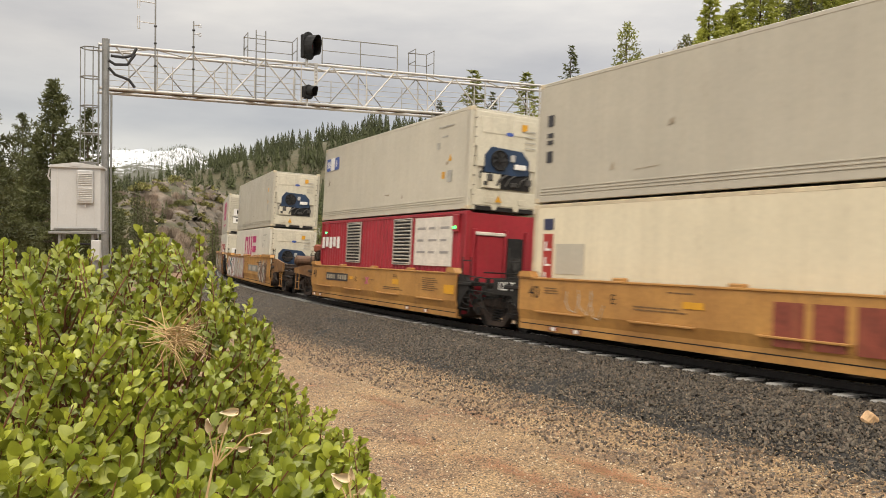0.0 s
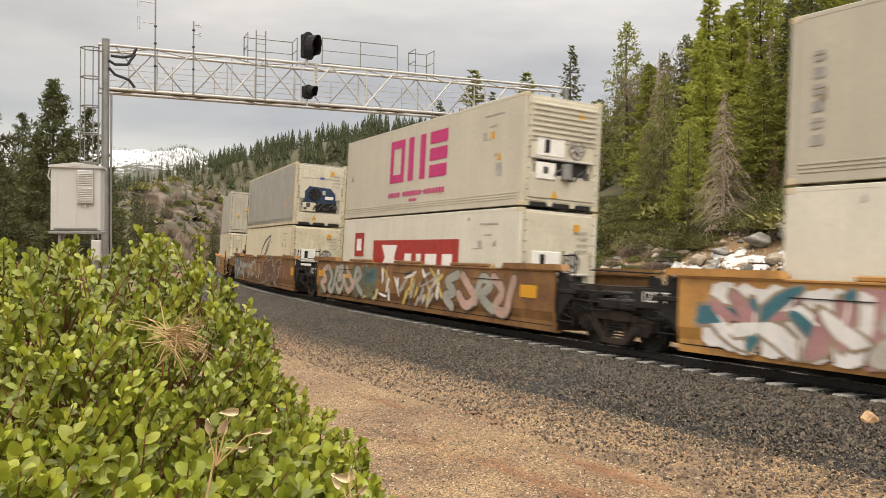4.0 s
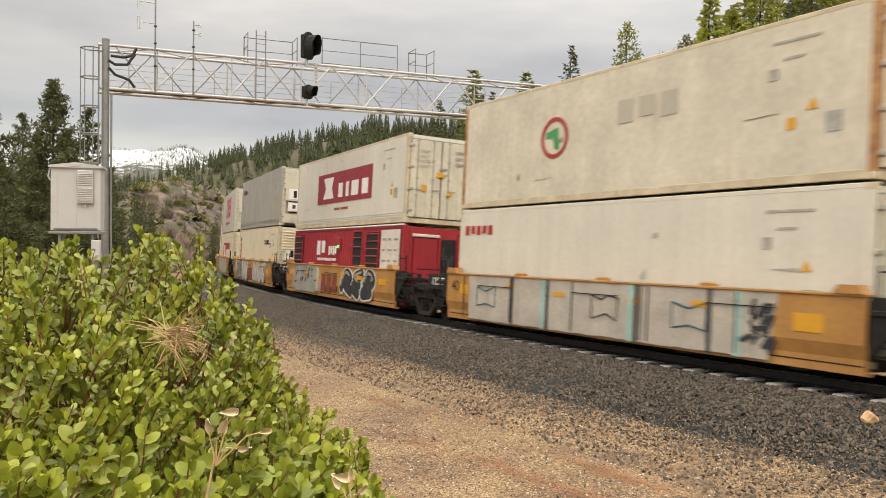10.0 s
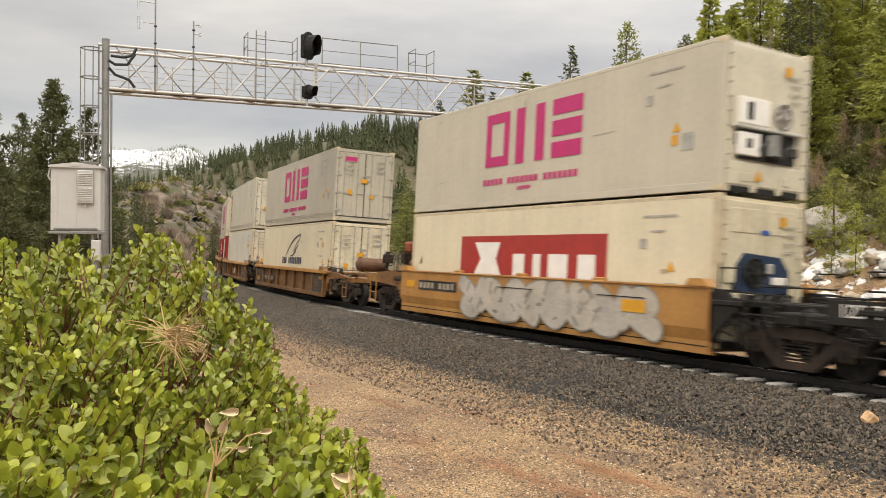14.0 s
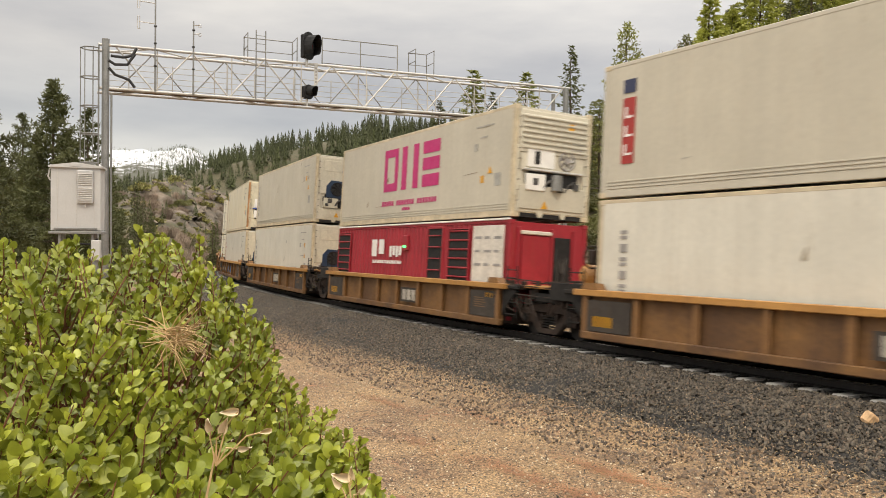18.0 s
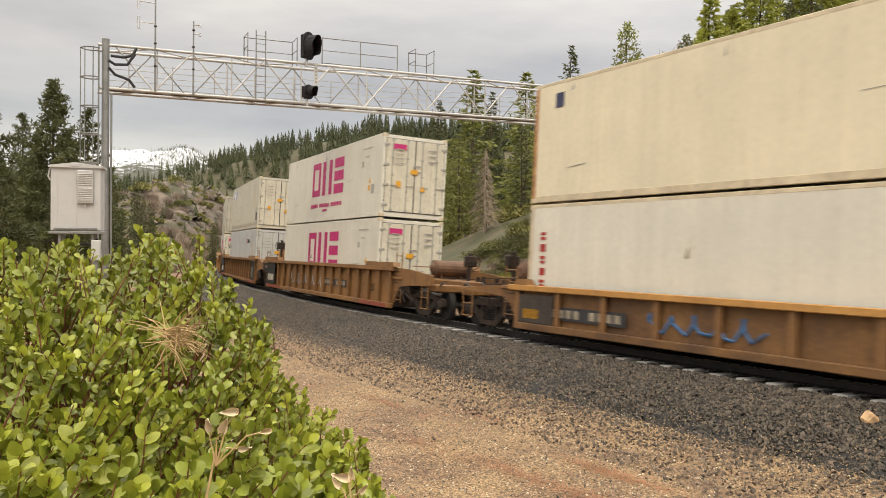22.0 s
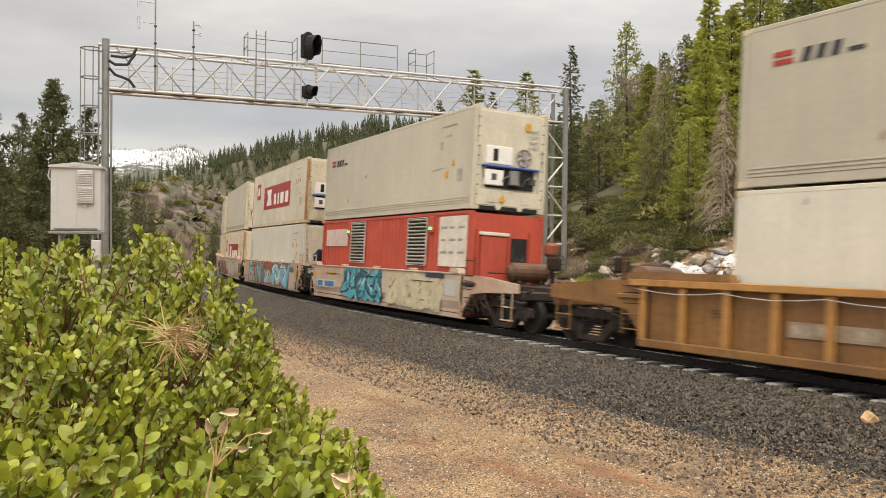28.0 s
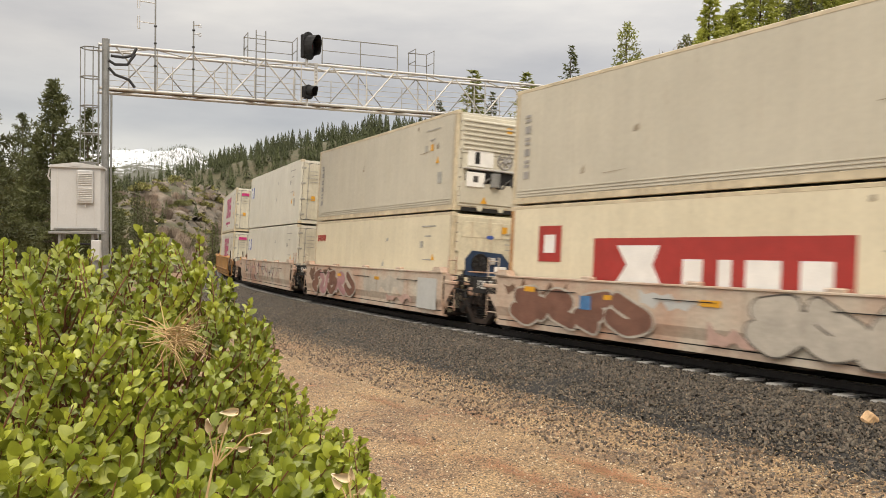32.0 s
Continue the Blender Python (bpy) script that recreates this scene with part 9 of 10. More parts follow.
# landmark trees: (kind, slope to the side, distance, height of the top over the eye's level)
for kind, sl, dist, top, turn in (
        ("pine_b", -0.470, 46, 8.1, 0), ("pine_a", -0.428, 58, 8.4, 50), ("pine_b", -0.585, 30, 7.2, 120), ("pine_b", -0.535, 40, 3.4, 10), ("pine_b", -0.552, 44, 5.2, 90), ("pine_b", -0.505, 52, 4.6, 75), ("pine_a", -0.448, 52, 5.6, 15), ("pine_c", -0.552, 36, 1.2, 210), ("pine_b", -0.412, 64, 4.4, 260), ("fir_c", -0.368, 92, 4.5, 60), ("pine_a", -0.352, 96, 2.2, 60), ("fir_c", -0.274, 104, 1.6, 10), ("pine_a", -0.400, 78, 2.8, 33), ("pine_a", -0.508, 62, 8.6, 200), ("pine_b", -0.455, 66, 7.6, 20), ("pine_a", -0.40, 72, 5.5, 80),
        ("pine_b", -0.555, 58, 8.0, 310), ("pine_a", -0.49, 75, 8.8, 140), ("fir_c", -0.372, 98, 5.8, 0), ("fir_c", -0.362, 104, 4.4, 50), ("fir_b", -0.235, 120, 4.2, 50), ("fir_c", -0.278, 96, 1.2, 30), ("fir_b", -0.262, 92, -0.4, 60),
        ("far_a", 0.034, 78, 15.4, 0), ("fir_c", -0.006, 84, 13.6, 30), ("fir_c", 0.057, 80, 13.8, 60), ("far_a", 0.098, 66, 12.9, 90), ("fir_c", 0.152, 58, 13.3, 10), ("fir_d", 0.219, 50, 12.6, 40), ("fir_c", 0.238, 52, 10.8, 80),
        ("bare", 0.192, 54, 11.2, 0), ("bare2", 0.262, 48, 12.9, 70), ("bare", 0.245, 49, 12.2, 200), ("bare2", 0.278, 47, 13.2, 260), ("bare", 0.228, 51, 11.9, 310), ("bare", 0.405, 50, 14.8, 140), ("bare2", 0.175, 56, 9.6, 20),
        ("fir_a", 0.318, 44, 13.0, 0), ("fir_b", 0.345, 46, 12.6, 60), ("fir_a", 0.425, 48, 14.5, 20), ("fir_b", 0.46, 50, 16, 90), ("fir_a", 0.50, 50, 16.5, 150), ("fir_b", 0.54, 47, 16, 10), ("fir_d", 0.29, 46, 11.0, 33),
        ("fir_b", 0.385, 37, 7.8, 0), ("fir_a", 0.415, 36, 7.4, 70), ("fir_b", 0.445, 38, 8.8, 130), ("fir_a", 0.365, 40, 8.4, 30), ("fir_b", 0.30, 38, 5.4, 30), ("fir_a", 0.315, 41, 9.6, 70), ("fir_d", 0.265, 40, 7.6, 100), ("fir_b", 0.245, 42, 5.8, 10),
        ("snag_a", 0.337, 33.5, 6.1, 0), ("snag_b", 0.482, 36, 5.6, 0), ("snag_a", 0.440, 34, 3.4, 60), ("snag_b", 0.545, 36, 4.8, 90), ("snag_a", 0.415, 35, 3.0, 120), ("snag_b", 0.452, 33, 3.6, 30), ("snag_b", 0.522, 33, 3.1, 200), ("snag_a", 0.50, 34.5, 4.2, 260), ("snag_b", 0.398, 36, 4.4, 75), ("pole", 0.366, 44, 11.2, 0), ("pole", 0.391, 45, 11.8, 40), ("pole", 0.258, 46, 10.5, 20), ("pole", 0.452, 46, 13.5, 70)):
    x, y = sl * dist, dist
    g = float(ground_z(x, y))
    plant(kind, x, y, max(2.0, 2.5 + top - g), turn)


def wood():
    """Mixed conifers over the hill inside the curve and along its far shoulder."""
    rs = random.Random(31)
    spots = []
    for goal, sr, dr, gap in ((105, (-24, 44), (-15.5, -50), 6.0), (330, (-135, 44), (-14, -76), 7.0)):
        tries = 0
        while len(spots) < goal and tries < 9000:
            tries += 1
            s, d = rs.uniform(*sr), dr[0] + (dr[1] - dr[0]) * rs.random() ** 1.3
            if s < -45:
                d = -(5.5 + 26 * rs.random())
            p = on_track(s, d)
            if any((p.x - q[0]) ** 2 + (p.y - q[1]) ** 2 < gap for q in spots):
                continue
            spots.append((p.x, p.y, s, d))
    for x, y, s, d in spots:
        kind = rs.choice(("fir_a", "fir_a", "fir_b", "fir_b", "fir_c", "fir_c", "fir_d", "pine_c"))
        if math.hypot(x, y) > 52:
            kind = rs.choice(("far_a", "far_b", "far_b", "far_c"))
        h = rs.uniform(4.5, 10) if d > -30 else rs.uniform(8, 14)
        if s < -45:
            h = rs.uniform(3.0, 7.0)
        elif s < -18:
            h = min(h, 7.5)
        if rs.random() < 0.05:
            kind, h = "snag_a", h * 0.8
        cap = np.interp(x / y, (-0.3, -0.06, 0.02, 0.12, 0.2, 0.26, 0.32, 0.40), (0.085, 0.13, 0.15, 0.165, 0.185, 0.23, 0.28, 0.6)) * y + 2.5 - float(ground_z(x, y))
        h = min(h, cap * rs.uniform(0.7, 1.0))
        # the clearing round the boulders keeps its dead trees in sight
        if h < 2.0 or (0.36 < x / y < 0.56 and d > -21):
            continue
        plant(kind, x, y, h, rs.uniform(0, 360))


wood()


def far_woods():
    """Distant conifers over the far ridge and knoll, too many to count."""
    rs = np.random.RandomState(9)
    out = []

    plan = []

    def stand(x, y, h, n=120):
        plan.append((x, y, h, n))

    def grow(x, y, h, n, z):
        f = rs.uniform(0, 1, n) ** 0.8
        az = rs.uniform(0, 6.28, n)
        r = (1 - f) ** 0.8 * h * 0.21 * rs.uniform(0.45, 1.3, n) + 0.012 * h
        zz = z + h * (0.06 + 0.92 * f)
        c, s = np.cos(az), np.sin(az)
        w = (h * (0.045 if n < 100 else 0.026) * (1.25 - f))[:, None]
        tip = np.stack([x + c * r, y + s * r, zz - r * 0.45], -1)
        up = np.stack([x + c * r * 0.35, y + s * r * 0.35, zz + h * 0.05], -1)
        sd = np.stack([-s, c, np.zeros(n)], -1) * w
        out.append(np.stack([up, tip - sd, tip + sd], 1))
    n = 0
    while n < 2100:
        a, r = radians(rs.uniform(-25.5, 12)), 400 + 320 * rs.uniform() ** 0.7
        x, y = math.sin(a) * r, math.cos(a) * r
        s, d = line_of(x, y)
        if a < radians(-15.8) and rs.uniform() < 0.4:
            continue
        if d < 28 or float(ridge_noise(np.array(x), np.array(y), 90, 15)) < (-0.05 if r < 600 else -0.4):
            continue
        k = 0.62 + 0.38 * float(np.clip((math.degrees(a) + 16) / 14, 0, 1))
        if n % 5 < 2:
            stand(x, y, (13.0 + 10.0 * rs.uniform()) * k, 210)
        else:
            stand(x, y, rs.uniform(5, 11) * k, 60)
        n += 1
    for k in range(90):
        x, y = rs.uniform(-95, -34), rs.uniform(120, 175)
        s, d = line_of(x, y)
        if d > 12:
            stand(x, y, rs.uniform(1.2, 3.4))
    for k in range(1500):
        x, y = rs.normal(-860, 60), rs.uniform(2650, 3040)
        stand(x, y, rs.uniform(8, 15), 22)
    for k in range(1700):
        x, y = rs.uniform(-1300, -560), rs.uniform(2200, 3060)
        if float(ridge_noise(np.array(x), np.array(y), 140, 44)) > (-0.25 if y < 2700 else -0.02):
            stand(x, y, rs.uniform(7, 13) if y > 2700 else rs.uniform(12, 22), 26)
    P = np.array(plan)
    for (x, y, h, n), z in zip(plan, ground_z(P[:, 0], P[:, 1])):
        grow(x, y, h, n, float(z))
    me = quads_mesh("far_conifers", np.concatenate(out), FARLEAF)
    tagged(new("far_conifers", me), "distant dark conifers over the ridge", "trees", kind="stuff")


far_woods()


# ---- brush ----
def shrub(seed, n, size, leaf, label, squash=0.62, only=False):
    """Mounded shrub of many small leaves on short stems, one unit in radius."""
    rs = np.random.RandomState(seed)
    root = None if only else thing("hillside_shrub", label, "shrub", "shrubs on the slope")
    c = rs.normal(0, 1, (14, 3))
    c /= np.linalg.norm(c, axis=1)[:, None]
    c[:, 2] = np.abs(c[:, 2]) * squash
    c *= rs.uniform(0.35, 0.72, (14, 1))
    k = rs.randint(0, 14, n)
    v = rs.normal(0, 1, (n, 3))
    v /= np.linalg.norm(v, axis=1)[:, None]
    P = c[k] + v * rs.uniform(0.18, 0.42, n)[:, None] * np.array([1, 1, 0.8])
    P[:, 2] = np.abs(P[:, 2])
    D = v + rs.normal(0, 0.5, (n, 3)) + np.array([0, 0, 0.5])
    D /= np.linalg.norm(D, axis=1)[:, None]
    Wd = np.cross(D, rs.normal(0, 1, (n, 3)))
    Wd /= np.linalg.norm(Wd, axis=1)[:, None]
    L = size * rs.uniform(0.6, 1.4, n)[:, None]
    q = np.stack([P - Wd * L * 0.34, P + Wd * L * 0.34, P + D * L], 1)
    if only:
        return q
    f = new("foliage", quads_mesh("foliage", q, leaf))
    f.parent = root
    f["kind"] = "stuff"
    m = Mesh()
    for i in range(14):
        m.path([(0, 0, -0.05), tuple(c[i] * 0.5), tuple(c[i])], [0.022, 0.016, 0.008], 4)
    part("stem_work", m, REDSTEM, root)
    return root


def brush(seed):
    """Leafless brush: many fine upright twigs."""
    rs = random.Random(seed)
    root = thing("bare_brush", "leafless grey-brown thicket of fine twigs", "shrub", "bare thickets")
    m = Mesh()
    for k in range(100):
        a, r = rs.uniform(0, 6.28), rs.random() ** 0.6
        x, y = math.cos(a) * r * 0.7, math.sin(a) * r * 0.7
        h = (1.15 - 0.5 * r) * rs.uniform(0.6, 1.1)
        b = rs.uniform(0, 6.28)
        e = 0.35 * rs.random()
        p = [(x * 0.5, y * 0.5, -0.05), (x * 0.8, y * 0.8, h * 0.5), (x + math.cos(b) * e, y + math.sin(b) * e, h)]
        m.path(p, [0.017, 0.012, 0.006], 3)
        for q in range(2):
            t = rs.uniform(0.4, 0.9)
            s = (x * (0.5 + 0.4 * t), y * (0.5 + 0.4 * t), h * t)
            b2 = rs.uniform(0, 6.28)
            m.path([s, (s[0] + 0.2 * math.cos(b2), s[1] + 0.2 * math.sin(b2), s[2] + 0.22)], [0.007, 0.003], 3)
    part("twig_mass", m, THICKET, root)["kind"] = "stuff"
    return root


UNDERLEAF = mat("undergrowth_leaves", (0.29, 0.27, 0.085), rough=0.7, vary=0.45, scale=0.5, fine=6, bump=0.0, island=0.5, translucent=0.15)
SHRUBS = [shrub(41, 4200, 0.06, SHRUBLEAF, "dark green mounded shrub on the slope"), shrub(42, 4200, 0.057, SHRUBLEAF, "dense olive-green mounded shrub"), shrub(43, 3600, 0.06, FIRLEAF, "bright green young conifer shrub")]
BRUSH = [brush(51), brush(52)]
FIRST = set()


def put(src, x, y, sx, sz, turn, sink=0.05):
    m = pose(x, y, float(ground_z(x, y)) - sink, 0, 0, turn) @ Matrix.Diagonal((sx, sx, sz, 1))
    if src.name in FIRST:
        return copy_thing(src, m @ Matrix.Diagonal((1 / src.scale.x, 1 / src.scale.y, 1 / src.scale.z, 1)))
    FIRST.add(src.name)
    src.matrix_basis = m
    return src


def brushwork():
    rs = random.Random(77)
    # band above the boulders
    for k in range(170):
        s, d = rs.uniform(-24, 26), -rs.uniform(11.5, 17)
        if k > 80:
            s, d = rs.uniform(-12, 24), -rs.uniform(12.5, 23)
        if -4.0 < s < 8 and d > -13.6:
            d -= 2.2
        p = on_track(s, d)
        r = rs.uniform(0.8, 1.7)
        put(SHRUBS[rs.randrange(2)], p.x, p.y, r, r * rs.uniform(0.6, 0.95), rs.uniform(0, 360))
    # undergrowth further up, one joined mass
    stock, mass = [shrub(61 + i, 620, 0.17, SHRUBLEAF, "", only=True) for i in range(3)], []
    for k in range(620):
        s, d = rs.uniform(-60, 46), -rs.uniform(13.5, 62)
        if k > 420:
            s, d = rs.uniform(-10, 44), -rs.uniform(16, 40)
        p = on_track(s, d)
        r, a = rs.uniform(0.8, 1.9), rs.uniform(0, 6.28)
        q = stock[k % 3] * np.array([r, r, r * rs.uniform(0.6, 0.9)])
        ca, sa = math.cos(a), math.sin(a)
        q = np.stack([q[..., 0] * ca - q[..., 1] * sa + p.x, q[..., 0] * sa + q[..., 1] * ca + p.y, q[..., 2] + float(ground_z(p.x, p.y)) - 0.05], -1)
        mass.append(q)
    tagged(new("undergrowth", quads_mesh("undergrowth", np.concatenate(mass), UNDERLEAF)), "olive and brown undergrowth between the hillside trees", "undergrowth", kind="stuff")
    # tangle of bare stems and low shrubs between brush and snow
    for k in range(74):
        s, d = rs.uniform(-20, -4.2), -rs.uniform(8.8, 12.4)
        p = on_track(s, d)
        r = rs.uniform(0.45, 1.0)
        put(BRUSH[rs.randrange(2)] if rs.random() < 0.45 else SHRUBS[rs.randrange(2)], p.x, p.y, r, r * rs.uniform(0.6, 0.9), rs.uniform(0, 360))
    for k in range(14):
        s, d = rs.uniform(-4, 8), -rs.uniform(12.6, 14.0)
        p = on_track(s, d)
        r = rs.uniform(0.4, 0.8)
        put(BRUSH[rs.randrange(2)], p.x, p.y, r, r * rs.uniform(0.6, 0.9), rs.uniform(0, 360))
    # foot of the slope
    for s, d, r in ((4.0, -7.6, 0.5), (9.5, -7.4, 0.7), (11.0, -7.8, 0.6), (12.6, -8.2, 0.8), (13.5, -7.0, 0.6), (-3, -8.0, 0.6), (-7, -8.6, 0.9), (-10, -9.5, 1.1), (-14, -9.0, 1.0), (16, -8.5, 0.9)):
        p = on_track(s, d)
        put(SHRUBS[2], p.x, p.y, r, r * 0.9, rs.uniform(0, 360))
    # along the line, far: bushes and bare thickets on both sides
    for k in range(46):
        s, d = rs.uniform(-125, -40), -rs.uniform(5.2, 12)
        p = on_track(s, d)
        r = rs.uniform(1.0, 2.2)
        put(SHRUBS[rs.randrange(2)] if rs.random() < 0.5 else BRUSH[rs.randrange(2)], p.x, p.y, r, r * rs.uniform(0.8, 1.3), rs.uniform(0, 360))
    for k in range(150):
        x, y = rs.uniform(-62, -18), rs.uniform(72, 160)
        s, d = line_of(x, y)
        if d < 5.0:
            continue
        r = rs.uniform(1.1, 2.3)
        put(BRUSH[rs.randrange(2)] if rs.random() < 0.78 else SHRUBS[rs.randrange(2)], x, y, r, r * rs.uniform(0.8, 1.2), rs.uniform(0, 360))
    for k in range(70):
        s, d = rs.uniform(-118, -48), 5.5 + 13 * rs.random() ** 1.4
        p = on_track(s, d)
        r = rs.uniform(0.7, 1.6)
        put(BRUSH[rs.randrange(2)] if rs.random() < 0.75 else SHRUBS[rs.randrange(2)], p.x, p.y, r, r * rs.uniform(0.9, 1.5), rs.uniform(0, 360))
    for k in range(26):
        x, y = rs.uniform(-48, -14), rs.uniform(44, 74)
        s, d = line_of(x, y)
        if d < 9.0:
            continue
        r = rs.uniform(0.9, 1.8)
        put(SHRUBS[rs.randrange(2)] if rs.random() < 0.4 else BRUSH[rs.randrange(2)], x, y, r, r * rs.uniform(0.8, 1.1), rs.uniform(0, 360))


brushwork()
# young pines in front of the boulders
for x, y, h in ((12.9, 27.4, 2.9), (13.4, 26.9, 1.6), (14.0, 25.6, 1.9), (14.3, 26.6, 2.3), (15.0, 26.0, 2.0), (12.4, 24.9, 1.1), (12.0, 25.6, 0.9)):
    plant("pine_c", x, y, h, x * 50)


def knoll_brush():
    rs = random.Random(8)
    stock, mass = [shrub(71 + i, 300, 0.26, SHRUBLEAF, "", only=True) for i in range(2)], []
    while len(mass) < 330:
        x, y = rs.uniform(-95, -30), rs.uniform(112, 205)
        s, d = line_of(x, y)
        if d < 7:
            continue
        r = rs.uniform(0.7, 2.0)
        mass.append(stock[len(mass) % 2] * np.array([r, r, r * 0.8]) + np.array([x, y, float(ground_z(x, y)) - 0.1]))
    tagged(new("knoll_brush", quads_mesh("knoll_brush", np.concatenate(mass), UNDERLEAF)), "olive-brown scrub over the far rocky knoll", "scrub", kind="stuff")


knoll_brush()


# outcrop blocks on the far knoll
def knoll_rocks():
    rs = np.random.RandomState(5)
    n = 1500
    x, y = rs.uniform(-92, -32, n), rs.uniform(128, 186, n)
    s, d = line_of(x, y)
    keep = (d > 9) & (ridge_noise(x, y, 16, 19) > -0.15)
    x, y = x[keep], y[keep]
    size = 0.25 + 1.1 * rs.power(0.5, len(x))
    z = ground_z(x, y) + size * 0.1
    stone_batch("knoll_outcrop", np.stack([x, y, z], -1), size, CLIFF, "fractured grey-brown rock outcrop on the far knoll", 6, 0.8)


knoll_rocks()


# ---- manzanita bush beside the camera ----
def bush_top(x, y):
    """Height of the bush's surface."""
    z = 2.08 + 0.36 * (min(y, 2.32) - 1.25) - 0.06 * max(0, y - 2.5) ** 2
    drop = max(0.06, 0.80 * (y - 1.25) / 1.05)
    e = max(0.0, (x + 0.90) / 0.78)
    z -= drop * (0.95 * max(0.0, e - 0.13) + 0.3 * max(0.0, e - 0.8)) + max(0, e - 1) * 4
    z -= 0.035 * min(1.0, max(0.0, (-x - 0.85) / 0.3))
    z += 0.06 * noise.noise(Vector((x * 3.5, y * 3.5, 0))) + 0.035 * noise.noise(Vector((x * 8, y * 8, 3)))
    return z


def leaf_shape(n=5):
    """Oval leaf with a cupped blade along x, one unit long, base at the origin."""
    xs = [0.0, 0.10, 0.30, 0.62, 0.90, 1.0]
    ws = [0.015, 0.10, 0.30, 0.345, 0.20, 0.05]
    vs, fs = [], []
    for x, w in zip(xs, ws):
        z = -0.10 * (x - 0.45) ** 2
        vs += [(x, -w, z + w * 0.22), (x, 0, z), (x, w, z + w * 0.22)]
    for i in range(5):
        a = 3 * i
        fs += [(a, a + 3, a + 4, a + 1), (a + 1, a + 4, a + 5, a + 2)]
    return vs, fs


def leaf_batch(name, poses, lv, lf, material, root):
    """Many leaves of one age, joined."""
    rest = np.array([np.array(m) for m in poses])
    V = np.einsum("nij,kj->nki", rest[:, :3, :3], np.array(lv)) + rest[:, None, :3, 3]
    nV = len(lv)
    F = (np.arange(len(rest))[:, None, None] * nV + np.array(lf)[None]).reshape(-1, 4)
    me = bpy.data.meshes.new(name)
    me.vertices.add(len(rest) * nV)
    me.vertices.foreach_set("co", V.reshape(-1).astype(np.float32))
    me.loops.add(F.size)
    me.loops.foreach_set("vertex_index", F.reshape(-1).astype(np.int32))
    me.polygons.add(len(F))
    me.polygons.foreach_set("loop_start", np.arange(0, F.size, 4, dtype=np.int32))
    me.polygons.foreach_set("loop_total", np.full(len(F), 4, dtype=np.int32))
    me.materials.append(material)
    me.update(calc_edges=True)
    me.polygons.foreach_set("use_smooth", [True] * len(F))
    fo = new(name, me)
    fo.parent = root
    fo["kind"] = "stuff"


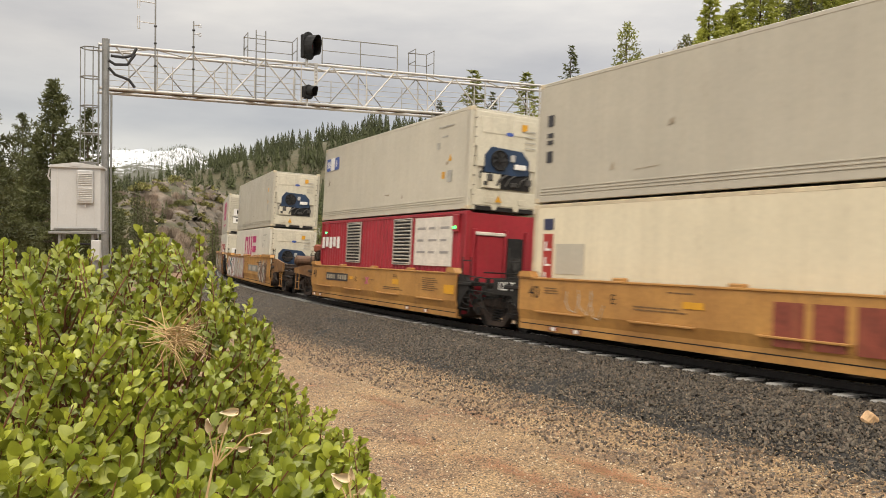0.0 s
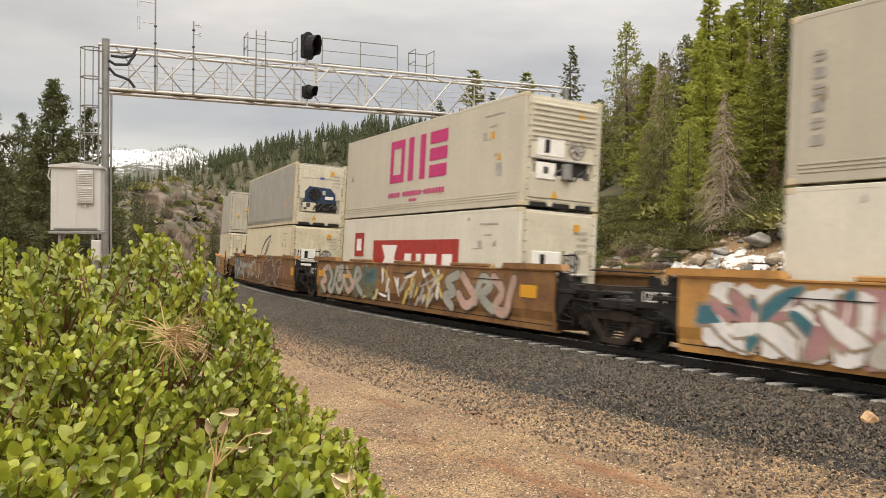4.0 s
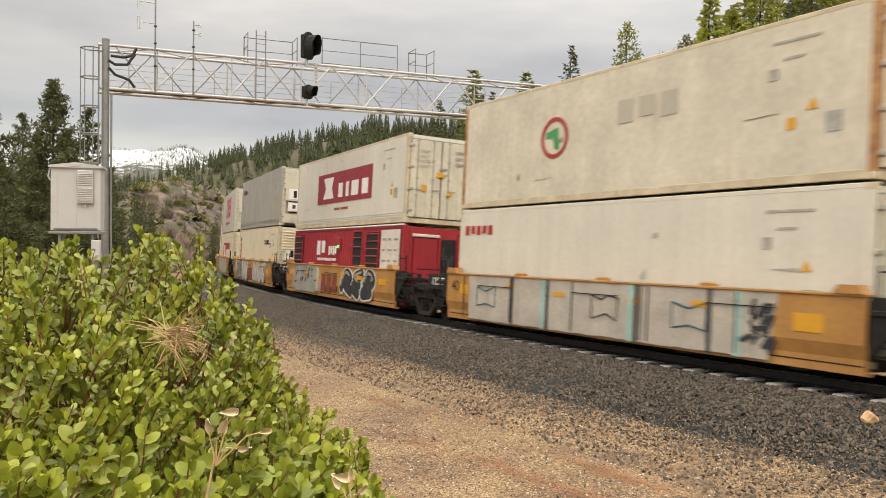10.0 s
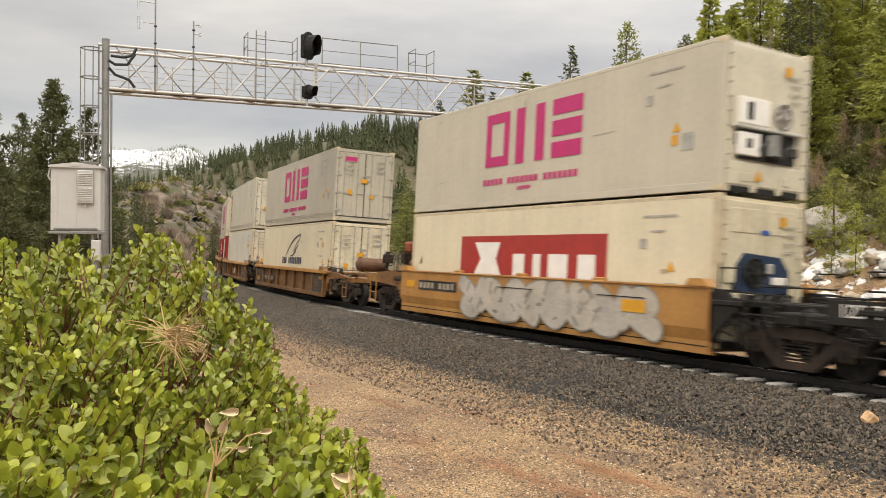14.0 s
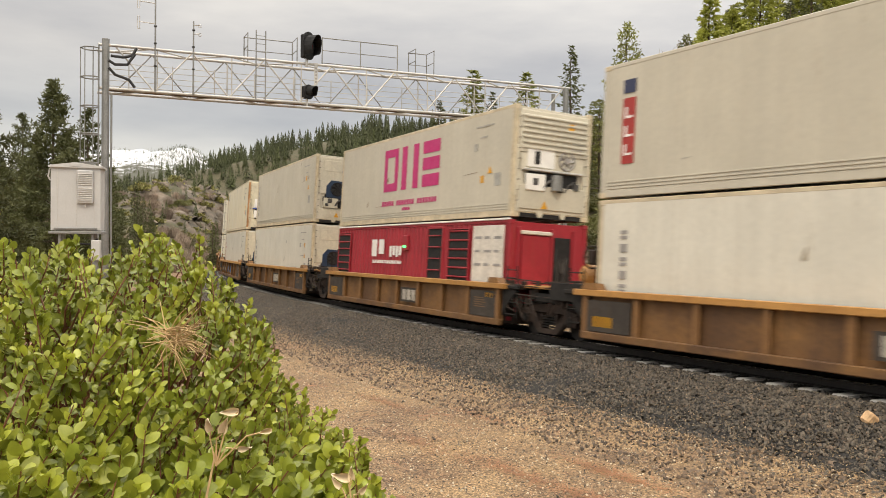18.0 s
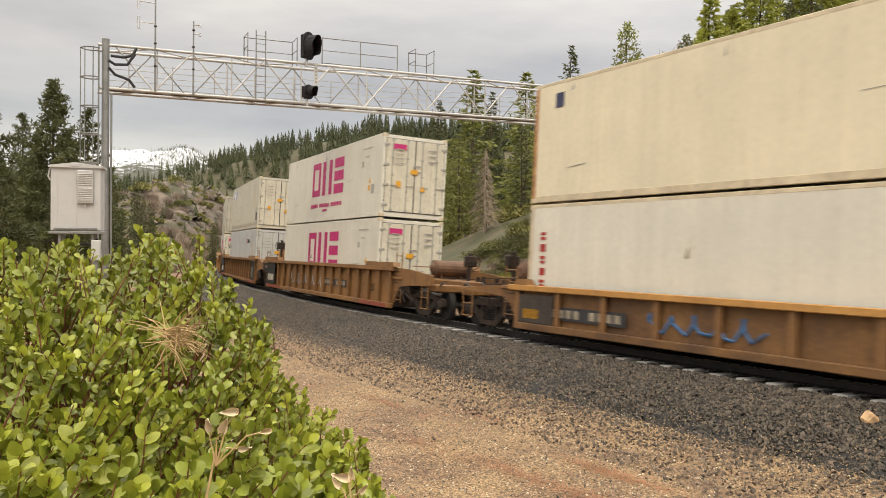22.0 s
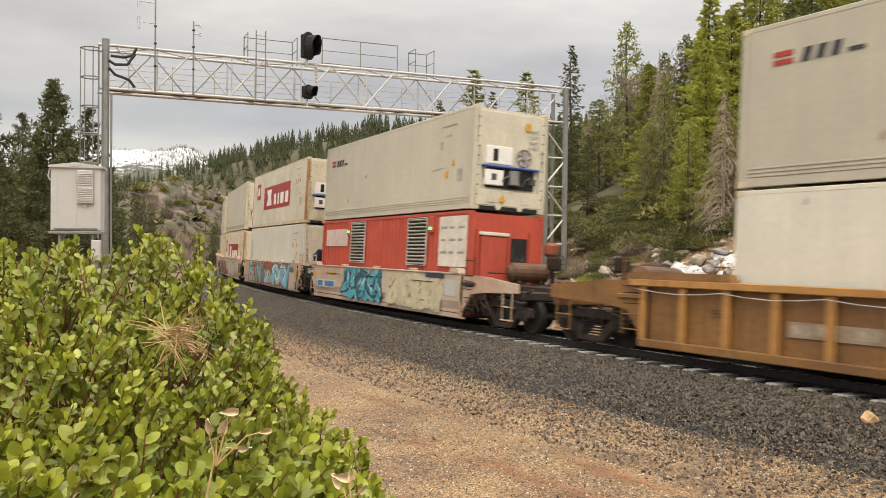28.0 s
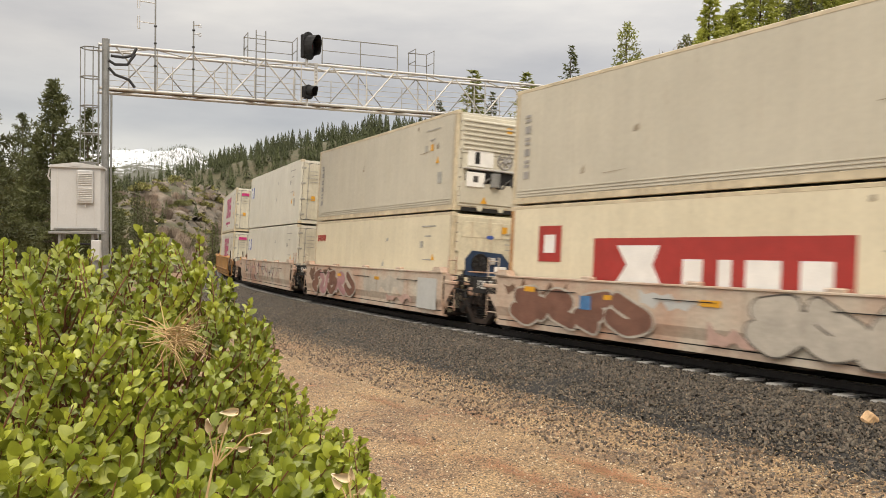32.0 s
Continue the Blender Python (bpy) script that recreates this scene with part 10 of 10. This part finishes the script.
def build_bush():
    rs = random.Random(21)
    root = thing("manzanita_bush", "bright green manzanita bush with oval leaves and reddish stems", "shrub")
    lv, lf = leaf_shape()
    leaf_mesh = bpy.data.meshes.new("leaf")
    leaf_mesh.from_pydata(lv, [], lf)
    leaf_mesh.materials.append(BUSHPART)
    leaf_mesh.polygons.foreach_set("use_smooth", [True] * len(lf))
    stems = Mesh()
    placed, young = [], []
    twigs = []
    while len(twigs) < 2000:
        y = 1.12 + 1.75 * rs.random()
        x = -0.10 - rs.random() * (0.12 + y * 0.57)
        z = bush_top(x, y)
        depth = rs.random() ** 1.5 * 0.42
        if z - depth < 1.2:
            continue
        # the crown is gathered in tufts with dark hollows between them
        tuft = noise.noise(Vector((x * 9, y * 9, 7.0))) + 0.5 * noise.noise(Vector((x * 21, y * 21, 2.0)))
        if tuft < 0.0 and rs.random() < 0.9:
            continue
        twigs.append((x, y, z - depth + 0.09 * tuft, depth))
    # straggling shoots at the foot, out over the road
    for k in range(46):
        f = rs.random()
        twigs.append((-0.27 + 0.19 * f + rs.uniform(-0.02, 0.02), 1.50 + rs.uniform(-0.12, 0.12), 2.12 - 0.09 * f - rs.random() ** 1.5 * 0.13, 0.05))
    for x, y, z, depth in twigs:
        out = Vector((0.35 * (1 if x > -0.8 else 0.1) + rs.uniform(-0.5, 0.5), -0.18 + rs.uniform(-0.5, 0.4), 1.0)).normalized()
        ln = rs.uniform(0.09, 0.18)
        base = Vector((x, y, z)) - out * ln
        tip = Vector((x, y, z))
        mid = base + out * ln * 0.5 + Vector((rs.uniform(-1, 1), rs.uniform(-1, 1), 0)) * 0.012
        low = base + Vector((rs.uniform(-0.12, 0.02), rs.uniform(-0.02, 0.12), -0.14))
        stems.path([low, base, mid, tip], [0.0030, 0.0025, 0.0020, 0.0011], 4)
        n = rs.randint(11, 17)
        az = rs.uniform(0, 6.28)
        big = rs.uniform(0.8, 1.12) * (1.18 if y < 1.6 else 0.96)
        fresh = rs.random() < (0.75 if x < -0.55 and y < 1.9 else 0.42)
        for k in range(n):
            t = 0.12 + 0.88 * k / (n - 1)
            p = base + (tip - base) * t
            az += 2.4 + rs.uniform(-0.4, 0.4)
            u = out.orthogonal().normalized()
            w = out.cross(u)
            el = rs.uniform(0.2, 0.9) + 0.45 * t
            d = ((u * math.cos(az) + w * math.sin(az)) * math.cos(el) + out * math.sin(el)).normalized()
            L = rs.uniform(0.021, 0.036) * big * (1 - 0.35 * (t > 0.9))
            nz = (out * 1.0 - d * out.dot(d) + Vector((rs.uniform(-0.7, 0.7), rs.uniform(-1.3, 0.1), rs.uniform(-0.3, 0.5)))).normalized()
            yv = nz.cross(d).normalized()
            zv = d.cross(yv)
            m = Matrix((d * L, yv * L * rs.uniform(0.85, 1.15), zv * L * rs.uniform(0.4, 2.2))).transposed().to_4x4()
            m.translation = p
            if fresh and t > 0.62 and depth < 0.2:
                young.append(m)
            else:
                placed.append((p.length_squared if depth < 0.12 else 1e9, m))
    placed.sort(key=lambda q: q[0])
    for _, m in placed[:300]:
        ob = new("leaf", leaf_mesh)
        ob.parent = root
        ob.matrix_basis = m
    leaf_batch("foliage", [m for _, m in placed[300:]], lv, lf, BUSHLEAF, root)
    leaf_batch("young_foliage", young, lv, lf, BUSHYOUNG, root)
    # main limbs from the ground
    for k in range(26):
        x, y = -0.55 - rs.random() * 0.8, 1.45 + rs.random() * 1.0
        z = bush_top(x, y) - 0.30
        b = Vector((x * 0.55 - 0.40, 2.0 + (y - 2.0) * 0.4, float(ground_z(x * 0.55 - 0.40, 2.0 + (y - 2.0) * 0.4)) - 0.1))
        t = Vector((x, y, z))
        stems.path([b, b.lerp(t, 0.4) + Vector((rs.uniform(-0.1, 0.1), rs.uniform(-0.1, 0.1), 0.06)), b.lerp(t, 0.75) + Vector((rs.uniform(-0.06, 0.06), 0, 0.03)), t], [0.02, 0.015, 0.009, 0.004], 6)
    part("stem_work", stems, REDSTEM, root, "reddish-brown stems")
    # inner litter of shaded twigs closes the heart of the bush
    tw = Mesh()
    for k in range(420):
        x, y = -0.62 - rs.random() * 0.9, 1.4 + rs.random() * 1.2
        z = bush_top(x, y) - rs.uniform(0.42, 0.8)
        if z < 1.0:
            continue
        d = Vector((rs.uniform(-1, 1), rs.uniform(-1, 1), rs.uniform(0.1, 1))).normalized() * rs.uniform(0.15, 0.4)
        tw.path([(x, y, z), tuple(Vector((x, y, z)) + d)], [0.004, 0.002], 3)
    part("inner_growth", tw, REDSTEM, root)["kind"] = "stuff"


build_bush()


def needle_tuft():
    """Fallen pine needles caught in the bush."""
    rs = random.Random(3)
    root = thing("pine_needle_tuft", "dry orange-brown pine needles caught in the bush", "pine needles")
    m = Mesh()
    c = Vector((-0.56, 1.72, 2.285))
    for k in range(90):
        a = rs.uniform(-1.2, 1.2) if rs.random() < 0.6 else rs.uniform(0, 6.28)
        d = Vector((math.cos(a), rs.uniform(-0.5, 0.3), math.sin(a) * 0.62 + rs.uniform(-0.2, 0.2))).normalized()
        L = rs.uniform(0.03, 0.095)
        s = c + Vector((rs.uniform(-0.02, 0.02), rs.uniform(-0.02, 0.02), rs.uniform(-0.02, 0.02)))
        m.path([s, s + d * L * 0.5 + Vector((0, 0, 0.006)), s + d * L], [0.0011, 0.0011, 0.0006], 3)
    part("needles", m, DRY, root)["kind"] = "stuff"
    part("twig", Mesh().path([c + Vector((0.01, 0.06, -0.10)), c + Vector((0, 0.02, -0.04)), c], [0.002, 0.002, 0.0018], 5), DRY, root)


needle_tuft()


def seed_stalk(px, pz, y, seed, n, tops=()):
    """A dry stalk with split, papery seed pods."""
    rs = random.Random(seed)
    root = thing("dry_seed_stalk", "straw-coloured dry stalk with split seed pods", "dry plant", "dry stalks before the bush")
    c = Vector((px, y, pz))
    part("stalk", Mesh().path([c + Vector((-0.03, 0.0, -0.42)), c + Vector((-0.025, 0, -0.2)), c + Vector((-0.012, 0, -0.06)), c], [0.0022, 0.0021, 0.0018, 0.0014], 5), DRY, root)
    for k in range(n + len(tops)):
        a = 0.5 + 2.4 * k / n + rs.uniform(-0.5, 0.5)
        d = Vector((math.cos(a), rs.uniform(-0.3, 0.1), math.sin(a) * 0.8)).normalized()
        p = c + d * rs.uniform(0.01, 0.035)
        if k >= n:
            p = c + Vector((tops[k - n][0], 0, tops[k - n][1]))
        br = part("pod_stem", Mesh().path([c + Vector((0, 0, -0.02)), c.lerp(p, 0.6) + Vector((-0.004, 0, 0.003)), p], [0.0013, 0.0011, 0.0009], 4), DRY, root)
        L = rs.uniform(0.017, 0.027)
        u = d.cross(Vector((0, 1, 0.2))).normalized()
        vs, fs = [], []
        for i in range(5):
            t = i / 4
            w = L * 0.30 * math.sin(math.pi * min(1, 0.2 + t * 0.8)) * (1 - t) ** 0.35
            q = p + d * L * t
            vs += [q - u * w + Vector((0, -0.004 * math.sin(t * 3), 0)), q + Vector((0, 0.006, 0)), q + u * w + Vector((0, -0.004, 0))]
        for i in range(4):
            fs += [(3 * i, 3 * i + 3, 3 * i + 4, 3 * i + 1), (3 * i + 1, 3 * i + 4, 3 * i + 5, 3 * i + 2)]
        part("seed_pod", Mesh().add(vs, fs), POD, br, "papery split seed pod", smooth=True)


seed_stalk(-0.305, 2.205, 1.12, 1, 3, ((0.030, 0.055), (0.075, 0.030)))
seed_stalk(-0.118, 2.14, 1.12, 2, 3, ((-0.004, 0.03),))


def roadside_litter():
    """Orange pine-needle litter and tiny twigs on the road."""
    rs = np.random.RandomState(17)
    out = []
    for k in range(22):
        s0, d0 = rs.uniform(-12, 13), rs.uniform(4.8, 9.0)
        n = rs.randint(300, 800)
        s, d = s0 + rs.normal(0, 0.45, n), d0 + rs.normal(0, 0.10, n)
        x, y, z = bed_height(s, d)
        a = rs.uniform(0, 6.28, n)
        L = rs.uniform(0.03, 0.09, n)
        w = 0.0035
        c, si = np.cos(a), np.sin(a)
        P = np.stack([x, y, z + 0.006 + rs.uniform(0, 0.008, n)], -1)
        D = np.stack([c * L, si * L, np.zeros(n)], -1)
        W = np.stack([-si * w, c * w, np.zeros(n)], -1)
        out.append(np.stack([P - W, P + D - W, P + D + W, P + W], 1))
    # straw and needles caught on the ballast edge
    n = 4200
    s, d = 15 - 36 * rs.uniform(0, 1, n) ** 1.5, 4.3 + rs.normal(0, 0.9, n)
    x, y, z = bed_height(s, d)
    a, L, w = rs.uniform(0, 6.28, n), rs.uniform(0.03, 0.10, n), 0.0025
    c, si = np.cos(a), np.sin(a)
    P = np.stack([x, y, z + 0.022 + rs.uniform(0, 0.03, n)], -1)
    D = np.stack([c * L, si * L, rs.uniform(-0.01, 0.02, n)], -1)
    W = np.stack([-si * w, c * w, np.zeros(n)], -1)
    me = quads_mesh("dry_straw_litter", np.stack([P - W, P + D - W, P + D + W, P + W], 1), DRY)
    tagged(new("dry_straw_litter", me), "dry straw and needles along the edge of the ballast", "litter", kind="stuff")
    me = quads_mesh("needle_litter", np.concatenate(out), mat("needle_litter", (0.36, 0.16, 0.07), vary=0.3, bump=0))
    tagged(new("needle_litter", me), "reddish pine-needle litter strewn on the gravel road", "litter", kind="stuff")


roadside_litter()


# ---- what moves ----
def motions():
    times = [float(t) for t in range(33)]
    for ob, s0, half, z in TRAIN:
        walk(ob, [(t, track_pose(s0 + SPEED * t, half) @ Matrix.Translation((0, 0, z))) for t in times])
    # wheelsets roll while they pass the nearer part of the line
    for w, dx, s0 in WHEELS:
        at = Matrix.Translation((dx, 0, 0.42))
        t0, t1 = max(0.0, (-34 - s0) / SPEED), min(32.0, (24 - s0) / SPEED)
        rows = [(0.0, at)]
        if t1 > t0 + 0.2:
            k0, k1 = math.ceil(t0 * 30) + 1, math.floor(t1 * 30) - 1
            rows += [(k / 30, at @ Matrix.Rotation((k - k0) / 30 * SPEED / 0.42, 4, "Y")) for k in range(max(1, k0), k1 + 1)]
        rows.append((32.0, rows[-1][1]))
        if rows[-2][0] > 31.98:
            rows.pop()
        walk(w, rows)


motions()
